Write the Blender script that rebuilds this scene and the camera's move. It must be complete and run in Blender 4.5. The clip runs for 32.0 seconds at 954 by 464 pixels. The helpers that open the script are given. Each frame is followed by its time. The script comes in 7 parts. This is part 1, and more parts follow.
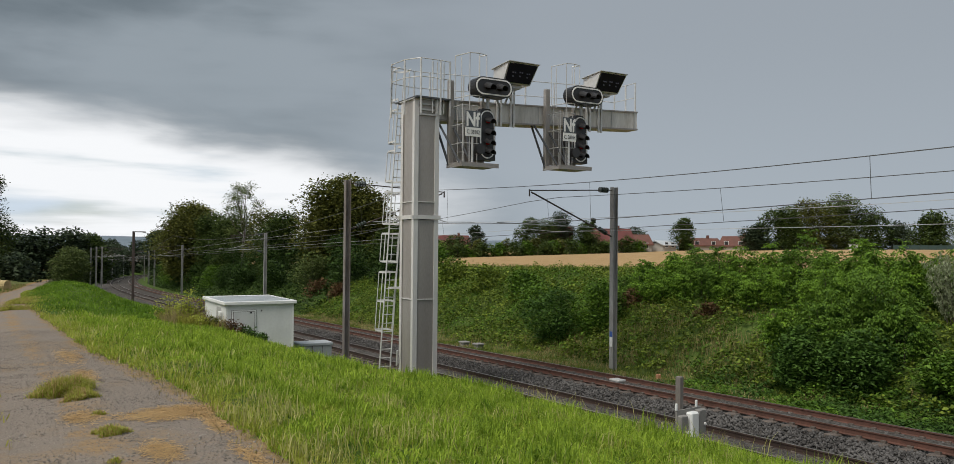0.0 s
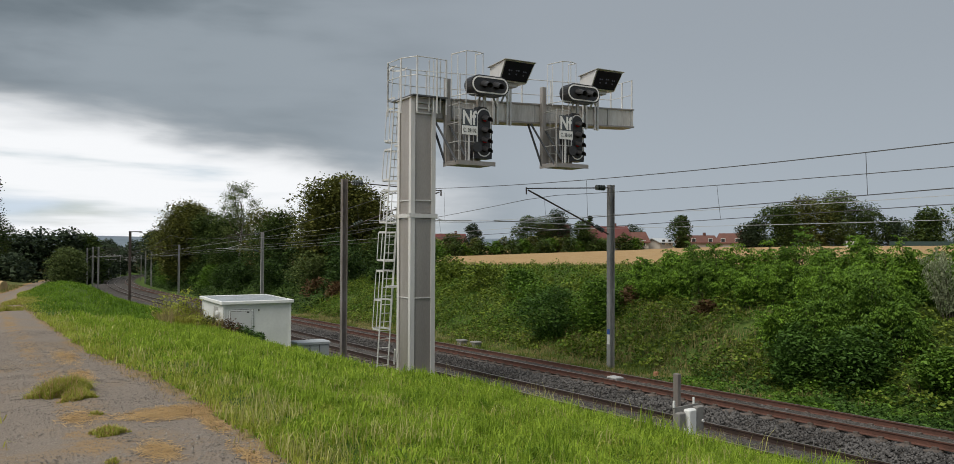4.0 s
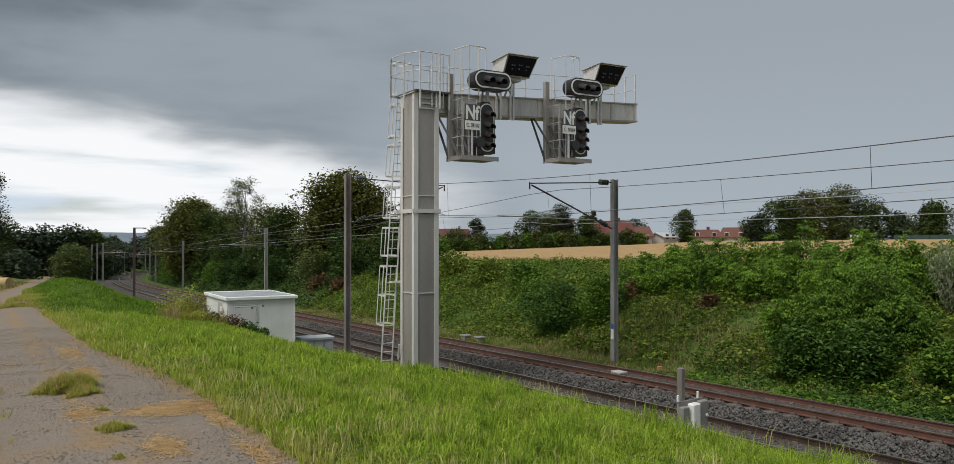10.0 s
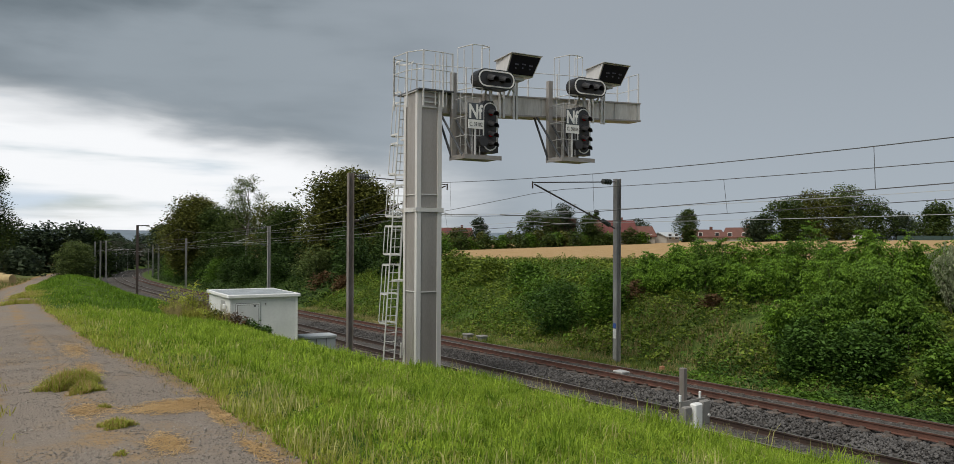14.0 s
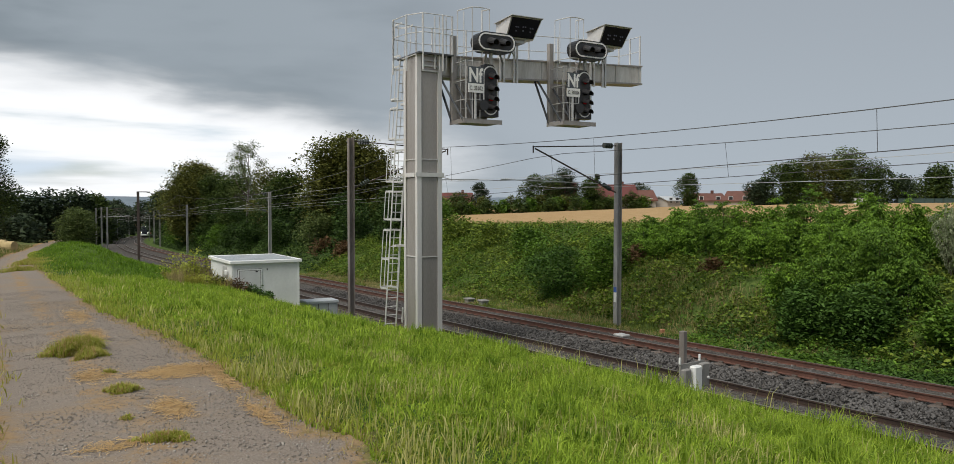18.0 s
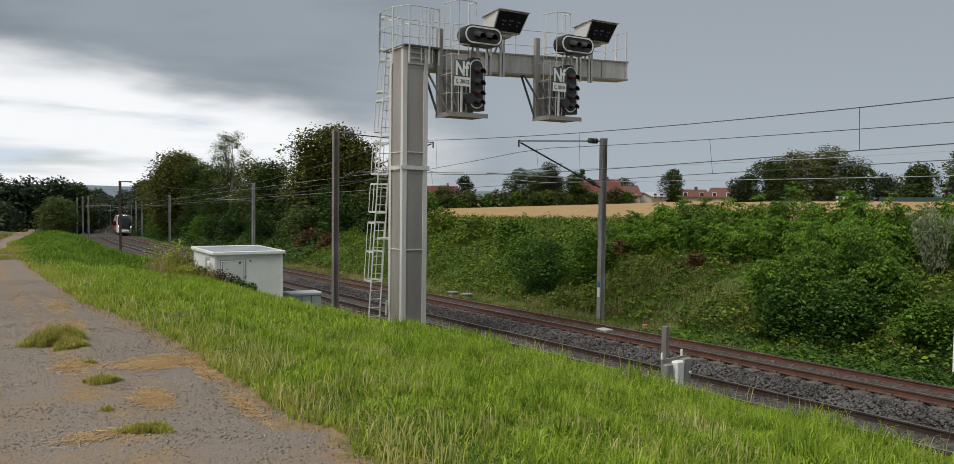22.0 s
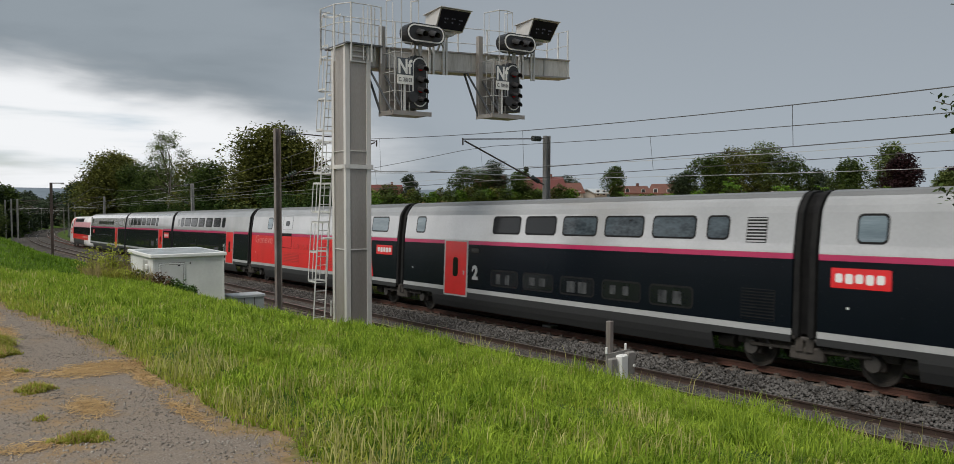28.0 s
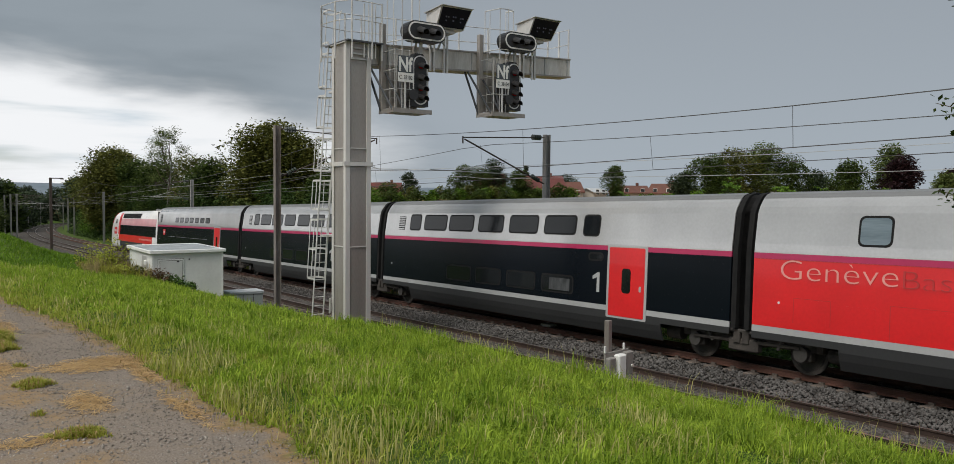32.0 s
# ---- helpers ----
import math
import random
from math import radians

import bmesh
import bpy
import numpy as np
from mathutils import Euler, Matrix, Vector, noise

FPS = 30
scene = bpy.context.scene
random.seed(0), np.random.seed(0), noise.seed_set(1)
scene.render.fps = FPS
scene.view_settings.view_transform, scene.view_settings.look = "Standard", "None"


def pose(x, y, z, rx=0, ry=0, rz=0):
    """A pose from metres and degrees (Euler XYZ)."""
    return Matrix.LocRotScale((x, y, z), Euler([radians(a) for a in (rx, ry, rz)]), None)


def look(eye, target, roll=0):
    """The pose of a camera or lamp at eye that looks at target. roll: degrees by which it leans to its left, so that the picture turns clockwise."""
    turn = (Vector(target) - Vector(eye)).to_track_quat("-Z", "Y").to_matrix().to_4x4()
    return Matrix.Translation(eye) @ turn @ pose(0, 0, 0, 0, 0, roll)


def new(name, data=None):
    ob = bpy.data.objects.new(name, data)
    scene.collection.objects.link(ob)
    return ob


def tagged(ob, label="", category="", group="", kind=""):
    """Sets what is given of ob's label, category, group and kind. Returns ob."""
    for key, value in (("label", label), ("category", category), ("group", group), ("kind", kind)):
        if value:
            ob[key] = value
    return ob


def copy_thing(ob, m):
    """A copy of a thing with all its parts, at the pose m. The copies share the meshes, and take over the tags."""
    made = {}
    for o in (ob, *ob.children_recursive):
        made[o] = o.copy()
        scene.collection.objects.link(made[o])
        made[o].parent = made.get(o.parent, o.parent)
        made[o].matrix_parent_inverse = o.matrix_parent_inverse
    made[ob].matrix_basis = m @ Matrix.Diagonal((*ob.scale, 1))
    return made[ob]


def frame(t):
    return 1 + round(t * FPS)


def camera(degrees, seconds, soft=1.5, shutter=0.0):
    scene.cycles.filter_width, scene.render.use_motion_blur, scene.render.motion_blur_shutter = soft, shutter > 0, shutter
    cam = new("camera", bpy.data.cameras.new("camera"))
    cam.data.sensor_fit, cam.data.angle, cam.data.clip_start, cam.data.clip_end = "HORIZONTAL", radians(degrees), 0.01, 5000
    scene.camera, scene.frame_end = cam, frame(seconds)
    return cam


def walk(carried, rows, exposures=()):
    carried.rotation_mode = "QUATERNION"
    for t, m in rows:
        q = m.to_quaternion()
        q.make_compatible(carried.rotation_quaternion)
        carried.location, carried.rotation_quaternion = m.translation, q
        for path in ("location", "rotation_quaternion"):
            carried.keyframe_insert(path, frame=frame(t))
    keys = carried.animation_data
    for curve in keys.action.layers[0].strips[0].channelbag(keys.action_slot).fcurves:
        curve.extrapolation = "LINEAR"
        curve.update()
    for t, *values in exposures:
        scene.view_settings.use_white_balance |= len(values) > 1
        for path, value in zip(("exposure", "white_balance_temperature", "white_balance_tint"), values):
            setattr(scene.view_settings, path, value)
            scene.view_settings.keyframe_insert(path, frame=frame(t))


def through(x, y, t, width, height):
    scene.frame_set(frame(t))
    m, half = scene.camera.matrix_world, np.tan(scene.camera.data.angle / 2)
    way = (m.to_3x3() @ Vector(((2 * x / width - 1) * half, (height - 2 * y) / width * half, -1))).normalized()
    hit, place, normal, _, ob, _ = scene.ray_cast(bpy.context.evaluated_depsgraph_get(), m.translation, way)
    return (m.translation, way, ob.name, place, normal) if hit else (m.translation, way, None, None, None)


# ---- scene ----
# ---------------------------------------------------------------- camera
EYE = 1.65
TURNS = [
    (0, 91.072, -0.506, -0.290), (0.5, 90.977, -0.517, -0.348), (1, 91.015, -0.500, -0.321), (1.5, 90.995, -0.464, -0.255),
    (2, 90.986, -0.467, -0.295), (2.5, 90.959, -0.331, -0.344), (3, 90.944, -0.242, -0.435), (3.5, 90.953, -0.234, -0.514),
    (5.5, 90.929, -0.210, -0.407), (6, 90.945, -0.220, -0.399), (6.5, 90.942, -0.202, -0.399), (7, 90.925, -0.162, -0.392),
    (7.5, 90.902, -0.098, -0.356), (8, 90.719, -0.087, -0.345), (8.5, 90.544, 0.015, -0.363), (9, 90.518, -0.021, -0.310),
    (9.5, 90.558, -0.053, -0.293), (10, 90.592, -0.021, -0.246), (10.5, 90.625, -0.042, -0.191), (11, 90.625, -0.053, -0.108),
    (11.5, 90.587, -0.087, -0.079), (12, 90.590, -0.126, -0.049), (12.5, 90.590, -0.142, -0.039), (13, 90.594, -0.170, -0.017),
    (13.5, 90.578, -0.233, -0.038), (14, 90.517, -0.273, -0.054), (14.5, 90.464, -0.267, -0.082), (16.5, 89.128, -0.018, -0.103),
    (17, 88.974, 0.008, -0.028), (17.5, 88.265, 0.011, -0.064), (18, 87.968, 0.000, -0.000), (18.5, 87.886, -0.149, 0.121),
    (19, 87.631, -0.317, 0.276), (19.5, 87.502, -0.419, 0.325), (20, 87.405, -0.407, 0.389), (20.5, 87.460, -0.539, 0.214),
    (21, 87.484, -0.701, -0.647), (21.5, 87.524, -0.674, -0.935), (22, 87.513, -0.668, -1.086), (22.5, 87.558, -0.709, -1.155),
    (23, 87.564, -0.736, -1.275), (23.5, 87.566, -0.729, -1.456), (24, 87.552, -0.663, -1.674), (24.5, 87.517, -0.509, -1.662),
    (25, 87.480, -0.513, -1.459), (25.5, 87.463, -0.531, -1.541), (27.5, 87.411, -0.074, -4.882), (28, 87.412, -0.079, -5.087),
    (28.5, 87.316, -0.576, -5.112), (32, 87.295, -0.520, -5.115)]
cam = camera(62.19, 32.0, soft=.72, shutter=0.05)
walk(cam, [(t, pose(0, 0, EYE, rx, ry, rz)) for t, rx, ry, rz in TURNS],
     ((0, .04), (14.5, .04), (17, .12), (20, .16), (21, .05), (25.5, .03), (28, -.02), (32, -.02)))

# ---------------------------------------------------------------- the line of the railway
# s: metres along the far track, growing into the distance; off: metres across it, negative towards the camera
KNOTS = (-1400, 0, 40, 80, 120, 160, 200, 260, 340, 420, 1600)
BENDS = (0, 0, .304e-3, .247e-3, .912e-3, 1.007e-3, .771e-3, .523e-3, .516e-3, .516e-3, .9e-3)
S0 = -1400
SS = np.arange(S0, 1601, 1.0)
bend = np.interp(SS, KNOTS, BENDS)
THETA = np.concatenate([[0], np.cumsum((bend[1:] + bend[:-1]) / 2)])
THETA += -0.5308 - THETA[-S0]
XS = np.concatenate([[0], np.cumsum(np.sin((THETA[1:] + THETA[:-1]) / 2))])
YS = np.concatenate([[0], np.cumsum(np.cos((THETA[1:] + THETA[:-1]) / 2))])
XS += 13.589 - XS[-S0]
YS += 11.895 - YS[-S0]
GRADE = np.interp(SS, (-300, -100, 0, 400, 700, 1600), (0, .0246, .0246, .0285, .0, 0))
ZS = -np.concatenate([[0], np.cumsum((GRADE[1:] + GRADE[:-1]) / 2)])
ZS += EYE - 3.979 - ZS[-S0]
CANT = 0.083 / 1.5
GAP = 3.792


def line(s, off=0.0, h=0.0):
    """The place at s along the line, off across it and h above the rails."""
    t = np.interp(s, SS, THETA)
    return Vector((np.interp(s, SS, XS) + off * math.cos(t), np.interp(s, SS, YS) - off * math.sin(t),
                   np.interp(s, SS, ZS) + h))


def heading(s):
    """The turn about z that lays local +y along the line at s."""
    return -float(np.interp(s, SS, THETA))


def beside(s, off=0.0, h=0.0, turn=0.0):
    """A pose with +y along the line (away), +x across it (far side)."""
    return Matrix.Translation(line(s, off, h)) @ Matrix.Rotation(heading(s) + radians(turn), 4, "Z")


PROFILE_X = (-60, -40, -22, -19.5, -18.2, -17.8, -16.7, -15.5, -14.9, -12, -10, -9.0, -8.0, -7.0, -6.4, -5.6, 1.8, 2.6, 3.2, 4.2, 7, 10, 12.5, 15, 40)
PROFILE_Z = (2.3, 2.3, 2.35, 2.35, 2.28, 2.20, 2.24, 2.20, 2.22, 1.78, 1.42, 1.18, .55, -.2, -.34, -.2, -.2, -.36, -.34, .0, 1.6, 2.8, 3.3, 3.6, 4.1)


PATH_S = (-200, 2, 9, 14, 19, 33, 42, 60, 83, 110, 150, 250)
PATH_L = (-17.75, -17.75, -17.9, -18.0, -18.1, -18.4, -18.6, -18.3, -17.3, -16.6, -16.2, -16.2)
PATH_R = (-15.5, -15.5, -15.75, -16.25, -16.45, -16.95, -17.25, -17.0, -16.1, -15.1, -15.0, -15.0)


def lane(s, off):
    """The distance across in which the path keeps its edges at -17.8 and -15.6 although it swings."""
    s, off = np.broadcast_arrays(np.asarray(s, float), np.asarray(off, float))
    a, b = np.interp(s, PATH_S, PATH_L), np.interp(s, PATH_S, PATH_R)
    left = -26 + (off + 26) / (a + 26) * 8.2
    mid = -17.8 + (off - a) / (b - a) * 2.2
    right = -15.6 + (off - b) / (-10.0 - b) * 5.6
    return np.where((off < -26) | (off > -10), off, np.where(off < a, left, np.where(off < b, mid, right)))


def ground_z(s, off):
    """Height of the ground at (s, off); arrays or numbers."""
    s, off = np.asarray(s, float), np.asarray(off, float)
    c = lane(s, off)
    z = np.interp(s, SS, ZS) + np.interp(c, PROFILE_X, PROFILE_Z)
    # a swell of the meadow where the path bends behind it
    z = z + 1.05 * np.exp(-((s - 54) / 14) ** 2) * np.exp(-((c + 13.3) / 1.75) ** 2)
    # the near side sinks gently into the distance
    z = z - np.interp(s, (36, 60, 85, 165, 300), (0, .34, .66, 1.3, 1.3)) * np.clip((-7.3 - off) / 1.2, 0, 1)
    # left of the path the field lies a little higher further out
    verge = np.clip((-18.4 - off) / 2.5, 0, 1) * np.clip((s - 18) / 40, 0, 1)
    z = z + .35 * verge
    # the hollow round the shelter
    z = z - .34 * np.clip((s - 11) / 7, 0, 1) * np.clip((42 - s) / 8, 0, 1) * np.exp(-((c + 9.3) / 1.6) ** 2)
    # the stubble field beyond the cutting climbs gently to the right
    t = np.interp(s, SS, THETA)
    x = np.interp(s, SS, XS) + off * np.cos(t)
    field = EYE - 1.82 - .008 * np.clip(off, 15, 150) + .045 * np.clip(x, -90, 60)
    k = np.clip((off - 12.5) / 8, 0, 1)
    k = k * k * (3 - 2 * k)
    return z * (1 - k) + field * k


# ---------------------------------------------------------------- light
world = bpy.data.worlds.new("sky")
scene.world = world
world.use_nodes = True
nt, ln = world.node_tree.nodes, world.node_tree.links
nt.clear()


def wnode(kind, op="", **kw):
    n = nt.new(kind)
    if op and kind == "ShaderNodeMix":
        n.data_type, n.blend_type = "RGBA", op
    elif op:
        n.operation = op
    for k, v in kw.items():
        n.inputs[int(k[1:])].default_value = v
    return n


def wmath(op, a, b=None):
    n = wnode("ShaderNodeMath", op)
    for i, v in enumerate((a, b)):
        if v is None:
            continue
        if isinstance(v, (int, float)):
            n.inputs[i].default_value = v
        else:
            ln.new(v, n.inputs[i])
    return n.outputs[0]


def wstep(v, a, b):
    n = wnode("ShaderNodeMapRange", i1=a, i2=b, i3=0.0, i4=1.0)
    n.interpolation_type = "SMOOTHSTEP"
    ln.new(v, n.inputs[0])
    return n.outputs[0]


def wmix(fac, a, b):
    n = wnode("ShaderNodeMix", "MIX")
    ln.new(fac, n.inputs[0])
    for i, v in ((6, a), (7, b)):
        if isinstance(v, tuple):
            n.inputs[i].default_value = (*v, 1)
        else:
            ln.new(v, n.inputs[i])
    return n.outputs[2]


def wnoise(vec, stretch, scale, detail, rough=0.55, warp=0.0):
    m = wnode("ShaderNodeVectorMath", "MULTIPLY", i1=stretch)
    ln.new(vec, m.inputs[0])
    n = wnode("ShaderNodeTexNoise", i2=scale, i3=detail, i4=rough)
    n.inputs["Distortion"].default_value = warp
    ln.new(m.outputs[0], n.inputs[0])
    return n.outputs[0]


SUN_ELEV, SUN_AZ = radians(54), radians(222)   # azimuth clockwise from +y
way = wnode("ShaderNodeTexCoord").outputs["Generated"]
xyz = wnode("ShaderNodeSeparateXYZ")
ln.new(way, xyz.inputs[0])
sx, sz = xyz.outputs[0], xyz.outputs[2]
big = wnoise(way, (1.0, 1.0, 2.6), 1.9, 4, .5, .3)
fine = wnoise(way, (1.3, 1.3, 5.5), 4.2, 6, .5, .2)
wisp = wnoise(way, (1.2, 1.2, 11.0), 3.5, 5, .5, .1)
low = wmath("ADD", sz, wmath("MULTIPLY", wmath("SUBTRACT", fine, 0.5), 0.10))
# the storm cloud overhead, the even grey beyond, the clearing low down
storm = wmix(wstep(wmath("ADD", big, wmath("MULTIPLY", fine, 0.45)), 0.55, 0.95), (.135, .168, .195), (.29, .335, .375))
even = wmix(wstep(sz, 0.0, 0.30), (.375, .425, .475), (.315, .355, .40))
cloud = wmix(wstep(wmath("ADD", sx, wmath("MULTIPLY", wmath("SUBTRACT", big, 0.5), .35)), -0.24, 0.10), storm, even)
edge = wmath("ADD", low, wmath("MULTIPLY", sx, 0.14))
gap = wmath("MULTIPLY", wstep(edge, 0.115, 0.045), wstep(wmath("ADD", sx, wmath("MULTIPLY", wmath("SUBTRACT", fine, 0.5), .2)), 0.04, -0.17))
air = wnode("ShaderNodeTexSky")
air.sky_type, air.sun_disc, air.sun_elevation, air.sun_rotation = "NISHITA", False, SUN_ELEV, SUN_AZ
dim = wnode("ShaderNodeMix", "MULTIPLY", i0=1.0)
dim.inputs[7].default_value = (.1, .1, .1, 1)
ln.new(air.outputs[0], dim.inputs[6])
blue = wmix(wstep(fine, 0.3, 0.7), dim.outputs[2], (.60, .69, .79))
bright = wmix(wstep(wmath("ADD", wisp, wmath("MULTIPLY", sz, 1.6)), 0.30, 0.62), blue, (.91, .925, .945))
sky = wmix(gap, cloud, bright)
bg = wnode("ShaderNodeBackground", i1=1.0)
ln.new(sky, bg.inputs[0])
ln.new(bg.outputs[0], wnode("ShaderNodeOutputWorld").inputs[0])

sun = new("sun", bpy.data.lights.new("sun", "SUN"))
sun.data.energy, sun.data.angle, sun.data.color = 3.3, radians(36), (1.0, .95, .87)
sun.matrix_world = look((0, 0, 0), (-math.sin(SUN_AZ) * math.cos(SUN_ELEV), -math.cos(SUN_AZ) * math.cos(SUN_ELEV), -math.sin(SUN_ELEV)))


# ---------------------------------------------------------------- materials
def material(name, c1, c2=None, scale=4.0, rough=0.7, metal=0.0, bump=0.0, bump_scale=None, fine_scale=None, vary=0.0, stretch=(1, 1, 1), spec=0.5):
    """A surface: two colours mixed by noise at two scales, with relief and a little difference from piece to piece."""
    m = bpy.data.materials.new(name)
    m.use_nodes = True
    n, l = m.node_tree.nodes, m.node_tree.links
    p = n["Principled BSDF"]
    p.inputs["Metallic"].default_value = metal
    p.inputs["Specular IOR Level"].default_value = spec
    c2 = c2 or tuple(v * .75 for v in c1)
    tc = n.new("ShaderNodeTexCoord")
    mp = n.new("ShaderNodeMapping")
    mp.inputs["Scale"].default_value = stretch
    l.new(tc.outputs["Object"], mp.inputs[0])
    a = n.new("ShaderNodeTexNoise")
    a.inputs["Scale"].default_value, a.inputs["Detail"].default_value = scale, 6
    b = n.new("ShaderNodeTexNoise")
    b.inputs["Scale"].default_value, b.inputs["Detail"].default_value = fine_scale or scale * 9, 4
    for k in (a, b):
        l.new(mp.outputs[0], k.inputs[0])
    add = n.new("ShaderNodeMath")
    add.operation = "MULTIPLY_ADD"
    add.inputs[1].default_value = 0.45
    l.new(b.outputs[0], add.inputs[0])
    l.new(a.outputs[0], add.inputs[2])
    r = n.new("ShaderNodeMapRange")
    r.inputs[1].default_value, r.inputs[2].default_value = 0.5, 0.95
    l.new(add.outputs[0], r.inputs[0])
    mix = n.new("ShaderNodeMix")
    mix.data_type = "RGBA"
    mix.inputs[6].default_value, mix.inputs[7].default_value = (*c1, 1), (*c2, 1)
    l.new(r.outputs[0], mix.inputs[0])
    out = mix.outputs[2]
    if vary:
        info = n.new("ShaderNodeObjectInfo")
        hsv = n.new("ShaderNodeHueSaturation")
        mr = n.new("ShaderNodeMapRange")
        mr.inputs[3].default_value, mr.inputs[4].default_value = 1 - vary, 1 + vary
        l.new(info.outputs["Random"], mr.inputs[0])
        l.new(mr.outputs[0], hsv.inputs["Value"])
        l.new(out, hsv.inputs["Color"])
        out = hsv.outputs[0]
    l.new(out, p.inputs["Base Color"])
    rr = n.new("ShaderNodeMapRange")
    rr.inputs[3].default_value, rr.inputs[4].default_value = max(rough - .1, .02), min(rough + .1, 1)
    l.new(b.outputs[0], rr.inputs[0])
    l.new(rr.outputs[0], p.inputs["Roughness"])
    if bump:
        c = b
        if bump_scale:
            c = n.new("ShaderNodeTexNoise")
            c.inputs["Scale"].default_value, c.inputs["Detail"].default_value = bump_scale, 5
            l.new(mp.outputs[0], c.inputs[0])
        bm = n.new("ShaderNodeBump")
        bm.inputs["Strength"].default_value = bump
        bm.inputs["Distance"].default_value = 0.03
        l.new(c.outputs[0], bm.inputs["Height"])
        l.new(bm.outputs[0], p.inputs["Normal"])
    return m


def leaf_material(name, dark, light, through=0.35, grain=.45):
    """Leaves: each one its own shade, a little light coming through."""
    m = bpy.data.materials.new(name)
    m.use_nodes = True
    n, l = m.node_tree.nodes, m.node_tree.links
    p = n["Principled BSDF"]
    p.inputs["Roughness"].default_value = 0.55
    p.inputs["Specular IOR Level"].default_value = 0.14
    geo = n.new("ShaderNodeNewGeometry")
    tc = n.new("ShaderNodeTexCoord")
    nz = n.new("ShaderNodeTexNoise")
    nz.inputs["Scale"].default_value, nz.inputs["Detail"].default_value = grain, 4
    l.new(tc.outputs["Object"], nz.inputs[0])
    add = n.new("ShaderNodeMath")
    add.operation = "MULTIPLY_ADD"
    add.inputs[1].default_value = 0.5
    l.new(geo.outputs["Random Per Island"], add.inputs[0])
    l.new(nz.outputs[0], add.inputs[2])
    r = n.new("ShaderNodeMapRange")
    r.inputs[1].default_value, r.inputs[2].default_value = 0.4, 1.05
    l.new(add.outputs[0], r.inputs[0])
    mix = n.new("ShaderNodeMix")
    mix.data_type = "RGBA"
    mix.inputs[6].default_value, mix.inputs[7].default_value = (*dark, 1), (*light, 1)
    l.new(r.outputs[0], mix.inputs[0])
    l.new(mix.outputs[2], p.inputs["Base Color"])
    tr = n.new("ShaderNodeBsdfTranslucent")
    l.new(mix.outputs[2], tr.inputs[0])
    ms = n.new("ShaderNodeMixShader")
    ms.inputs[0].default_value = through
    l.new(p.outputs[0], ms.inputs[1])
    l.new(tr.outputs[0], ms.inputs[2])
    l.new(ms.outputs[0], n["Material Output"].inputs[0])
    return m


M_STEEL = material("galvanised_steel", (.54, .54, .53), (.40, .40, .395), 3, .5, .3, .05, spec=.5)
M_POST = material("brushed_post_steel", (.38, .355, .332), (.25, .232, .217), 1.2, .42, .45, .03, fine_scale=60, stretch=(1, 1, .12))
M_FLANGE = material("light_steel_flange", (.66, .65, .63), (.52, .51, .5), 1.5, .4, .25, .02, stretch=(1, 1, .15))
M_RAILING = material("aluminium_tube", (.68, .68, .67), (.50, .50, .49), 3, .42, .25)
M_BEAM = material("streaked_beam_steel", (.74, .725, .70), (.46, .44, .41), 2.2, .5, .2, .06, fine_scale=24, stretch=(1, 1, .2))
M_MAST = material("weathered_mast_steel", (.40, .395, .385), (.25, .24, .235), 2, .6, .35, .1, stretch=(1, 1, .3))
M_RUSTMAST = material("rust_stained_mast_steel", (.27, .25, .24), (.13, .105, .09), 2, .65, .3, .1, stretch=(1, 1, .3))
M_MASTDARK = material("dark_rusty_steel", (.085, .06, .05), (.05, .04, .036), 2, .7, .2, .1, stretch=(1, 1, .3))
M_RUST = material("rusty_rail", (.135, .060, .043), (.072, .036, .027), 3, .75, .1, .1)
M_RAILTOP = material("polished_rail_head", (.45, .40, .37), (.3, .25, .22), 3, .3, .9)
M_CONCRETE = material("weathered_concrete", (.26, .25, .235), (.17, .165, .155), 3, .85, 0, .2)
M_SLEEPER = material("concrete_sleeper", (.13, .105, .09), (.085, .07, .06), 3, .9, 0, .2, vary=.2)
M_WHITE = material("white_coated_panel", (.74, .75, .74), (.62, .63, .62), 1.2, .45, 0, .03)
M_ROOFSHEET = material("pale_grey_roof_sheet", (.50, .53, .55), (.40, .43, .45), 1.5, .5, 0, .03)
M_HATCH = material("off_white_hatch", (.62, .63, .62), (.55, .56, .55), 1.5, .5, 0, .03)
M_WHITETRIM = material("white_edge_trim", (.80, .81, .80), (.70, .71, .70), 2, .4)
M_BLACK = material("black_signal_enamel", (.018, .018, .02), (.03, .03, .032), 5, .4)
M_SIGNWHITE = material("white_sign_enamel", (.78, .78, .76), (.68, .68, .66), 6, .4)
M_WIRE = material("copper_wire_dull", (.12, .115, .11), (.08, .08, .08), 4, .5, .6)
M_BARK = material("tree_bark", (.11, .085, .065), (.06, .048, .038), 3, .9, 0, .5, stretch=(1, 1, .25))


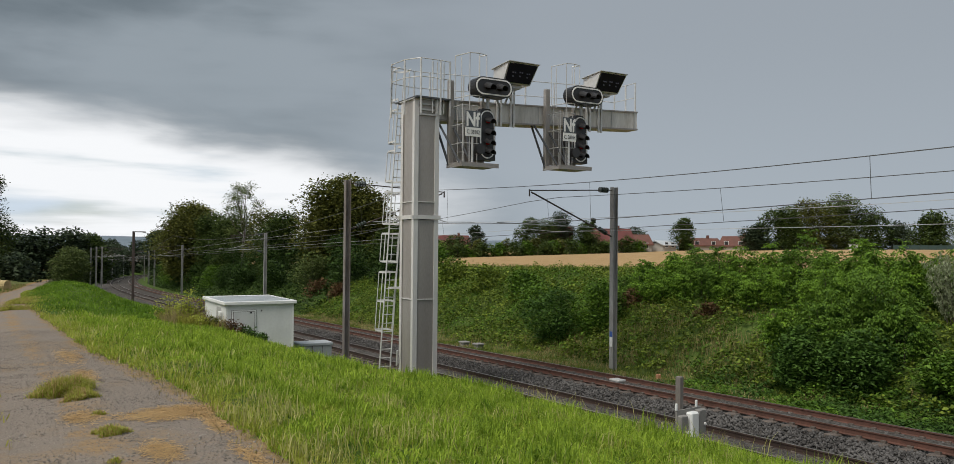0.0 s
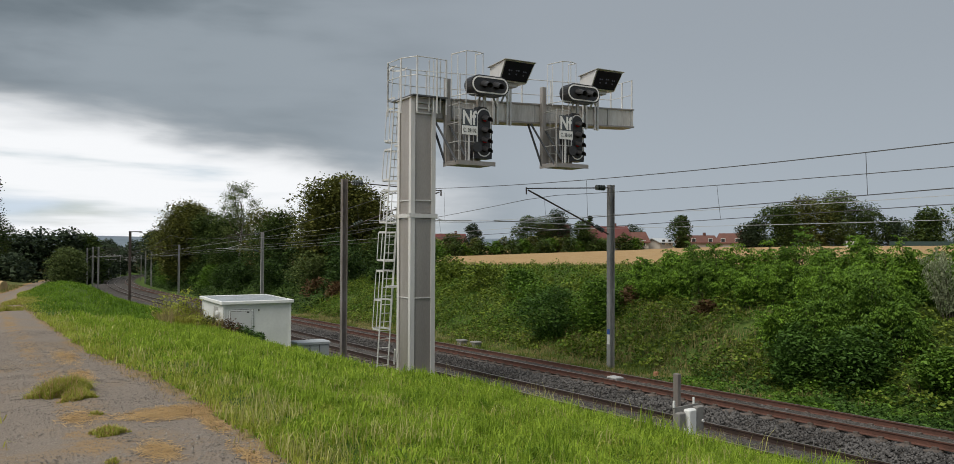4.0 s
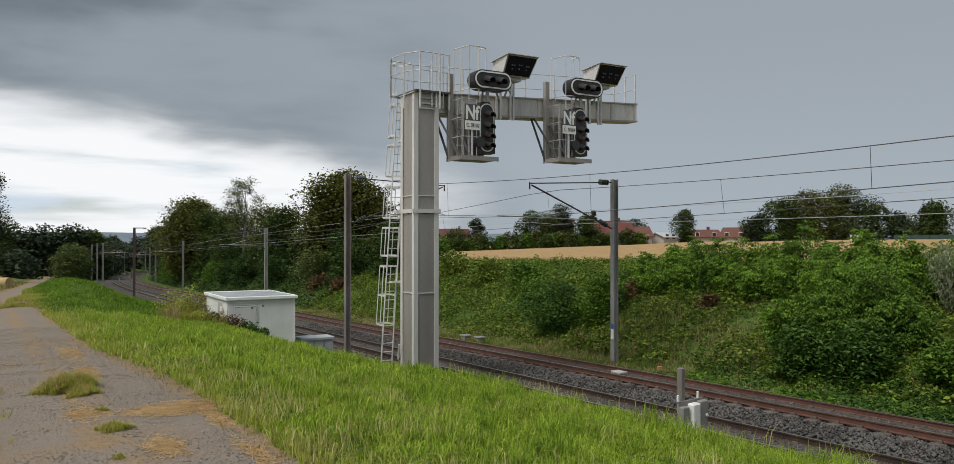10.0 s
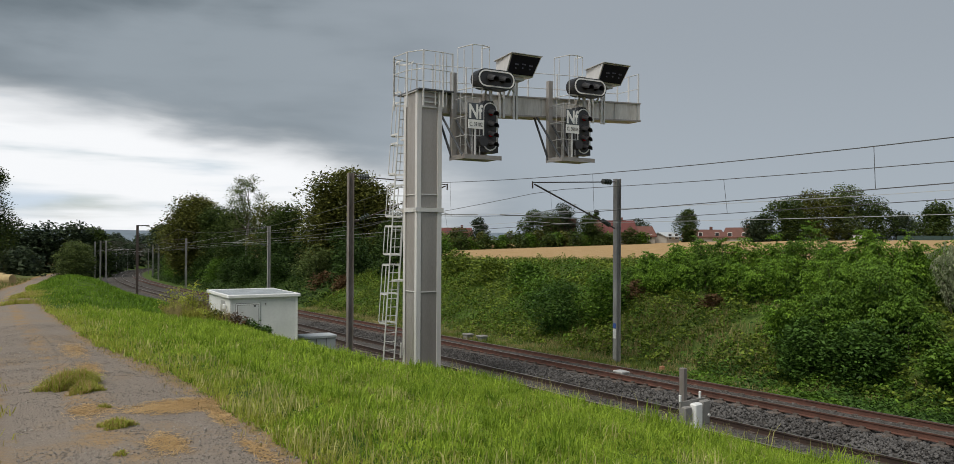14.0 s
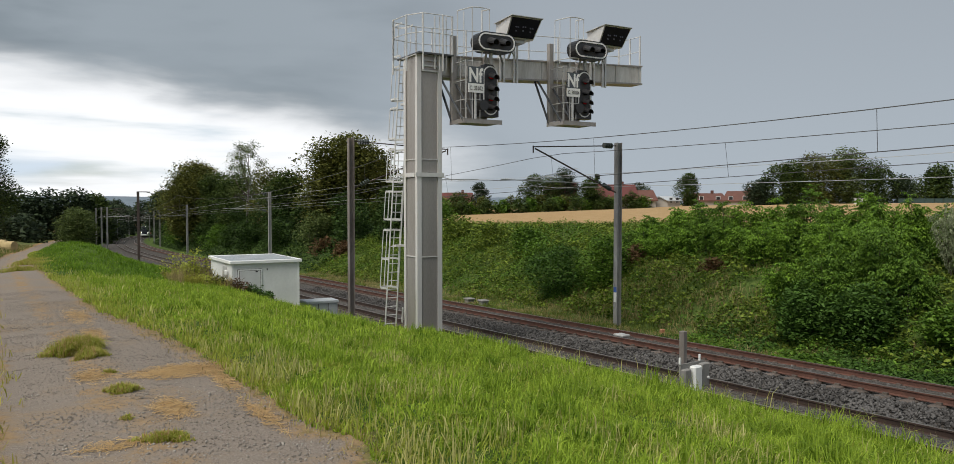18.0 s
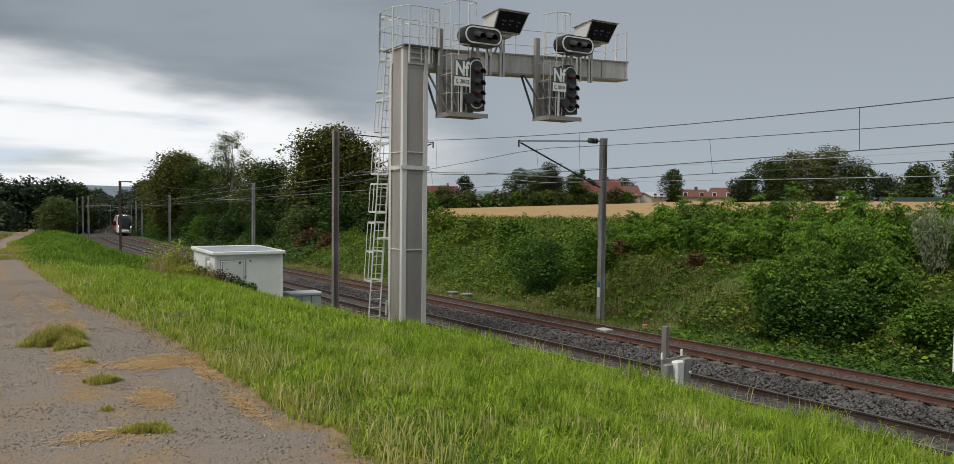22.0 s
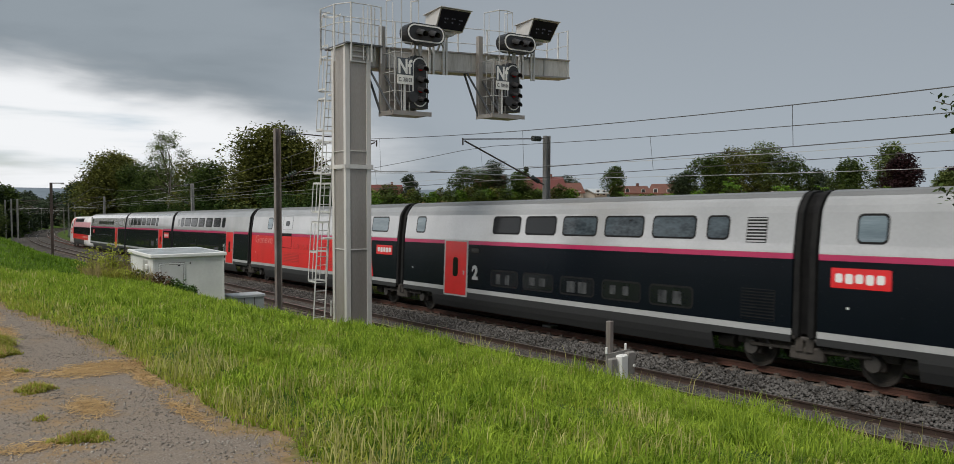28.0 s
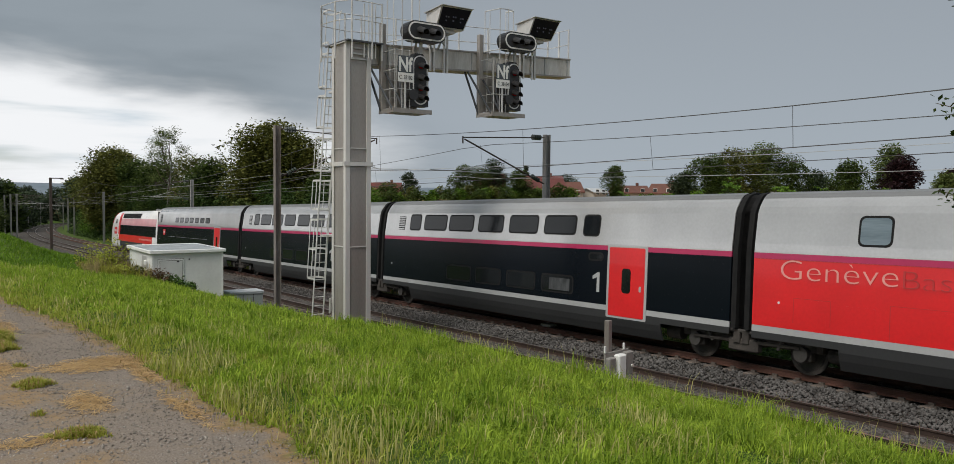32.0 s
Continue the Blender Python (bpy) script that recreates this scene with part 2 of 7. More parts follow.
# ---------------------------------------------------------------- builders
def mesh(name, verts, faces, mat=None, smooth=False):
    me = bpy.data.meshes.new(name)
    verts = np.asarray(verts, np.float32)
    if isinstance(faces, np.ndarray):
        k = faces.shape[1]
        me.vertices.add(len(verts))
        me.vertices.foreach_set("co", verts.ravel())
        me.loops.add(faces.size)
        me.loops.foreach_set("vertex_index", faces.astype(np.int32).ravel())
        me.polygons.add(len(faces))
        me.polygons.foreach_set("loop_start", np.arange(0, faces.size, k, dtype=np.int32))
        me.polygons.foreach_set("loop_total", np.full(len(faces), k, np.int32))
        me.update(calc_edges=True)
    else:
        me.from_pydata([tuple(map(float, v)) for v in verts], [], faces)
        me.update()
    if mat:
        me.materials.append(mat)
    if smooth:
        me.polygons.foreach_set("use_smooth", np.ones(len(me.polygons), bool))
    return me


def part(name, bm, mat, parent=None, label="", m=None, smooth=False):
    """Links a bmesh (or a finished mesh) as one object under its thing."""
    if isinstance(bm, bmesh.types.BMesh):
        me = bpy.data.meshes.new(name)
        bm.to_mesh(me)
        bm.free()
        if mat:
            me.materials.append(mat)
        if smooth:
            me.polygons.foreach_set("use_smooth", np.ones(len(me.polygons), bool))
    else:
        me = bm
    ob = new(name, me)
    if parent:
        ob.parent = parent
    if m is not None:
        ob.matrix_basis = m
    if label:
        ob["label"] = label
    return ob


def thing(name, m, label, category, group="", kind=""):
    ob = new(name)
    ob.empty_display_size = .2
    ob.matrix_basis = m
    return tagged(ob, label, category, group, kind)


def box(bm, x0, x1, y0, y1, z0, z1, bevel=0.0):
    vs = [bm.verts.new((x, y, z)) for z in (z0, z1) for y in (y0, y1) for x in (x0, x1)]
    fs = [bm.faces.new([vs[i] for i in f]) for f in ((0, 2, 3, 1), (4, 5, 7, 6), (0, 1, 5, 4), (2, 6, 7, 3), (0, 4, 6, 2), (1, 3, 7, 5))]
    if bevel:
        es = {e for f in fs for e in f.edges}
        bmesh.ops.bevel(bm, geom=list(es), offset=bevel, segments=1, affect="EDGES")
    return bm


def boxm(*a, bevel=0.0):
    return box(bmesh.new(), *a, bevel=bevel)


def rod(bm, pts, r, sides=6, r1=None, caps=True):
    """A round bar through the points, tapering from r to r1."""
    pts = [Vector(p) for p in pts]
    r1 = r if r1 is None else r1
    rings = []
    for i, p in enumerate(pts):
        d = (pts[min(i + 1, len(pts) - 1)] - pts[max(i - 1, 0)]).normalized()
        a = d.orthogonal().normalized() if i == 0 else (a - d * a.dot(d)).normalized()
        b = d.cross(a)
        rad = r + (r1 - r) * i / max(len(pts) - 1, 1)
        rings.append([bm.verts.new(p + (a * math.cos(k * math.tau / sides) + b * math.sin(k * math.tau / sides)) * rad) for k in range(sides)])
    for u, v in zip(rings, rings[1:]):
        for k in range(sides):
            bm.faces.new((u[k], u[(k + 1) % sides], v[(k + 1) % sides], v[k]))
    if caps:
        bm.faces.new(rings[0][::-1])
        bm.faces.new(rings[-1])
    return bm


def rodm(pts, r, sides=6, r1=None):
    return rod(bmesh.new(), pts, r, sides, r1)


def loft(rows, closed=True, ends=True):
    """A skin over rows of points of equal length."""
    bm = bmesh.new()
    rings = [[bm.verts.new(p) for p in row] for row in rows]
    k = len(rings[0])
    for u, v in zip(rings, rings[1:]):
        for i in range(k if closed else k - 1):
            bm.faces.new((u[i], u[(i + 1) % k], v[(i + 1) % k], v[i]))
    if ends and closed:
        bm.faces.new(rings[0][::-1])
        bm.faces.new(rings[-1])
    return bm


# ---------------------------------------------------------------- ground
def ground_material():
    """One soil for the whole sheet: gravel path, grass, ballast, bank and stubble field by the distance from the line."""
    m = bpy.data.materials.new("ground")
    m.use_nodes = True
    n, l = m.node_tree.nodes, m.node_tree.links
    p = n["Principled BSDF"]
    p.inputs["Roughness"].default_value = 0.95
    p.inputs["Specular IOR Level"].default_value = 0.15
    tc = n.new("ShaderNodeTexCoord").outputs["Object"]

    def noise_(scale, detail=5, rough=.6):
        k = n.new("ShaderNodeTexNoise")
        k.inputs["Scale"].default_value, k.inputs["Detail"].default_value, k.inputs["Roughness"].default_value = scale, detail, rough
        l.new(tc, k.inputs[0])
        return k.outputs[0]

    def calc(op, a, b):
        k = n.new("ShaderNodeMath")
        k.operation = op
        for i, v in enumerate((a, b)):
            if isinstance(v, (int, float)):
                k.inputs[i].default_value = v
            else:
                l.new(v, k.inputs[i])
        return k.outputs[0]

    def step(v, a, b):
        k = n.new("ShaderNodeMapRange")
        k.interpolation_type = "SMOOTHSTEP"
        k.inputs[1].default_value, k.inputs[2].default_value = a, b
        l.new(v, k.inputs[0])
        return k.outputs[0]

    def mix(f, a, b):
        k = n.new("ShaderNodeMix")
        k.data_type = "RGBA"
        l.new(f, k.inputs[0])
        for i, v in ((6, a), (7, b)):
            if isinstance(v, tuple):
                k.inputs[i].default_value = (*v, 1)
            else:
                l.new(v, k.inputs[i])
        return k.outputs[2]

    at = n.new("ShaderNodeAttribute")
    at.attribute_name = "across"
    across = at.outputs["Fac"]
    n1, n2, n3, n4 = noise_(.5), noise_(2.2), noise_(14), noise_(70, 3)
    vo = n.new("ShaderNodeTexVoronoi")
    vo.inputs["Scale"].default_value = 38
    l.new(tc, vo.inputs[0])
    wob = calc("ADD", across, calc("MULTIPLY", calc("SUBTRACT", n2, .5), 1.1))
    wide = calc("ADD", across, calc("MULTIPLY", calc("SUBTRACT", n1, .5), 1.6))
    gravel = mix(step(n4, .3, .7), (.15, .122, .10), (.295, .252, .213))
    gravel = mix(step(calc("ADD", n3, calc("MULTIPLY", n1, .4)), .55, .9), gravel, (.205, .175, .146))
    straw = mix(step(n3, .3, .7), (.21, .128, .052), (.35, .23, .105))
    soil = mix(step(n3, .3, .7), (.07, .085, .028), (.13, .15, .045))
    # grass ground coloured dark to stand in for shade between the blades
    grass = mix(step(n2, .3, .7), (.04, .075, .010), (.075, .12, .018))
    stones = mix(step(vo.outputs["Color"], .2, .8), (.036, .033, .03), (.115, .106, .098))
    stones = mix(step(n1, .5, .75), stones, (.062, .048, .038))
    bank = mix(step(n2, .3, .7), (.04, .075, .014), (.09, .125, .03))
    field = mix(step(n1, .3, .7), (.33, .215, .10), (.40, .275, .14))
    # outwards from the camera's side
    c = mix(step(wob, -18.6, -18.2), soil, straw)
    c = mix(step(wob, -18.1, -17.7), c, gravel)
    mid = calc("MULTIPLY", step(wob, -17.15, -16.95), calc("SUBTRACT", 1.0, step(wob, -16.75, -16.5)))
    c = mix(calc("MULTIPLY", mid, calc("MULTIPLY", step(n2, .40, .62), .6)), c, straw)
    patchy = calc("MULTIPLY", step(n1, .50, .60), step(calc("ADD", n3, calc("MULTIPLY", n2, .8)), .72, .95))
    c = mix(calc("MULTIPLY", patchy, .3), c, mix(step(across, -15.2, -15.0), straw, c))
    c = mix(calc("MULTIPLY", step(wob, -15.95, -15.65), .75), c, straw)
    c = mix(step(wob, -15.75, -15.4), c, grass)
    c = mix(step(wob, -7.35, -7.0), c, stones)
    c = mix(step(wob, 1.3, 1.75), c, bank)
    c = mix(step(wide, 13.5, 14.5), c, field)
    c = mix(step(wide, 150, 165), c, grass)
    c = mix(step(calc("MULTIPLY", wide, -1.0), 20.5, 23), c, field)
    l.new(c, p.inputs["Base Color"])
    bm = n.new("ShaderNodeBump")
    bm.inputs["Strength"].default_value, bm.inputs["Distance"].default_value = .4, .025
    l.new(calc("ADD", n4, calc("MULTIPLY", vo.outputs["Distance"], .8)), bm.inputs["Height"])
    l.new(bm.outputs[0], p.inputs["Normal"])
    return m


def steps(*runs):
    out = []
    for a, b, d in runs:
        out += list(np.arange(a, b, d))
    return np.array(out + [runs[-1][1]])


gs = steps((-1400, -200, 100), (-200, -40, 10), (-40, -8, 1.6), (-8, 45, .55), (45, 100, 1.6), (100, 460, 8), (460, 1500, 60))
go = steps((-2600, -400, 200), (-400, -60, 30), (-60, -24, 4), (-24, -19, .5), (-19, -6, .22), (-6, 4, .5), (4, 16, .5), (16, 60, 4), (60, 300, 15), (300, 2600, 150))
gS, gO = np.meshgrid(gs, go, indexing="ij")
th = np.interp(gS, SS, THETA)
near = np.clip(gO, -200, 200)
rest = gO - near
th0 = THETA[-S0] + .1
gX = np.interp(gS, SS, XS) + near * np.cos(th) + rest * math.cos(th0)
gY = np.interp(gS, SS, YS) - near * np.sin(th) - rest * math.sin(th0)
def bumps(x, y):
    return noise.noise(Vector((x * .35, y * .35, 0))) * .06 + noise.noise(Vector((x * 1.3, y * 1.3, 3))) * .03


rough = np.array([[bumps(x, y) for x, y in zip(r1, r2)] for r1, r2 in zip(gX, gY)])
quiet = np.where((gO > -7.2) & (gO < 3.2), .15, np.where((gO > -18) & (gO < -15.4), .5, 1.0))
gZ = ground_z(gS, gO) + rough * quiet
gi = np.arange(gS.size).reshape(gS.shape)
gf = np.stack([gi[:-1, :-1], gi[1:, :-1], gi[1:, 1:], gi[:-1, 1:]], -1).reshape(-1, 4)[:, ::-1]
gme = mesh("ground", np.stack([gX, gY, gZ], -1).reshape(-1, 3), gf, ground_material(), True)
att = gme.attributes.new("across", "FLOAT", "POINT")
att.data.foreach_set("value", lane(gS, gO).ravel().astype(np.float32))
ground = tagged(new("ground", gme), "gravel farm path, grass bank, grey ballast bed and stubble field", "ground", kind="structure")


# ---------------------------------------------------------------- tracks
def strip(offs_hs, s_list, base, mat, name, lift=0.0):
    """A bar of constant section that follows the line."""
    rows = []
    for s in s_list:
        t = float(np.interp(s, SS, THETA))
        o = line(s)
        rows.append([(o.x + (base + a) * math.cos(t), o.y - (base + a) * math.sin(t), o.z + h + lift) for a, h in offs_hs])
    bm = loft(rows)
    bmesh.ops.recalc_face_normals(bm, faces=bm.faces)
    return bm


RAIL_S = list(steps((-60, 120, 4), (120, 460, 8)))
RAIL_FOOT = [(-.07, -.172), (.07, -.172), (.07, -.158), (.012, -.14), (.012, -.045), (.034, -.035), (.034, -.004), (-.034, -.004), (-.034, -.035), (-.012, -.045), (-.012, -.14), (-.07, -.158)]
RAIL_HEAD = [(-.028, -.004), (.028, -.004), (.022, .001), (-.022, .001)]
SLEEPER = boxm(-1.13, 1.13, -.13, .13, -.40, -.185, bevel=.025)
for x in (-.752, .752):
    for dx in (-.11, .11):
        box(SLEEPER, x + dx - .035, x + dx + .035, -.06, .06, -.186, -.13)
sleeper_mesh = bpy.data.meshes.new("sleeper")
SLEEPER.to_mesh(sleeper_mesh)
SLEEPER.free()
sleeper_mesh.materials.append(M_SLEEPER)
M_DARKRAIL = material("dark_oily_rail", (.062, .038, .030), (.034, .023, .019), 3, .6, .1, .1)
for centre, word, rust in ((0.0, "second", M_RUST), (-GAP, "first", M_DARKRAIL)):
    track = thing("railway_track", Matrix.Identity(4), "%s railway track of rusty rails on concrete sleepers" % word, "railway track", "tracks of the line")
    for side in (-1, 1):
        lift = -side * .0415
        rail = part("rail", strip(RAIL_FOOT, RAIL_S, centre + side * .752, rust, "w", lift), rust, track, "rusty brown steel rail")
        part("rail_head", strip(RAIL_HEAD, RAIL_S, centre + side * .752, M_RAILTOP, "h", lift), M_RAILTOP, rail, "worn running surface")
    for i in range(200):
        s = -15 + i * .6
        m = beside(s, centre) @ Matrix.Rotation(CANT, 4, "Y")
        part("sleeper", sleeper_mesh, None, track, "", m)


# ---------------------------------------------------------------- signal gantry
M_DARKSTEEL = material("dark_bracket_steel", (.10, .105, .115), (.06, .064, .07), 3, .5, .3, .05)
M_LENS = material("dark_lens_glass", (.03, .02, .02), (.02, .015, .015), 5, .12)
M_REDLENS = material("red_lens_glass", (.62, .02, .03), (.45, .015, .02), 5, .12)
M_SIGNGREY = material("slate_blue_sign_plate", (.075, .09, .105), (.055, .065, .078), 5, .5)
M_SCREEN = material("dark_display_glass", (.010, .010, .016), (.018, .017, .026), 3, .4, spec=.15)
M_GLINT = material("pale_display_glints", (.09, .09, .12), (.06, .06, .085), 5, .4)


def write_on(words, width, height, mat, parent, m, label="", bold=0.0):
    """Writing of a given width and height, its lower left corner at m, facing m's -y."""
    me = lettering(words, 1.0, .003, bold)
    co = np.empty(len(me.vertices) * 3, np.float32)
    me.vertices.foreach_get("co", co)
    x, y = co[0::3], co[1::3]
    kx, ky = width / (x.max() - x.min()), height / (y.max() - y.min())
    me.transform(Matrix(((kx, 0, 0, -x.min() * kx), (0, 0, -1, 0), (0, ky, 0, -y.min() * ky), (0, 0, 0, 1))))
    me.materials.clear()
    me.materials.append(mat)
    return part("lettering", me, None, parent, label, m)


def lettering(words, size, depth=.004, bold=0.0):
    """The mesh of a line of writing, standing on the origin, in the xy plane."""
    cu = bpy.data.curves.new("lettering", "FONT")
    cu.body, cu.size, cu.extrude, cu.offset = words, size, depth, bold
    tmp = bpy.data.objects.new("lettering", cu)
    scene.collection.objects.link(tmp)
    me = bpy.data.meshes.new_from_object(tmp.evaluated_get(bpy.context.evaluated_depsgraph_get()))
    bpy.data.objects.remove(tmp)
    return me


def stadium(cx, cz, w, h, n=8):
    """Outline of a rounded bar in the xz plane."""
    r = min(w, h) / 2
    out = []
    for k in range(2 * n + 2):
        half = k > n
        a = math.pi * (k - (n + 1 if half else 0)) / n
        if w >= h:
            ang = -math.pi / 2 + a + (math.pi if half else 0)
            ox = (-1 if half else 1) * (w / 2 - r)
            out.append((cx + ox + r * math.cos(ang), cz + r * math.sin(ang)))
        else:
            ang = a + (math.pi if half else 0)
            oz = (-1 if half else 1) * (h / 2 - r)
            out.append((cx + r * math.cos(ang), cz + oz + r * math.sin(ang)))
    return out


def slab(outline, y0, y1):
    bm = loft([[(x, y, z) for x, z in outline] for y in (y0, y1)])
    bmesh.ops.recalc_face_normals(bm, faces=bm.faces)
    return bm


def ring(outline_a, outline_b, y0, y1):
    rows = [[(x, y0, z) for x, z in outline_a], [(x, y1, z) for x, z in outline_a], [(x, y1, z) for x, z in outline_b], [(x, y0, z) for x, z in outline_b], [(x, y0, z) for x, z in outline_a]]
    bm = loft(rows, True, False)
    bmesh.ops.remove_doubles(bm, verts=bm.verts, dist=.0001)
    bmesh.ops.recalc_face_normals(bm, faces=bm.faces)
    return bm


def visor(x, y, z, r, length):
    """A half-round lamp hood pointing to -y, drooping."""
    rows = []
    for d, k in ((0, 1.0), (length, .8)):
        out = [(x + r * k * math.cos(a), y - d, z + r * k * math.sin(a) - d * .28) for a in np.linspace(-.5, math.pi + .2, 10)]
        inn = [(x + (r * k - .008) * math.cos(a), y - d, z + (r * k - .008) * math.sin(a) - d * .28) for a in np.linspace(math.pi + .2, -.5, 10)]
        rows.append(out + inn)
    return loft(rows)


gantry = thing("signal_gantry", beside(19.5, -6.4), "tall brushed steel signal gantry with cantilever arm and caged ladder", "signal gantry")
# the post: recessed sheet faces between pale corner strips
X0, X1, Y0, Y1, PT = -.38, .50, -.5, .5, 9.12
part("footing", boxm(X0 - .35, X1 + .35, Y0 - .3, Y1 + .3, -1.2, .02, bevel=.03), M_CONCRETE, gantry, "concrete footing")
part("base_plate", boxm(X0 - .12, X1 + .12, Y0 - .12, Y1 + .12, .02, .06), M_STEEL, gantry)
for a, b, c_, d in ((X0 + .1, X1 - .1, Y0 + .035, Y0 + .05), (X0 + .1, X1 - .1, Y1 - .05, Y1 - .035), (X0 + .035, X0 + .05, Y0 + .1, Y1 - .1), (X1 - .05, X1 - .035, Y0 + .1, Y1 - .1)):
    for z0, z1 in ((.06, 2.77), (2.79, 5.30), (5.46, 5.86), (5.88, PT)):
        part("face_sheet", boxm(a, b, c_, d, z0, z1), M_POST, gantry)
for cx, sx_ in ((X0, 1), (X1, -1)):
    for cy, sy_ in ((Y0, 1), (Y1, -1)):
        w, e = .15, .022
        ell = [(0, 0), (w, 0), (w, .06), (w - e, .06), (w - e, e), (e, e), (e, w), (0, w)]
        bm = loft([[(cx + sx_ * u, cy + sy_ * v, z) for u, v in ell] for z in (.06, PT)])
        bmesh.ops.recalc_face_normals(bm, faces=bm.faces)
        part("corner_strip", bm, M_FLANGE, gantry, "pale steel corner strip")
for z0, z1, g_ in ((2.77, 2.80, 0), (5.86, 5.885, 0), (5.32, 5.45, .035)):
    bm = bmesh.new()
    for a, b, c_, d in ((X0 + .15 - g_ * 6, X1 - .15 + g_ * 6, Y0 - g_, Y0 + .03), (X0 + .15 - g_ * 6, X1 - .15 + g_ * 6, Y1 - .03, Y1 + g_), (X0 - g_, X0 + .03, Y0 + .15, Y1 - .15), (X1 - .03, X1 + g_, Y0 + .15, Y1 - .15)):
        box(bm, a, b, c_, d, z0, z1)
    part("collar" if g_ else "joint_strip", bm, M_FLANGE, gantry)
part("cap", boxm(X0 - .04, X1 + .04, Y0 - .04, Y1 + .04, PT, PT + .03), M_STEEL, gantry)
for z in (8.62, 8.78, 8.95):
    part("head_rib", boxm(X0 + .17, X1 - .15, Y0 - .03, Y0 + .03, z, z + .05), M_STEEL, gantry)

RISE = .047


def up(x, z):
    return z + RISE * (x - .8)


def sloped(x0, x1, y0, y1, z0, z1, bevel=0.0):
    bm = boxm(x0, x1, y0, y1, z0, z1, bevel=bevel)
    for v in bm.verts:
        v.co.z = up(v.co.x, v.co.z)
    return bm


part("beam", sloped(.5, 9.06, -.27, .30, 8.58, 9.19), M_BEAM, gantry, "grey streaked steel box beam")
part("beam_flange", sloped(.5, 9.07, -.32, .34, 8.53, 8.585), M_POST, gantry)
part("beam_flange", sloped(.5, 9.07, -.32, .34, 9.185, 9.235), M_POST, gantry)
part("walkway", sloped(.5, 9.0, .34, 1.0, 9.10, 9.15), M_STEEL, gantry, "grating walkway")
for x in np.arange(1.2, 9.0, 1.1):
    part("stiffener", sloped(x, x + .025, -.295, -.27, 8.585, 9.185), M_STEEL, gantry)

# railings
def rail_run(pts, heights, parent=gantry, r=.015):
    for h in heights:
        part("rail", rodm([(x, y, z + h) for x, y, z in pts], r), M_RAILING, parent)


def stanchions(pts, height, parent=gantry, below=.0):
    for x, y, z in pts:
        part("railing_post", boxm(x - .022, x + .022, y - .022, y + .022, z - below, z + height), M_RAILING, parent)


deck = [(-.62, .75, 9.2), (-.55, -.1, 9.2), (-.25, -.66, 9.2), (.45, -.66, 9.2), (.82, -.6, 9.2)]
stanchions(deck, 1.22, gantry, .55)
rail_run(deck, (1.2, .62))
back = [(-.62, .75, 9.2), (.3, .95, 9.2), (.9, .95, 9.22), (2.2, .95, 9.28), (3.5, .95, 9.34), (4.8, .95, 9.4), (6.1, .95, 9.46), (7.4, .95, 9.52), (9.0, .95, 9.58), (9.0, .3, 9.58), (9.0, -.25, 9.58)]
stanchions(back, 1.15, gantry, .1)
rail_run(back, (1.13, .58))
part("deck_plate", boxm(-.4, .85, -.66, .95, 9.15, 9.2), M_DARKSTEEL, gantry, "post head platform")
for x in (.2, .36, .6):
    part("deck_tube", rodm([(x, -.6, 8.7), (x, -.6, 10.35)], .018), M_RAILING, gantry)

# ladder and cage
ladder = part("ladder", boxm(-1.05, -.45, .75, .83, .30, .36), M_RAILING, gantry, "pale aluminium ladder with safety cage")


def lx(z):
    return -.72 + .065 * (z - .8)


for o in (-.19, .19):
    part("stile", rodm([(lx(.3) + o, .78, .3), (lx(9.3) + o, .78, 9.3)], .024), M_RAILING, ladder)
for i in range(32):
    z = .55 + i * .28
    part("rung", rodm([(lx(z) - .19, .78, z), (lx(z) + .19, .78, z)], .014), M_RAILING, ladder)


def hoop(z, r=.36):
    c_ = lx(z)
    pts = [(c_ + r * math.cos(a) * (.55 + .45 * math.sin(a)), .78 + .70 * math.sin(a), z) for a in np.linspace(0, math.pi, 13)]
    rows = [[(x, y, z - .03), (x, y, z + .03), (c_ + (x - c_) * .97, .78 + (y - .78) * .98, z + .03), (c_ + (x - c_) * .97, .78 + (y - .78) * .98, z - .03)] for x, y, z in pts]
    return loft(rows)


for z0, z1, mids in ((1.7, 3.6, (2.65,)), (3.95, 4.87, ()), (5.2, 6.25, ()), (6.6, 7.6, ()), (7.9, 8.95, ()), (9.3, 10.35, ())):
    part("cage_hoop", hoop(z0), M_RAILING, ladder)
    for z in (z1, *mids):
        part("cage_hoop", hoop(z), M_RAILING, ladder)
    for a in np.linspace(.25, math.pi - .25, 5):
        k = [(lx(z) + .36 * math.cos(a) * (.55 + .45 * math.sin(a)), .78 + .70 * math.sin(a), z) for z in (z0, z1)]
        part("cage_bar", rodm(k, .014), M_RAILING, ladder)
for z in (3.1, 5.4, 7.7):
    part("ladder_bracket", boxm(lx(z) - .1, X0 + .3, .5, .76, z - .03, z + .03), M_FLANGE, ladder)
part("kick_tube", rodm([(-.45, .5, .6), (-.5, .35, 1.1)], .03), M_RAILING, ladder)


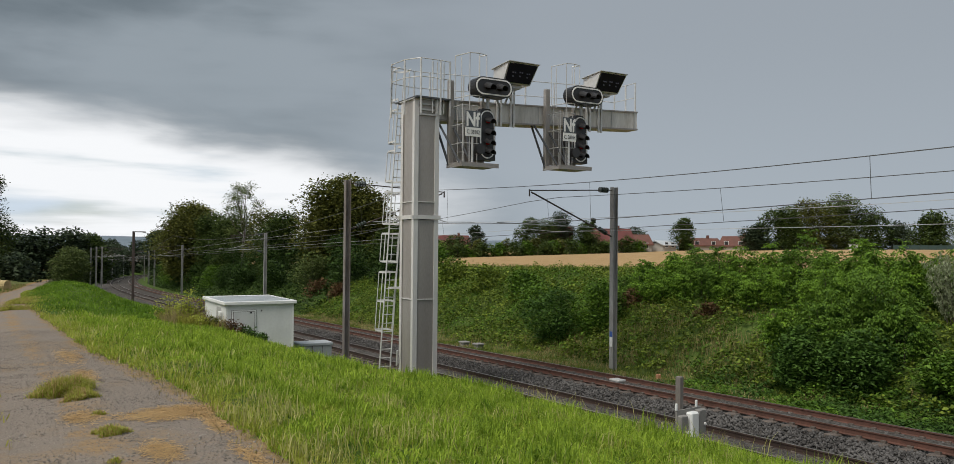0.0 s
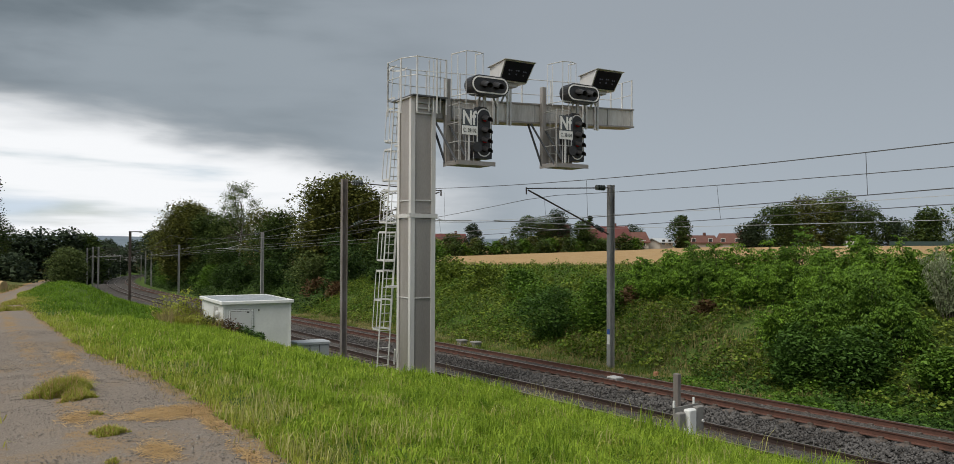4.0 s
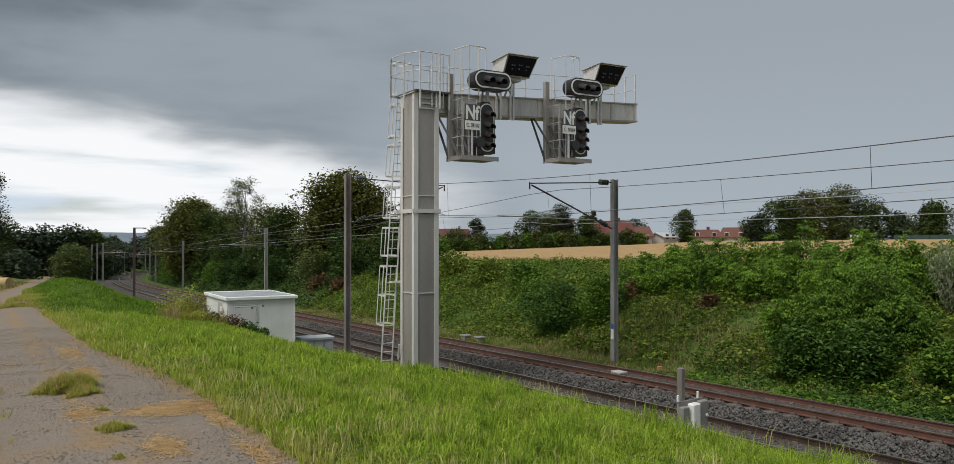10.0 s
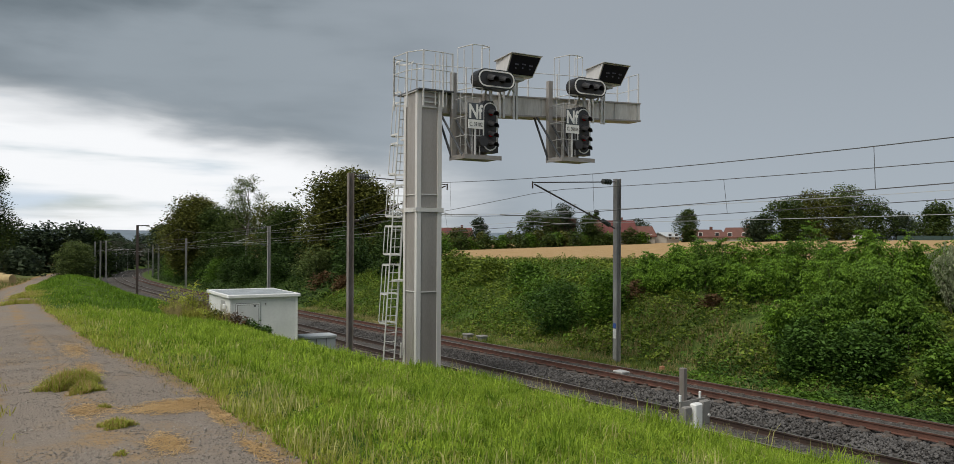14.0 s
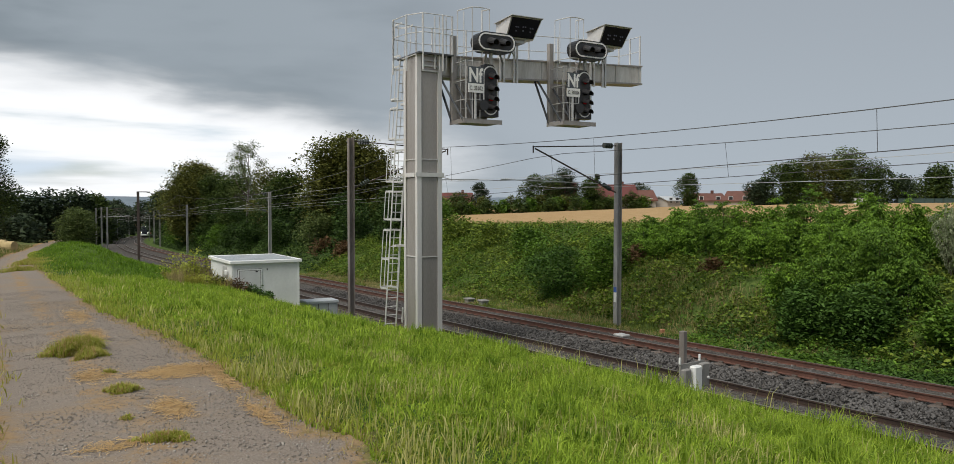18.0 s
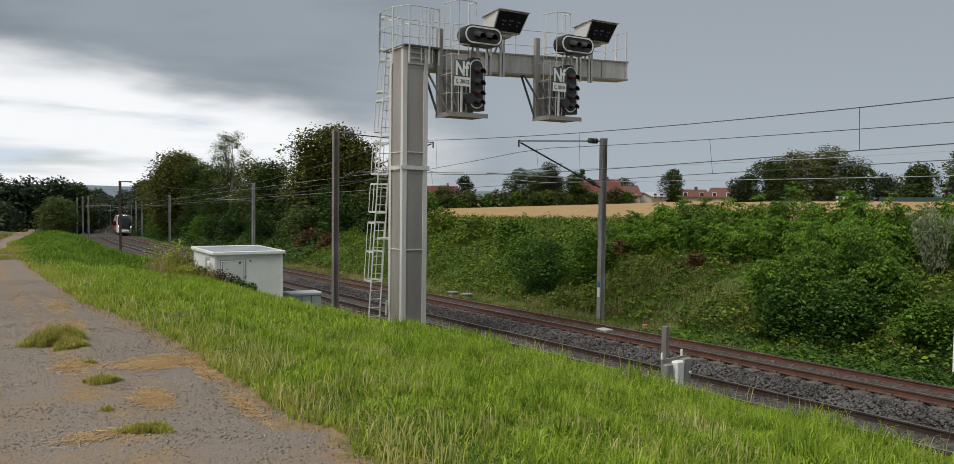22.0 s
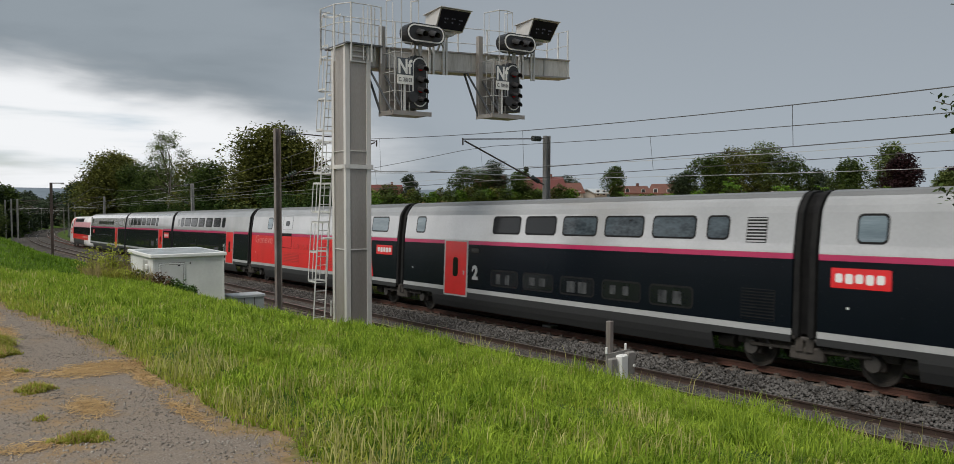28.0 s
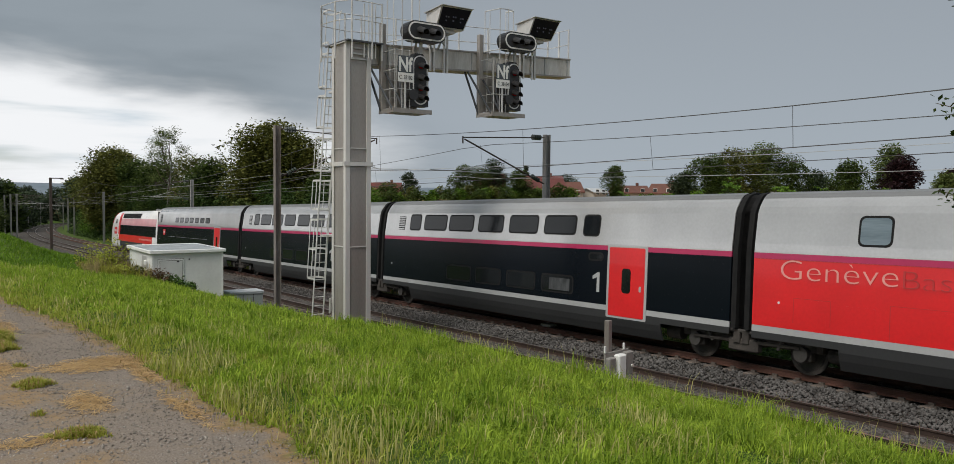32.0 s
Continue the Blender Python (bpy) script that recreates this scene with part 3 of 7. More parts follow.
def signal_unit(dx, dz, plate):
    """A caged platform with its signal heads, hung from the arm at dx."""
    T = Matrix.Translation((dx, 0, dz))
    u = part("signal_platform", boxm(.88, 2.26, -1.28, -.34, 7.03, 7.09, bevel=.01), M_POST, gantry, "hung platform with signal heads and boards", T)
    part("kerb", boxm(.88, 2.26, -1.30, -1.28, 7.0, 7.14), M_POST, u)
    part("kerb", boxm(.86, .88, -1.28, -.34, 7.0, 7.14), M_POST, u)
    part("hanger_post", boxm(.86, 1.04, -.50, -.34, 7.09, 9.85, bevel=.01), M_POST, u, "dark steel hanger")
    part("hanger_post", boxm(2.1, 2.2, -.46, -.34, 7.09, 9.3), M_POST, u)
    part("back_sheet", boxm(1.04, 2.1, -.42, -.40, 7.2, 8.5), M_POST, u)
    for a, b in (((.52, -.1, 8.6), (.90, -.45, 7.05)), ((.52, -.25, 8.6), (.90, -1.2, 7.05)), ((1.02, -.5, 8.3), (1.3, -1.2, 7.1)), ((1.5, -.5, 8.3), (1.25, -1.2, 7.1))):
        part("brace", rodm([a, b], .04), M_DARKSTEEL, u)
    for x, y, z0, z1 in ((.95, -1.22, 7.1, 9.0), (1.2, -1.22, 7.1, 10.62), (1.35, -.6, 7.1, 8.9), (1.55, -1.1, 7.1, 9.0), (1.12, -.6, 7.1, 9.2), (1.0, -.62, 9.2, 10.6), (1.6, -1.15, 9.2, 10.7), (1.9, -.62, 9.2, 10.75), (1.3, -.5, 9.2, 10.65), (2.02, -.9, 9.2, 10.75)):
        part("cage_tube", rodm([(x, y, z0), (x, y, z1)], .015), M_RAILING if z0 > 9 else M_STEEL, u)
    for z in (9.25, 10.62):
        part("cage_top", rodm([(1.0, -.62, z), (1.2, -1.22, z + .02), (1.6, -1.15, z + .06), (2.02, -.9, z + .1), (1.9, -.62, z + .1)], .017), M_RAILING, u)
    for z in (7.75, 8.35, 8.95):
        part("guard_rail", rodm([(.95, -.5, z), (.95, -1.22, z), (1.55, -1.22, z)], .014), M_STEEL, u)
    for z in np.arange(7.25, 9.2, .28):
        part("rung", rodm([(1.1, -.58, z), (1.4, -.58, z)], .012), M_STEEL, u)
    # boards
    b1 = part("sign_board", boxm(1.02, 1.57, -1.30, -1.275, 8.25, 8.77), M_SIGNGREY, u, "grey board with white letters Nf")
    write_on("Nf", .50, .46, M_SIGNWHITE, b1, Matrix.Translation((1.045, -1.304, 8.28)), "white letters", .028)
    b2 = part("number_board", boxm(1.02, 1.57, -1.30, -1.275, 7.96, 8.245), M_SIGNWHITE, u, "white board with black signal number")
    write_on(plate, .47, .125, M_BLACK, b2, Matrix.Translation((1.06, -1.304, 8.04)), "black characters")
    part("board_post", boxm(1.26, 1.32, -1.27, -1.23, 7.1, 8.75), M_RAILING, b1)
    # four-lamp head
    head = part("signal_head", slab([(1.62, 7.28), (2.34, 7.28), (2.34, 8.2), (2.30, 8.72), (2.12, 8.96), (1.84, 8.96), (1.66, 8.72), (1.62, 8.2)], -.95, -.55), M_BLACK, u, "black four-lamp signal head with white outline")
    part("white_outline", ring(stadium(2.03, 8.12, .55, 1.58), stadium(2.03, 8.12, .47, 1.50), -.965, -.94), M_SIGNWHITE, head)
    part("target", slab(stadium(2.03, 8.12, .46, 1.49), -.955, -.93), M_BLACK, head)
    for z, mt in ((8.58, M_REDLENS), (8.2, M_LENS), (7.88, M_REDLENS), (7.58, M_LENS)):
        hood = part("lamp_hood", visor(2.06, -.95, z, .135, .34), M_BLACK, head)
        part("lens", slab(stadium(2.06, z, .2, .2), -.965, -.95), mt, hood)
    part("side_lamp", slab(stadium(1.62, 7.60, .34, .34), -1.25, -.85), M_BLACK, head, "small black lamp")
    part("side_lamp_arm", rodm([(1.6, -.9, 7.62), (1.75, -.9, 7.62)], .04), M_BLACK, head)
    part("cable_box", boxm(1.64, 2.0, -.55, -.42, 7.4, 8.6), M_BLACK, head)
    # two-lamp head
    two_ = part("signal_head", slab(stadium(2.09, 9.62, 1.44, .62, 10), -1.25, -.80), M_BLACK, u, "black two-lamp signal head with white outline")
    part("white_outline", ring(stadium(2.09, 9.62, 1.36, .54, 10), stadium(2.09, 9.62, 1.27, .45, 10), -1.27, -1.24), M_SIGNWHITE, two_)
    for x in (1.86, 2.30):
        hood = part("lamp_hood", visor(x, -1.25, 9.62, .15, .36), M_BLACK, two_)
        part("lens", slab(stadium(x, 9.62, .2, .2), -1.262, -1.25), M_LENS, hood)
    part("head_bracket", rodm([(1.9, -.9, 9.3), (2.2, -.3, 9.1)], .035), M_STEEL, two_)
    part("head_bracket", rodm([(2.4, -.9, 9.35), (2.9, -.3, 9.2)], .035), M_STEEL, two_)
    part("head_neck", boxm(2.0, 2.08, -1.0, -.92, 8.95, 9.33), M_STEEL, two_)
    # route board in its steel hood
    rows = [[(2.55, -1.05, 9.86), (3.62, -1.05, 9.86), (3.74, -1.40, 10.50), (2.55, -1.40, 10.50)], [(2.62, -.35, 9.90), (3.66, -.35, 9.90), (3.66, -.35, 10.42), (2.62, -.35, 10.42)]]
    bm = loft(rows)
    bmesh.ops.recalc_face_normals(bm, faces=bm.faces)
    hd = part("route_board", bm, M_FLANGE, u, "steel hooded route display with dark glass")
    q4 = [Vector(p) for p in ((2.60, -1.078, 9.91), (3.58, -1.078, 9.91), (3.69, -1.384, 10.47), (2.60, -1.384, 10.47))]
    part("display_glass", loft([[p for p in q4], [p + Vector((0, -.02, -.016)) for p in q4]]), M_SCREEN, hd, "dark glass")
    # three groups of pale dots stand in for blurred reflections on the glass
    for fx, fz in ((.2, .55), (.28, .55), (.24, .35), (.46, .58), (.54, .58), (.5, .38), (.74, .55), (.82, .55), (.78, .36)):
        p = q4[0].lerp(q4[1], fx).lerp(q4[3].lerp(q4[2], fx), fz) + Vector((0, -.024, -.018))
        part("display_glint", boxm(p.x - .03, p.x + .03, p.y - .004, p.y + .004, p.z - .03, p.z + .03), M_GLINT, hd)
    part("hood_rim", loft([[(2.52, -1.47, 10.50), (3.75, -1.47, 10.50), (3.75, -.35, 10.42), (2.52, -.35, 10.42)], [(2.52, -1.47, 10.52), (3.75, -1.47, 10.52), (3.75, -.35, 10.44), (2.52, -.35, 10.44)]]), M_STEEL, hd)
    part("board_foot", boxm(2.85, 3.35, -.95, -.55, 9.75, 9.86), M_STEEL, hd)
    for x in (2.75, 2.9, 3.3, 3.42):
        part("board_leg", boxm(x, x + .07, -.36, -.30, 8.55, 9.8), M_RAILING, hd)
    part("board_strut", rodm([(3.1, -.7, 9.78), (3.1, -.3, 9.3)], .04), M_STEEL, hd)
    part("board_strut", rodm([(2.6, -1.0, 9.7), (3.3, -.4, 9.45)], .03), M_STEEL, hd)
    return u


signal_unit(0, 0, "C. 38102")
signal_unit(3.82, .13, "C. 38104")


# ---------------------------------------------------------------- masts and overhead wires
M_INSUL = material("dark_green_insulator", (.06, .075, .065), (.04, .05, .045), 5, .25)
M_BLUE = material("blue_enamel", (.05, .12, .45), (.04, .1, .35), 5, .4)


def catenary_mast(s, off, height, arm=0.0, mat=M_MAST, w=.26, label="grey steel catenary mast beside the track", plates=False, turn=0):
    t = thing("catenary_mast", beside(s, off, 0, turn), label, "mast", "catenary masts")
    for x in (-w / 2, w / 2 - .022):
        part("flange", boxm(x, x + .022, -w / 2, w / 2, -1.3, height), mat, t)
    part("web", boxm(-w / 2 + .022, w / 2 - .022, -.012, .012, -1.3, height - .01), mat, t)
    part("mast_footing", boxm(-.3, .3, -.3, .3, -1.5, -.45, bevel=.03), M_CONCRETE, t)
    if arm:
        k = 1 if arm > 0 else -1
        arm_ = part("cantilever", rodm([(k * .13, 0, height - .12), (arm, 0, height - .30)], .022), M_MASTDARK, t, "top tie of the cantilever")
        part("strut", rodm([(k * .13, 0, height - 1.95), (arm * .98, 0, height - .36)], .03), M_MASTDARK, arm_)
        for i in range(4):
            part("insulator_disc", rodm([(k * (.35 + i * .11), 0, height - .13), (k * (.40 + i * .11), 0, height - .13)], .11, 10), M_INSUL, arm_)
            part("insulator_disc", rodm([(k * (.4 + i * .1), 0, height - 1.83 + i * .05), (k * (.45 + i * .1), 0, height - 1.80 + i * .05)], .09, 10), M_INSUL, arm_)
        part("steady_arm", rodm([(arm * .5, 0, height - 1.05), (arm * 1.05, .1, height - 1.55)], .016), M_STEEL, arm_)
        part("register_tube", rodm([(k * .9, 0, height - 1.62), (arm * 1.35, 0, height - 1.52)], .018), M_STEEL, arm_)
        part("clamp", rodm([(arm, 0, height - .26), (arm, 0, height - .52)], .03), M_MASTDARK, arm_)
    if plates:
        part("plate", boxm(-w / 2 - .01, -w / 2 - .002, -.08, .08, 1.0, 1.2), M_BLUE, t, "blue enamel plate")
        part("plate", boxm(-w / 2 - .01, -w / 2 - .002, -.08, .08, .6, .98), M_SIGNWHITE, t, "white plate")
    return t


catenary_mast(20.8, 2.9, 6.9, -4.05, M_MAST, .22, "pale galvanised steel catenary mast with blue and white plates", True)
catenary_mast(25.9, -6.3, 7.2, 4.3, M_RUSTMAST, .22, "dark rusty steel catenary mast at the ballast edge")
for s, off, h, arm in ((71.8, 3.0, 6.9, -3.2), (120, 3.0, 6.9, -3.2), (163, 3.0, 6.9, -3.2), (188, 3.2, 7.2, -3.4), (240, 3.0, 7, -3.2), (-31, 2.8, 6.9, -3.3), (-27, -6.6, 7.1, 3.6),
                       (140, -6.9, 7.0, 3.2), (150, -7.5, 7.2, 3.4), (158, -8.3, 7.2, 3.6), (205, -6.6, 7, 3), (262, -6.3, 7, 3), (320, -6.2, 8.0, 3), (300, 3, 7, -3), (380, 3, 7, -3)):
    catenary_mast(s, off, h, arm)
sp = thing("lamp_post", beside(93, -6.3), "dark brown steel post with a short top arm", "post")
part("column", boxm(-.13, .13, -.13, .13, -1.2, 7.72), M_MASTDARK, sp)
part("top_arm", boxm(.13, 1.25, -.05, .05, 7.62, 7.72), M_MASTDARK, sp)
part("lamp_head", boxm(.95, 1.3, -.1, .1, 7.54, 7.62), M_STEEL, sp)


def wire(label, pts_fn, s0, s1, n, r=.011, mat=M_WIRE):
    w_ = thing("overhead_wire", Matrix.Identity(4), label, "wire", "overhead wires")
    pts = []
    for s in np.linspace(s0, s1, n):
        o, h = pts_fn(s)
        pts.append(line(s, o, h))
    part("strand", rodm(pts, r, 4), mat, w_)
    return w_


def sag(s, knots, top, dip):
    k = list(knots)
    for a, b in zip(k, k[1:]):
        if a <= s <= b:
            f = (s - a) / (b - a)
            return top - dip * 4 * f * (1 - f)
    return top


NEAR_AT, FAR_AT = (-80, -27, 25.9, 82, 140, 205, 262, 320, 420), (-80, -31, 20.8, 71.8, 120, 163, 240, 300, 380, 420)
near_carrier = lambda s: (-3.7, sag(s, NEAR_AT, 6.9, 1.05))
near_contact = lambda s: (-3.65, 5.1 + .5 * max(0, 1 - abs(s - 25.9) / 14) ** 2)
far_carrier = lambda s: (-.35, sag(s, FAR_AT, 6.35, .62))
far_contact = lambda s: (-.2, 5.05)
for nm, fn, r in (("bare copper carrier wire above the first track", near_carrier, .0115), ("bare copper contact wire above the first track", near_contact, .0115),
                  ("bare copper carrier wire above the second track", far_carrier, .0115), ("bare copper contact wire above the second track", far_contact, .0115)):
    w_ = wire(nm, fn, -80, 420, 251, r)
    if "carrier" in nm:
        low_fn = near_contact if fn is near_carrier else far_contact
        for s in np.arange(-70, 130, 8.4):
            s_ = s + (.1 if fn is near_carrier else -1.6)
            a, b = fn(s_), low_fn(s_)
            part("dropper", rodm([line(s_, *a), line(s_, *b)], .006, 4), M_WIRE, w_)
wire("pale aluminium feeder wire along the masts", lambda s: (2.5, 5.45 + .6 * max(0, (s - 8) / 26) ** 1.3 if s < 34 else 6.5 - .004 * (s - 34)), -60, 163, 120, .009, M_STEEL)
wire("pale aluminium return wire along the masts", lambda s: (2.5, 4.82 + .5 * max(0, (s - 6) / 20) ** 1.2 if s < 26 else 5.45), -60, 163, 120, .009, M_STEEL)


# ---------------------------------------------------------------- equipment shelter
shelter = thing("equipment_shelter", beside(25.7, -9.5, .35), "white prefabricated equipment shelter with flat roof and closed hatch", "shelter")
part("foundation", boxm(-1.36, 1.0, -.05, 3.4, -.8, .12), M_CONCRETE, shelter)
W0, W1, D1, H1 = -1.46, 1.03, 3.5, 2.13
part("front_wall", boxm(W0, W1, 0, .06, .12, H1), M_WHITE, shelter)
part("back_wall", boxm(W0, W1, D1 - .06, D1, .12, H1), M_WHITE, shelter)
part("side_wall", boxm(W0, W0 + .06, .06, D1 - .06, .12, H1), M_WHITE, shelter)
part("side_wall", boxm(W1 - .06, W1, .06, D1 - .06, .12, H1), M_WHITE, shelter)
for x, y in ((W0, -.012), (W1 - .07, -.012)):
    part("corner_trim", boxm(x - .006, x + .076, -.014, .0, .12, H1), M_WHITETRIM, shelter)
rf = part("roof", boxm(W0 - .07, W1 + .07, -.08, D1 + .08, H1, H1 + .05), M_ROOFSHEET, shelter, "flat white roof with raised rim")
for a in ((W0 - .09, W1 + .09, -.1, -.02, H1 - .05, H1 + .07), (W0 - .09, W1 + .09, D1 + .02, D1 + .1, H1 - .05, H1 + .07), (W0 - .09, W0 - .01, -.02, D1 + .02, H1 - .05, H1 + .07), (W1 + .01, W1 + .09, -.02, D1 + .02, H1 - .05, H1 + .07)):
    part("roof_rim", boxm(*a, bevel=.015), M_WHITETRIM, rf)
for y in (.5, 1.0, 1.5, 2.0, 2.5, 3.0):
    part("roof_seam", boxm(W0, W1, y, y + .03, H1 + .05, H1 + .075), M_ROOFSHEET, rf)
part("hatch_shadow_joint", boxm(-1.262, -.368, -.012, -.002, .71, 1.892), M_MASTDARK, shelter)
dr_ = part("hatch", boxm(-1.25, -.38, -.03, -.012, .72, 1.88), M_WHITETRIM, shelter, "white hatch frame")
part("hatch_gap", boxm(-1.205, -.425, -.034, -.03, .765, 1.835), M_MASTDARK, dr_)
part("hatch_leaf", boxm(-1.19, -.44, -.045, -.034, .78, 1.82), M_HATCH, dr_)
part("hatch_lock", boxm(-.62, -.54, -.055, -.04, 1.76, 1.81), M_BLACK, dr_)
part("wall_lamp", boxm(-.2, -.16, -.03, -.002, 1.82, 1.88), M_BLACK, shelter)
part("drain_hole", boxm(-.42, -.05, -.02, -.002, .62, .92), M_CONCRETE, shelter, "dark opening low in the wall")
sd = part("side_door", boxm(W0 - .03, W0 - .002, .75, 1.35, .3, 1.95), M_STEEL, shelter, "grey side door")
for z in (1.35, 1.65):
    part("vent_cowl", boxm(W0 - .12, W0 - .03, .5, .7, z, z + .18, bevel=.02), M_WHITETRIM, sd)

cab_ = thing("trackside_cabinet", beside(27, -7.2, .03), "low pale grey cable cabinet by the ballast", "cabinet")
part("body", boxm(-.65, .62, -.3, .5, -.5, .66, bevel=.02), M_ROOFSHEET, cab_)
part("lid", boxm(-.69, .66, -.34, .54, .66, .78, bevel=.02), M_ROOFSHEET, cab_, "overhanging lid")
for x in (-.2, .2):
    part("lid_joint", boxm(x, x + .02, -.345, -.335, .0, .66), M_MASTDARK, cab_)

# trackside block with post and two pegs
tb = thing("trackside_terminal", beside(8.3, -6.0, 0, 8), "grey steel post with cable boxes and two white pegs", "terminal box")
part("post", boxm(-.085, .035, -.06, .06, -.5, 1.60, bevel=.01), M_RUSTMAST, tb, "weathered steel stub post")
part("back_plate", boxm(-.23, .56, -.10, -.06, .36, .95), M_CONCRETE, tb)
part("box", boxm(-.24, -.02, -.22, -.10, .40, .86, bevel=.02), M_CONCRETE, tb, "grey cable box")
part("box", boxm(.33, .58, -.22, -.10, .44, .92, bevel=.02), M_CONCRETE, tb, "grey cable box")
part("white_box", boxm(.03, .29, -.26, -.10, .38, .90, bevel=.03), M_WHITE, tb, "pale grey plastic box")
for x in (-.25, .40):
    part("peg", boxm(x, x + .045, -.10, -.06, .95, 1.09, bevel=.006), M_WHITETRIM, tb, "white peg")
for x, z in ((-.06, .52), (.52, .62)):
    part("knob", slab(stadium(x, z, .06, .06), -.25, -.22), M_SIGNWHITE, tb)

for s, off, w_ in ((31.0, 1.95, .42), (29.8, 2.05, .42)):
    k = thing("concrete_block", beside(s, off, -.3), "small pale concrete cable block beside the rail", "block", "concrete blocks")
    part("body", boxm(-.17, .17, -w_ / 2, w_ / 2, -.2, .24, bevel=.03), M_CONCRETE, k)
    part("cap", boxm(-.21, .21, -w_ / 2 - .04, w_ / 2 + .04, .24, .32, bevel=.02), M_CONCRETE, k)
ax = thing("axle_counter", beside(16.6, -.50, .03), "flat grey axle counter box by the rail", "sensor box")
part("lid", boxm(-.16, .18, -.24, .22, .0, .07, bevel=.015), M_STEEL, ax)
part("body", boxm(-.12, .14, -.18, .16, -.3, .0), M_STEEL, ax)
pk = thing("marker_stub", beside(17.9, 2.55, -.45), "small rusty orange and white marker stub", "marker")
part("stem", boxm(-.04, .04, -.04, .04, -.3, .16), M_CONCRETE, pk)
part("head", boxm(-.09, .09, -.06, .06, .16, .32, bevel=.02), material("faded_orange_paint", (.45, .2, .1), (.3, .16, .1), 6, .7), pk)


# ---------------------------------------------------------------- plants
L_TREE = leaf_material("tree_leaves", (0.016, 0.032, 0.009), (0.09, 0.13, 0.03), .3, .9)
L_OLIVE = leaf_material("olive_leaves", (0.030, 0.040, 0.009), (0.16, 0.168, 0.038), .26, .6)
L_BROWN = leaf_material("browning_leaves", (0.07, 0.06, 0.017), (0.18, 0.15, 0.042))
L_LIGHT = leaf_material("light_acacia_leaves", (0.020, 0.058, 0.005), (0.18, 0.315, 0.032), .2, 1.6)
L_BUSH = leaf_material("bush_leaves", (0.018, 0.05, 0.006), (0.14, 0.25, 0.03), .2, 1.4)
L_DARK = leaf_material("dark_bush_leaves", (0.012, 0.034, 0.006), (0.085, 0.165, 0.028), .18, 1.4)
L_BRAMBLE = leaf_material("bramble_leaves", (0.026, 0.054, 0.007), (0.215, 0.28, 0.04), .22, .8)
# leaf colour darkened to carry the shade beneath the trees
L_SHADE = leaf_material("understorey_shade_leaves", (0.008, 0.020, 0.005), (0.055, 0.10, 0.020), .12, 1.2)
L_GREY = leaf_material("silvery_leaves", (.16, .19, .10), (.36, .40, .25), .3)
L_DULL = leaf_material("dull_green_leaves", (.045, .068, .02), (.16, .205, .065), .3, .9)
L_WINE = leaf_material("wine_red_leaves", (.018, .010, .012), (.045, .022, .025), .2)
L_DRY = leaf_material("dry_brown_leaves", (.06, .032, .016), (.14, .085, .04), .2)
# leaf colour of far trees lifted and greyed to carry the haze
L_FAR = leaf_material("distant_leaves", (0.020, 0.033, 0.018), (0.058, 0.082, 0.04), .2)
L_GRASS = leaf_material("grass_blades", (0.095, 0.18, 0.013), (0.40, 0.53, 0.062), .42, 1.9)
# darker copy of the grass for further off, shadow put into the colour
L_FARGRASS = leaf_material("shade_darkened_meadow_blades", (.048, .112, .007), (.18, .30, .026), .3, .5)
L_HAY = leaf_material("dry_grass_blades", (.24, .19, .075), (.42, .35, .17), .4)
L_SEED = leaf_material("pale_seed_stalks", (.34, .33, .10), (.60, .56, .24), .4)
L_STRAW = leaf_material("tan_straw_litter", (.40, .26, .12), (.60, .43, .22), .3)
L_YELLOW = leaf_material("yellowing_blades", (.24, .28, .03), (.45, .48, .10), .45)
L_TUFT = leaf_material("olive_tuft_blades", (.20, .20, .03), (.44, .43, .09), .45)
L_BANK = leaf_material("rough_bank_blades", (.065, .095, .014), (.21, .25, .05), .3, 1.5)
L_VERGE = leaf_material("coarse_verge_blades", (.075, .12, .022), (.17, .21, .05), .4)


def leaf_mesh(name, at, size, mat, rng, flat=.35, slim=.55):
    """Small pointed leaves, four corners each, at the places given."""
    n = len(at)
    a = rng.normal(size=(n, 3))
    a[:, 2] *= flat
    a /= np.linalg.norm(a, axis=1)[:, None]
    b = np.cross(a, rng.normal(size=(n, 3)) * np.array([.6, .6, .25]) + np.array([0, 0, 1.0]))
    b /= np.linalg.norm(b, axis=1)[:, None] + 1e-9
    k = (size * (.6 + .8 * rng.random(n)))[:, None] if np.ndim(size) else size * (.6 + .8 * rng.random(n))[:, None]
    droop = np.zeros((n, 3))
    droop[:, 2] = -.25
    v = np.stack([at - a * k, at + b * k * slim + a * k * .1, at + a * k + droop * k, at - b * k * slim + a * k * .1], 1).reshape(-1, 3)
    return mesh(name, v, np.arange(4 * n).reshape(-1, 4), mat)


def blobs(rng, n, shape, hollow=.5):
    """n places on uneven clumps that together fill a crown: list of (centre, radii, share)."""
    out = []
    for c, r, k in shape:
        m = int(n * k)
        d = rng.normal(size=(m, 3))
        d /= np.linalg.norm(d, axis=1)[:, None]
        d *= (hollow + (1 - hollow) * rng.random(m) ** .6)[:, None] * (1 + .12 * rng.normal(size=m))[:, None]
        out.append(np.array(c) + d * np.array(r))
    return np.concatenate(out)


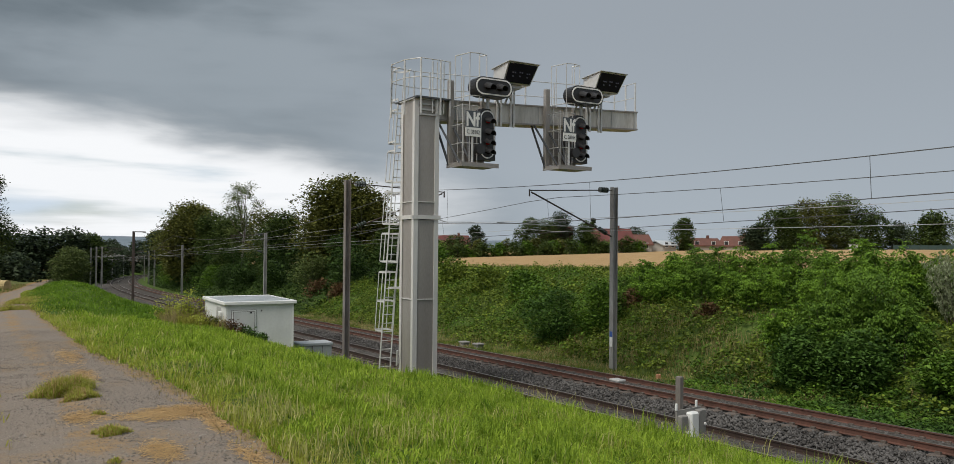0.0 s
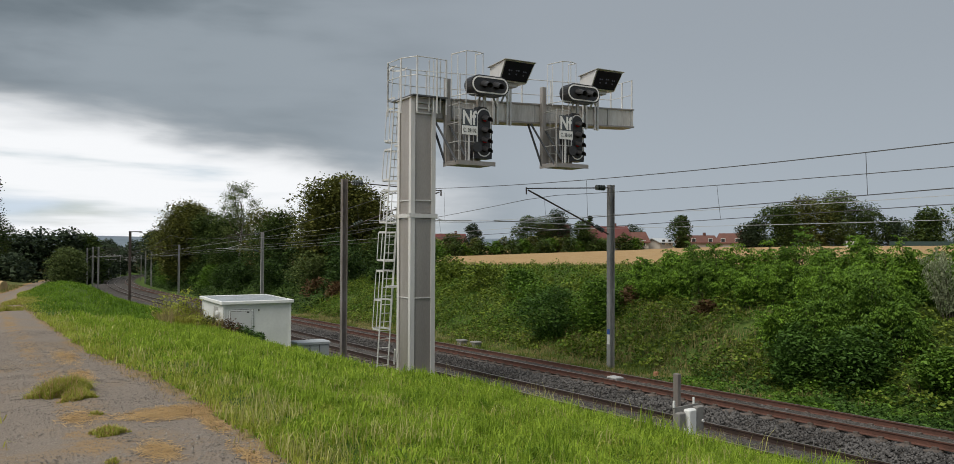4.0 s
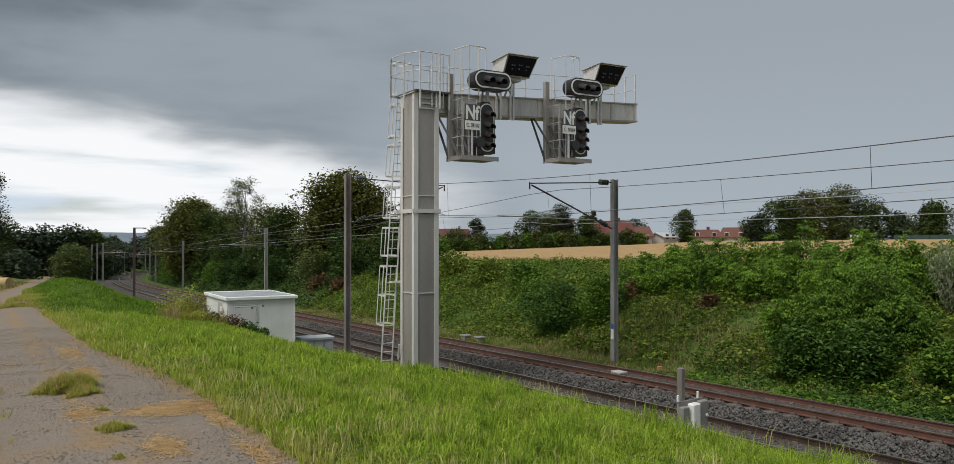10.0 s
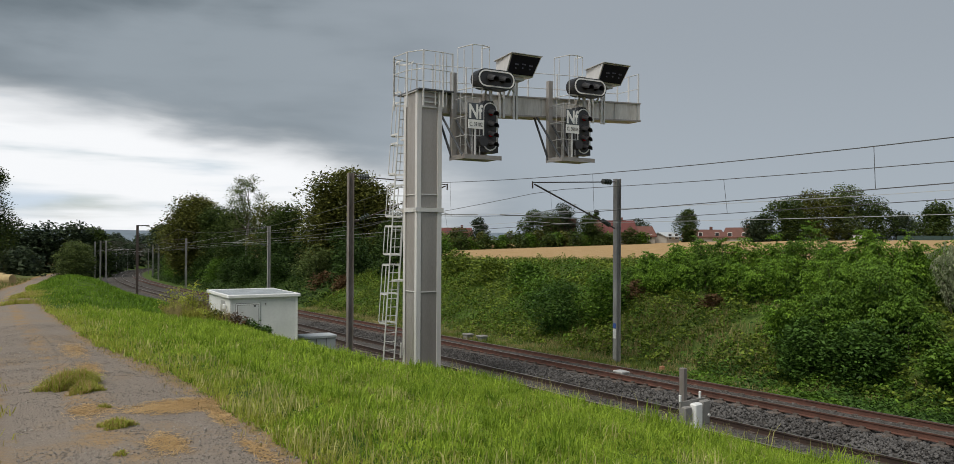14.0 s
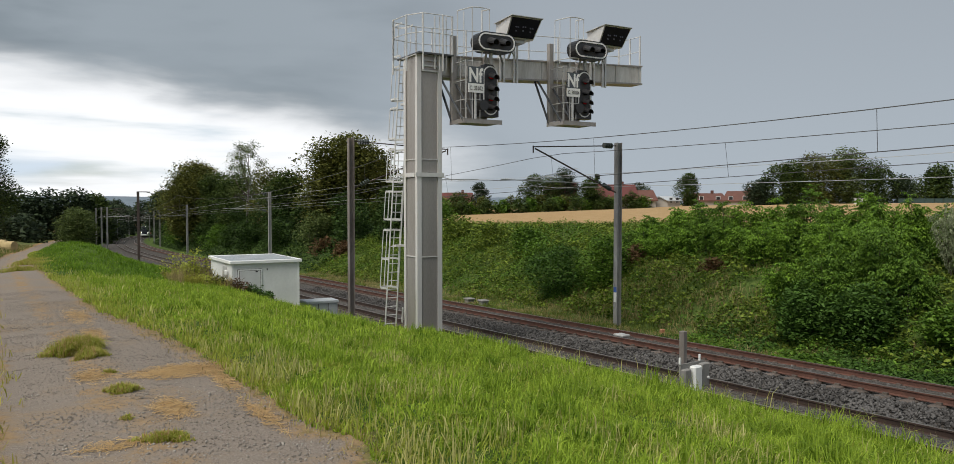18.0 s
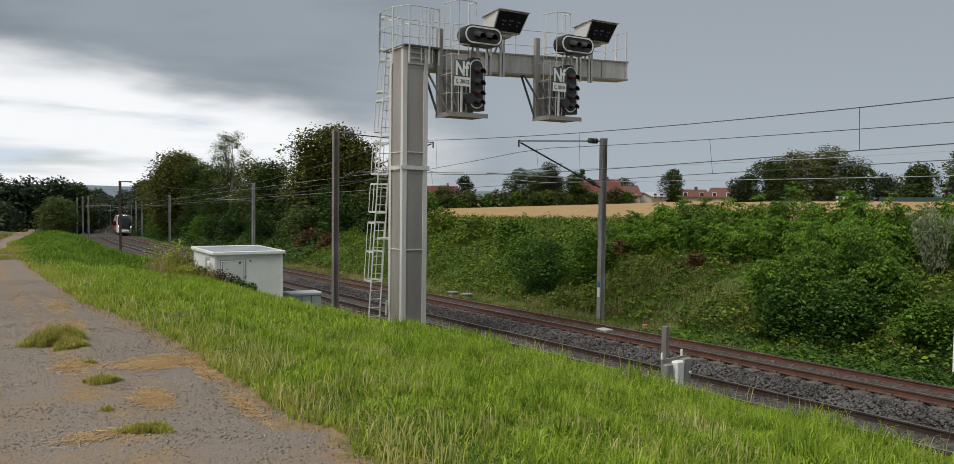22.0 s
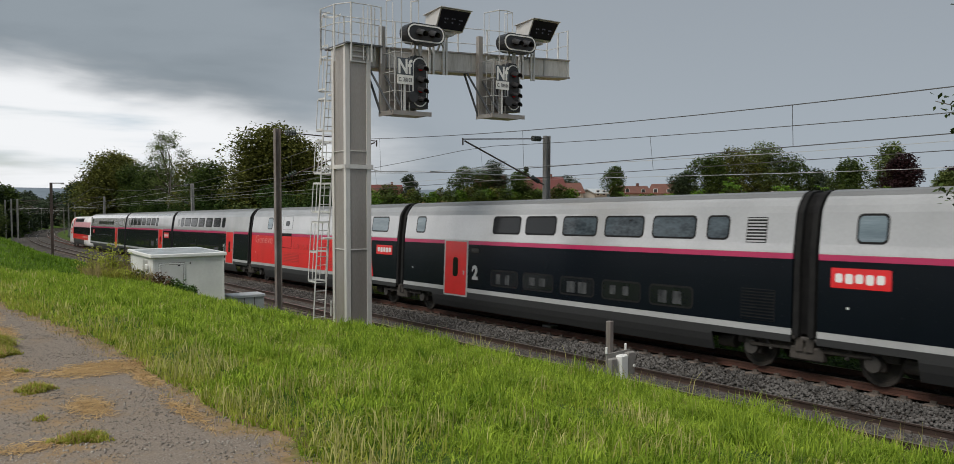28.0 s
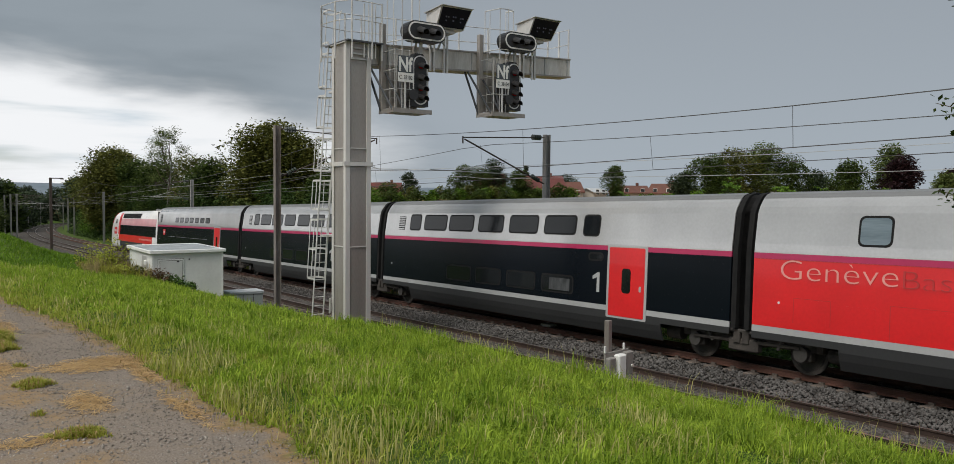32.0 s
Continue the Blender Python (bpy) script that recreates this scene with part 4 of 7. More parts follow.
def crown_shape(rng, h, r, low=.3, n=16, lump=.42, top=1.0):
    parts_ = []
    for i in range(n):
        z = low + (1 - low) * (i + .5) / n
        span = math.sqrt(max(.05, 1 - ((z - (low + 1) / 2) / ((1 - low) / 2 * 1.06)) ** 2))
        a = rng.random() * math.tau
        d = r * span * .62 * rng.random() ** .5
        k = r * lump * (.75 + .5 * rng.random()) * (.75 + .35 * span)
        parts_.append(((d * math.cos(a), d * math.sin(a), z * h - k * .3), (k * 1.15, k * 1.15, k * .85), 1 / n))
    return parts_


def tree(s, off, h, r, mat, label, seed, leaves=5000, size=.22, low=.28, lump=.42, n=16, hollow=.45, bark=M_BARK, name="tree", category="tree", xy=None):
    rng = np.random.default_rng(seed)
    p = line(s, off) if xy is None else Vector((*xy, 0))
    z = float(ground_z(s, off))
    t = thing(name, Matrix.Translation((p.x, p.y, z - .05)), label, category)
    part("trunk", rodm([(0, 0, -.3), (.1 * rng.normal(), .1 * rng.normal(), h * .3), (.25 * rng.normal(), .25 * rng.normal(), h * .6), (.3 * rng.normal(), .3 * rng.normal(), h * .88)], .028 * h * .6 + .03, 8, .02), bark, t)
    h *= .89 if lump > .38 else .94
    lump, leaves = (lump * 1.22, int(leaves * 1.7)) if lump > .38 else (lump, leaves)
    shape = crown_shape(rng, h, r, low, int(n * 1.4), lump)
    for c, k, _ in shape[::4]:
        b = Vector((0, 0, max(.12 * h, c[2] * .6)))
        e = Vector(c)
        part("limb", rodm([b, b.lerp(e, .5) + Vector((0, 0, -.05 * h)), e], .012 * h * .5 + .015, 5, .012), M_BARK, t)
    part("crown", leaf_mesh("crown", blobs(rng, int(leaves * (2.0 if size < .32 else 1.0)), shape, hollow), size * (.66 if size < .32 else .85), mat, rng), None, t)
    return t


def bush(s, off, h, r, mat, label, seed, leaves=2500, size=.14, name="bush", n=9, lump=.5):
    rng = np.random.default_rng(seed)
    p = line(s, off)
    t = thing(name, Matrix.Translation((p.x, p.y, float(ground_z(s, off)) - .1)), label, "bush", "bushes on the bank")
    shape = crown_shape(rng, h, r, .05, n, lump)
    for c, k, _ in shape[::2]:
        part("stem", rodm([(c[0] * .2, c[1] * .2, -.2), (c[0] * .6, c[1] * .6, c[2] * .5), c], .03, 5, .008), M_BARK, t)
    part("foliage", leaf_mesh("foliage", blobs(rng, leaves, shape, .6), size, mat, rng), None, t)
    return t


def frond_mesh(name, base, turn, length, droop, leaflet, mat, rng, pairs=6):
    """Pinnate fronds: two rows of leaflets along an arched stalk, all in the frond's own plane."""
    n = len(base)
    u = np.linspace(.12, 1, pairs)
    d = np.stack([np.cos(turn), np.sin(turn)], 1)
    e = np.stack([-d[:, 1], d[:, 0]], 1)
    out = []
    for side in (-1, 1):
        for k in u:
            stalk = np.concatenate([base[:, :2] + d * (length * k)[:, None], (base[:, 2] + length * (.85 * k - droop * 1.5 * k * k))[:, None]], 1)
            w = leaflet * (1 - .45 * abs(k - .5)) * (.8 + .4 * rng.random(n))
            run = np.concatenate([(e * side * .62 + d * .3), (-.72 + .25 * rng.normal(size=n))[:, None]], 1)
            wid = np.concatenate([d * .85 + e * .3 * rng.normal(size=(n, 1)), (.6 - 2 * droop * k)[:, None] * .5], 1)
            a = stalk + rng.normal(size=(n, 3)) * .012
            out.append(np.stack([a, a + run * (w * .5)[:, None] + wid * (w * .36)[:, None], a + run * w[:, None], a + run * (w * .5)[:, None] - wid * (w * .36)[:, None]], 1))
    v = np.concatenate(out).reshape(-1, 3)
    return mesh(name, v, np.arange(len(v)).reshape(-1, 4), mat)


def feathery(s, off, h, r, seed, mat=None, fronds=210, stems=9, leaflet=.105, name="acacia_sapling", label="bright green acacia sapling on the bank"):
    """An acacia: upright shoots with arched feathered fronds."""
    rng = np.random.default_rng(seed)
    p = line(s, off)
    t = thing(name, Matrix.Translation((p.x, p.y, float(ground_z(s, off)) - .1)), label, "sapling", "acacia saplings")
    base, turn, long_ = [], [], []
    for i in range(stems):
        a, d = rng.random() * math.tau, r * rng.random() ** .6
        top = Vector((d * math.cos(a), d * math.sin(a), h * (1 - .4 * (d / r) ** 2) * (.62 + .42 * rng.random())))
        part("stem", rodm([(top.x * .5, top.y * .5, -.1), top * .6, top * .9], .018, 5, .005), M_BARK, t)
        for k in range(fronds // stems):
            f = .08 + .92 * rng.random() ** .62
            base.append((top.x * (.62 + .38 * f), top.y * (.62 + .38 * f), top.z * f))
            turn.append(rng.random() * math.tau)
            long_.append((.24 + .26 * rng.random()) * (1.15 - .35 * f) * (.7 + .3 * min(h, 2.4) / 2))
    n = len(base)
    part("foliage", frond_mesh("foliage", np.array(base), np.array(turn), np.array(long_), .35 + .35 * rng.random(n), leaflet, mat or L_LIGHT, rng), None, t)
    return t


# trees of the cutting's far side
tree(131, 5.2, 14.2, 5.7, L_OLIVE, "broad oak with olive browning leaves above the cutting", 1, 9000, .30, .26, .42, 20)
tree(139, 7.4, 13.6, 4.4, L_BROWN, "oak with browning leaves above the cutting", 2, 5000, .30, .12)
tree(123, 8.2, 10.4, 3.6, L_TREE, "dark green tree above the cutting", 3, 5000, .28, .05)
tree(105, 8.6, 13.6, 4.3, L_DULL, "slender birch with thin crown and pale trunk", 4, 4600, .15, .36, .21, 30, .05, M_CONCRETE)
tree(113, 9, 9.5, 3.6, L_TREE, "dark green tree above the cutting", 5, 4200, .26, .02)
tree(97, 10, 8.8, 3.0, L_OLIVE, "young ash with grey green leaves", 6, 3400, .22, .05)
tree(88, 9.4, 8.0, 3.0, L_TREE, "dark green tree above the cutting", 7, 4200, .24, .03)
tree(74.2, 11.5, 10.5, 4.7, L_OLIVE, "large round maple with olive leaves above the cutting", 8, 10000, .25, .10, .40, 24)
tree(73, 14.0, 8.6, 3.2, L_OLIVE, "round maple with olive leaves behind the masts", 9, 5200, .24, .1)
tree(83, 13.5, 8.4, 3.8, L_TREE, "dark green tree above the cutting", 10, 4200, .25, .02)
tree(67, 13.6, 4.6, 2.6, L_TREE, "dark green tree at the field edge", 11, 3600, .22, .02)
tree(150, 7.5, 12.0, 4.8, L_OLIVE, "tall tree with olive leaves above the cutting", 12, 4200, .3, .05)
tree(165, 9.0, 12.0, 5.0, L_TREE, "dark green tree above the cutting", 13, 3600, .32, .05)
# most bushes here take the leaves with tree shade in their colour
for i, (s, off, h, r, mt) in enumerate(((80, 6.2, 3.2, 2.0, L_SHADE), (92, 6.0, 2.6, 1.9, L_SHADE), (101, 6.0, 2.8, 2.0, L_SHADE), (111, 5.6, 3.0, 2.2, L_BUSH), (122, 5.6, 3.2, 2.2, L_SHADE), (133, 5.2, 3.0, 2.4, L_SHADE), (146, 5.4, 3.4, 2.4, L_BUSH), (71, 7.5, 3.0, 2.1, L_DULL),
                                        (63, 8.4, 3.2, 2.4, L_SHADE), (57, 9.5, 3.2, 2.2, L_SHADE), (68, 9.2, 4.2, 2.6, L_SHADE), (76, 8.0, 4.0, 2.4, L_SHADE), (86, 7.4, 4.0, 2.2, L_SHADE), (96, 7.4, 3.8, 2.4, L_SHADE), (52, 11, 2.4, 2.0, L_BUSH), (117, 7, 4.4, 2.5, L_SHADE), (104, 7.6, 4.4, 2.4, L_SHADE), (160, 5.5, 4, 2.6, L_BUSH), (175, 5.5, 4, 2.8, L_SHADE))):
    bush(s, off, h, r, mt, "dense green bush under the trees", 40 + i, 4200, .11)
bush(60, 6.2, 1.1, 1.6, L_DRY, "dry rust brown bracken patch", 70, 1400, .13, "bracken")
bush(66, 6.4, 1.2, 1.7, L_DRY, "dry rust brown bracken patch", 71, 1400, .13, "bracken")
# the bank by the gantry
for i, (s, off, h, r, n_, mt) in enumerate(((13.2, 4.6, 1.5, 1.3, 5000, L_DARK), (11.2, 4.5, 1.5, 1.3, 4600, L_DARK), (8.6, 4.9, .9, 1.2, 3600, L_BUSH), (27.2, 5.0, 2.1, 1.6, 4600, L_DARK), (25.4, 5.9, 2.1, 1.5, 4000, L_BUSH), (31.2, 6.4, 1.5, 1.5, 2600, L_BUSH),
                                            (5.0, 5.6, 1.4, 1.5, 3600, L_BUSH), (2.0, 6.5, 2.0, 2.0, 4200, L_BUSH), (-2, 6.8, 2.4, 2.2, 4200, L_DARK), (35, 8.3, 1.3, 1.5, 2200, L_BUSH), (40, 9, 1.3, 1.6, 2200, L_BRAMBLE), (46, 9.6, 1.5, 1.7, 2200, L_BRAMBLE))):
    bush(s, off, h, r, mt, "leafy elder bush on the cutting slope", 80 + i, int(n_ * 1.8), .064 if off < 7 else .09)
for i, (s, off, h, r) in enumerate(((14.6, 5.6, 2.0, 1.25), (13.2, 5.3, 2.5, 1.4), (13.8, 6.7, 2.7, 1.3), (12.0, 6.0, 2.8, 1.4), (12.6, 7.2, 2.5, 1.2), (10.7, 5.6, 1.9, 1.2))):
    feathery(s, off, h, r, 180 + i, L_LIGHT if i % 2 == 0 or off > 6 else L_BUSH, 900, 16, .10, "acacia_bush", "broad acacia bush with light green feathered leaves")
rng = np.random.default_rng(99)
wl_at = line(10.3, 8.0)
willow = thing("willow_bush", Matrix.Translation((wl_at.x, wl_at.y, float(ground_z(10.3, 8.0)) - .1)), "pale silvery willow bush with upright narrow leaves on the bank", "bush", "bushes on the bank")
wl_pts = []
for i in range(26):
    a, d = rng.random() * math.tau, .75 * math.sqrt(rng.random())
    top = Vector((d * math.cos(a) * 1.3, d * math.sin(a) * 1.3, 2.7 * (1 - .35 * d) * (.7 + .3 * rng.random())))
    part("stem", rodm([(top.x * .3, top.y * .3, -.1), top * .55, top], .014, 5, .004), M_BARK, willow)
    for f in .15 + .85 * rng.random(170):
        wl_pts.append(np.array((top.x * (.3 + .7 * f), top.y * (.3 + .7 * f), top.z * f)) + rng.normal(size=3) * np.array((.05, .05, .03)))
part("foliage", leaf_mesh("foliage", np.array(wl_pts), .07, L_GREY, rng, 2.6, .2), None, willow)
bush(25.2, 7.7, .8, .9, L_DRY, "dry rust brown bracken patch", 72, 1100, .08, "bracken")
bush(19.8, 7.2, .6, .7, L_DRY, "dry rust brown bracken patch", 73, 700, .08, "bracken")
rgs = np.random.default_rng(12)
k = 0
for row, (o0, h0, every) in enumerate(((9.4, 1.0, .8), (8.4, .78, 1.0))):
    s = 26.2
    while s > -3:
        h = float(np.interp(s, (-3, 5, 12, 19, 24, 26.5), (1.85, 1.95, 2.15, 2.45, 2.25, 1.6))) * h0 * (.85 + .3 * rgs.random())
        feathery(s, o0 + .35 * rgs.normal(), h, .75, 120 + k, None if rgs.random() < .6 else L_BUSH, 340, 8)
        k += 1
        s -= every * (.8 + .4 * rgs.random())

# undergrowth of the cutting
rng = np.random.default_rng(5)


def scatter(n, s0, s1, o0, o1, rng, bias=1.0):
    s = s0 + (s1 - s0) * rng.random(n) ** bias
    o = o0 + (o1 - o0) * rng.random(n)
    t = np.interp(s, SS, THETA)
    x, y = np.interp(s, SS, XS) + o * np.cos(t), np.interp(s, SS, YS) - o * np.sin(t)
    return s, o, np.stack([x, y, ground_z(s, o)], 1)


def clumpy(p, scale, seed):
    return np.array([noise.noise(Vector((x * scale, y * scale, seed))) for x, y, _ in p])


for nm, n_, mt, lo, hi, size, o0, o1, seed, lab in (("bramble_cover", 135000, L_BRAMBLE, .02, .55, .07, 3.3, 13.5, 1, "tangled green brambles covering the cutting slope"),
                                                   ("nettle_cover", 60000, L_BUSH, .05, .55, .065, 3.6, 13.0, 7, "dark green nettles and ivy on the cutting slope")):
    s, o, p = scatter(n_, -12, 62, o0, o1, rng)
    c = clumpy(p, .45, seed)
    f = clumpy(p, 1.5, seed + 3)
    p[:, 2] += lo + (hi - lo) * np.clip(.45 + .7 * c + 1.1 * f, 0, 1.5) * rng.random(n_) ** .6
    keep = c + .6 * f > -.28
    tagged(new(nm, leaf_mesh(nm, p[keep], size, mt, rng)), lab, "undergrowth", kind="stuff")
# this cover also has the tree shade painted into its leaves
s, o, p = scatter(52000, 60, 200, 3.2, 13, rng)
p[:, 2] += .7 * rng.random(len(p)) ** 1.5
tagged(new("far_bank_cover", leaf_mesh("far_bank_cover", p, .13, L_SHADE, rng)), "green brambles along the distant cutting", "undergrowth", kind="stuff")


def blades(name, p, length, width, mat, rng, label, lean=.35, kind="grass"):
    n = len(p)
    a = 5.5 * clumpy(p, 2.3, 11) + 1.6 * rng.normal(size=n) if n > 3000 else rng.random(n) * math.tau
    dirv = np.stack([np.cos(a), np.sin(a), np.zeros(n)], 1)
    b_ = a + .9 * rng.normal(size=n)
    side = np.stack([-np.sin(b_), np.cos(b_), np.zeros(n)], 1)
    ln_ = (length * (.5 + .8 * rng.random(n)))[:, None]
    w_ = (width * (.7 + .6 * rng.random(n)))[:, None]
    bend_ = (lean * rng.random(n) * 1.4)[:, None]
    upv = np.array([0, 0, 1.0])
    mid = p + upv * ln_ * .6 + dirv * ln_ * bend_ * .35
    tip = p + upv * ln_ * (1 - bend_ * .48) + dirv * ln_ * bend_
    v = np.stack([p - side * w_, p + side * w_, mid + side * w_ * .7, tip, mid - side * w_ * .7], 1).reshape(-1, 3)
    i = np.arange(n)[:, None] * 5
    f = np.concatenate([i + np.array([[0, 1, 2, 4]]), i + np.array([[4, 2, 3, 3]])], 0)
    quads, tris = f[:n], f[n:, :3]
    me = bpy.data.meshes.new(name)
    me.vertices.add(len(v))
    me.vertices.foreach_set("co", v.astype(np.float32).ravel())
    loops = np.concatenate([quads.ravel(), tris.ravel()]).astype(np.int32)
    me.loops.add(len(loops))
    me.loops.foreach_set("vertex_index", loops)
    me.polygons.add(2 * n)
    me.polygons.foreach_set("loop_start", np.concatenate([np.arange(n) * 4, 4 * n + np.arange(n) * 3]).astype(np.int32))
    me.polygons.foreach_set("loop_total", np.concatenate([np.full(n, 4), np.full(n, 3)]).astype(np.int32))
    me.update(calc_edges=True)
    me.materials.append(mat)
    return tagged(new(name, me), label, kind, kind="stuff")


# the meadow strip between path and line: dense close by, thinner and broader further off
for nm, n_, s0, s1, o0, o1, ln_, w_ in (("meadow_grass", 22000, -16, -4, -15.7, -7.4, .15, .012), ("meadow_grass", 120000, -4, 9, -15.7, -7.4, .15, .0062), ("meadow_grass", 75000, 9, 26, -17, -7.6, .16, .010), ("meadow_grass", 62000, 26, 75, -17.2, -7.4, .13, .014), ("meadow_grass", 16000, 75, 150, -14, -8.0, .3, .05)):
    s, o, p = scatter(n_, s0, s1, o0, o1, rng)
    c = clumpy(p, .8, 2)
    edge = (lane(s, o) + 15.6) > -.1 + .2 * clumpy(p, 1.7, 9)
    hgt = ln_ * np.clip(.9 + .9 * c[edge] + 1.5 * clumpy(p[edge], 2.6, 4), .3, 2.3)
    hgt = hgt * np.clip((lane(s, o)[edge] + 15.7) / 1.1, .35, 1) * np.where((o[edge] > -10.5) & (s[edge] > 13), .5, 1)
    blades(nm, p[edge], hgt, w_, L_GRASS if s0 < 20 else L_FARGRASS, rng, "fresh green meadow grass beside the farm path", 1.0)
    yl = (rng.random(n_) < (.10 if s0 < 20 else .02) + .5 * np.exp(-np.clip(lane(s, o) + 15.55, 0, 9) / .4)) & edge
    blades("yellow_grass", p[yl] + np.array([.01, .01, 0]), ln_ * .8, w_, L_YELLOW, rng, "yellowing blades in the meadow", .9)
    tan = clumpy(p, 1.1, 21) + .35 * np.clip((-11.5 - o) / 4, -1, 1)
    d = (rng.random(n_) < np.clip(.8 * (tan - .2), .006, .28) * np.interp(s, (3, 9, 14), (1, .5, .2))) & edge & (s < 26)
    blades("seed_grass", p[d] + rng.normal(size=(d.sum(), 3)) * .02 * np.array([1, 1, 0]), ln_ * 1.5, w_ * .7, L_SEED, rng, "dry straw coloured seed stalks in the meadow", .6)
# the taller fringe where the meadow drops to the ballast
s, o, p = scatter(26000, -2, 22, -9.3, -7.3, rng)
hgt = .30 * np.clip(.8 + .8 * clumpy(p, 1.2, 6), .4, 1.5) * np.interp(s, (-2, 5, 13, 16, 22), (.7, 1.1, 1.0, .5, .25))
blades("fringe_grass", p, hgt, .007, L_GRASS, rng, "tall green grass along the edge of the ballast", .7)
s, o, p = scatter(3500, -2, 24, -9.0, -7.2, rng)
blades("fringe_seed_grass", p, .46 * np.interp(s, (-2, 13, 16, 24), (1, 1, .6, .3)), .005, L_SEED, rng, "dry seed stalks along the edge of the ballast", .5)
s, o, p = scatter(2600, 24, 33, -8.5, -7.5, rng)
blades("fringe_grass", p, .36, .012, L_GRASS, rng, "tall green grass along the edge of the ballast", .7)
s, o, p = scatter(18000, -6, 40, -17.4, -15.1, rng)
p = p[np.abs(lane(s, o) + 15.65) < .35 * rng.random(18000)]
blades("path_edge_grass", p, .07, .005, L_HAY, rng, "dry trampled grass along the path edge", 1.2)
s, o, p = scatter(9000, -2, 20, -19.4, -17.5, rng)
p = p[lane(s, o) + .3 * clumpy(p, 2.1, 71) < -17.78]
blades("verge_hay", p[1::3], .10, .006, L_HAY, rng, "dry yellow grass on the field verge", 1.0)
blades("verge_grass", p[::3], .12, .006, L_TUFT, rng, "coarse olive grass on the field verge", .9)
s, o, p = scatter(14000, -6, 60, -21, -17.4, rng)
p = p[lane(s, o) < -17.95]
blades("verge_grass", p, .16, .007, L_VERGE, rng, "coarse grass on the field verge", .5)
s, o, p = scatter(14000, 20, 110, -24, -15, rng)
p = p[lane(s, o) < -18.0]
blades("verge_hay", p[1::2], .26, .018, L_HAY, rng, "dry yellow grass on the field verge", .6)
blades("verge_grass", p[::2], .24, .02, L_VERGE, rng, "coarse grass on the field verge", .5)
s, o, p = scatter(30000, -10, 17, 1.2, 4.4, rng)
rise = np.clip((o - 1.1) / 1.6, .15, 1) * np.clip(.7 + 1.2 * clumpy(p, 1.4, 81), .2, 1.5)
p[:, 2] += .02 + .34 * rise * rng.random(len(p))
ivy = clumpy(p, .6, 83) > .05
tagged(new("ivy_cover", leaf_mesh("ivy_cover", p[~ivy], .055, L_DARK, rng)), "dark ivy at the foot of the cutting beside the rail", "undergrowth", kind="stuff")
tagged(new("ivy_cover", leaf_mesh("ivy_cover", p[ivy], .055, L_BUSH, rng)), "green ivy at the foot of the cutting beside the rail", "undergrowth", kind="stuff")
s, o, p = scatter(9000, 12, 60, 1.25, 3.2, rng)
dryp = clumpy(p, .7, 31)
blades("bank_foot_grass", p[dryp > .0], .17, .009, L_HAY, rng, "straw coloured grass beside the far rail", .9)
blades("bank_foot_green", p[dryp <= .05], .18, .010, L_BANK, rng, "rough green grass beside the far rail", .8)
s, o, p = scatter(11000, -8, 60, 2.9, 4.6, rng)
dryp = clumpy(p, .7, 31) + .25 * np.clip((s - 12) / 6, -1, 1)
blades("bank_foot_grass", p[dryp > .05], .26, .009, L_HAY, rng, "straw coloured grass at the foot of the cutting", .9)
blades("bank_foot_green", p[(dryp <= .12) & (s > 13)], .30, .010, L_BANK, rng, "rough green grass at the foot of the cutting", .8)
s, o, p = scatter(17000, -10, 62, 3.6, 13.5, rng)
blades("bank_grass", p, .32, .010, L_BANK, rng, "tall rough grass on the cutting slope", .7)
s, o, p = scatter(6000, 13, 27, 3.6, 7.5, rng)
p = p[clumpy(p, .8, 41) > -.1]
blades("bank_hay", p, .36, .008, L_HAY, rng, "dry seeding grass on the cutting slope", .6)
s, o, p = scatter(9000, -10, 75, 12.5, 15.5, rng)
blades("field_edge_grass", p, .32, .015, L_VERGE, rng, "tall grass along the edge of the stubble field", .5)
# tufts in the path
UX, UY = math.sin(THETA[-S0]), math.cos(THETA[-S0])


def on_path(x, y):
    dx, dy = x - XS[-S0], y - YS[-S0]
    return np.stack([x, y, ground_z(dx * UX + dy * UY, dx * UY - dy * UX) + .5 * np.array([bumps(u, v) for u, v in zip(x, y)])], 1)


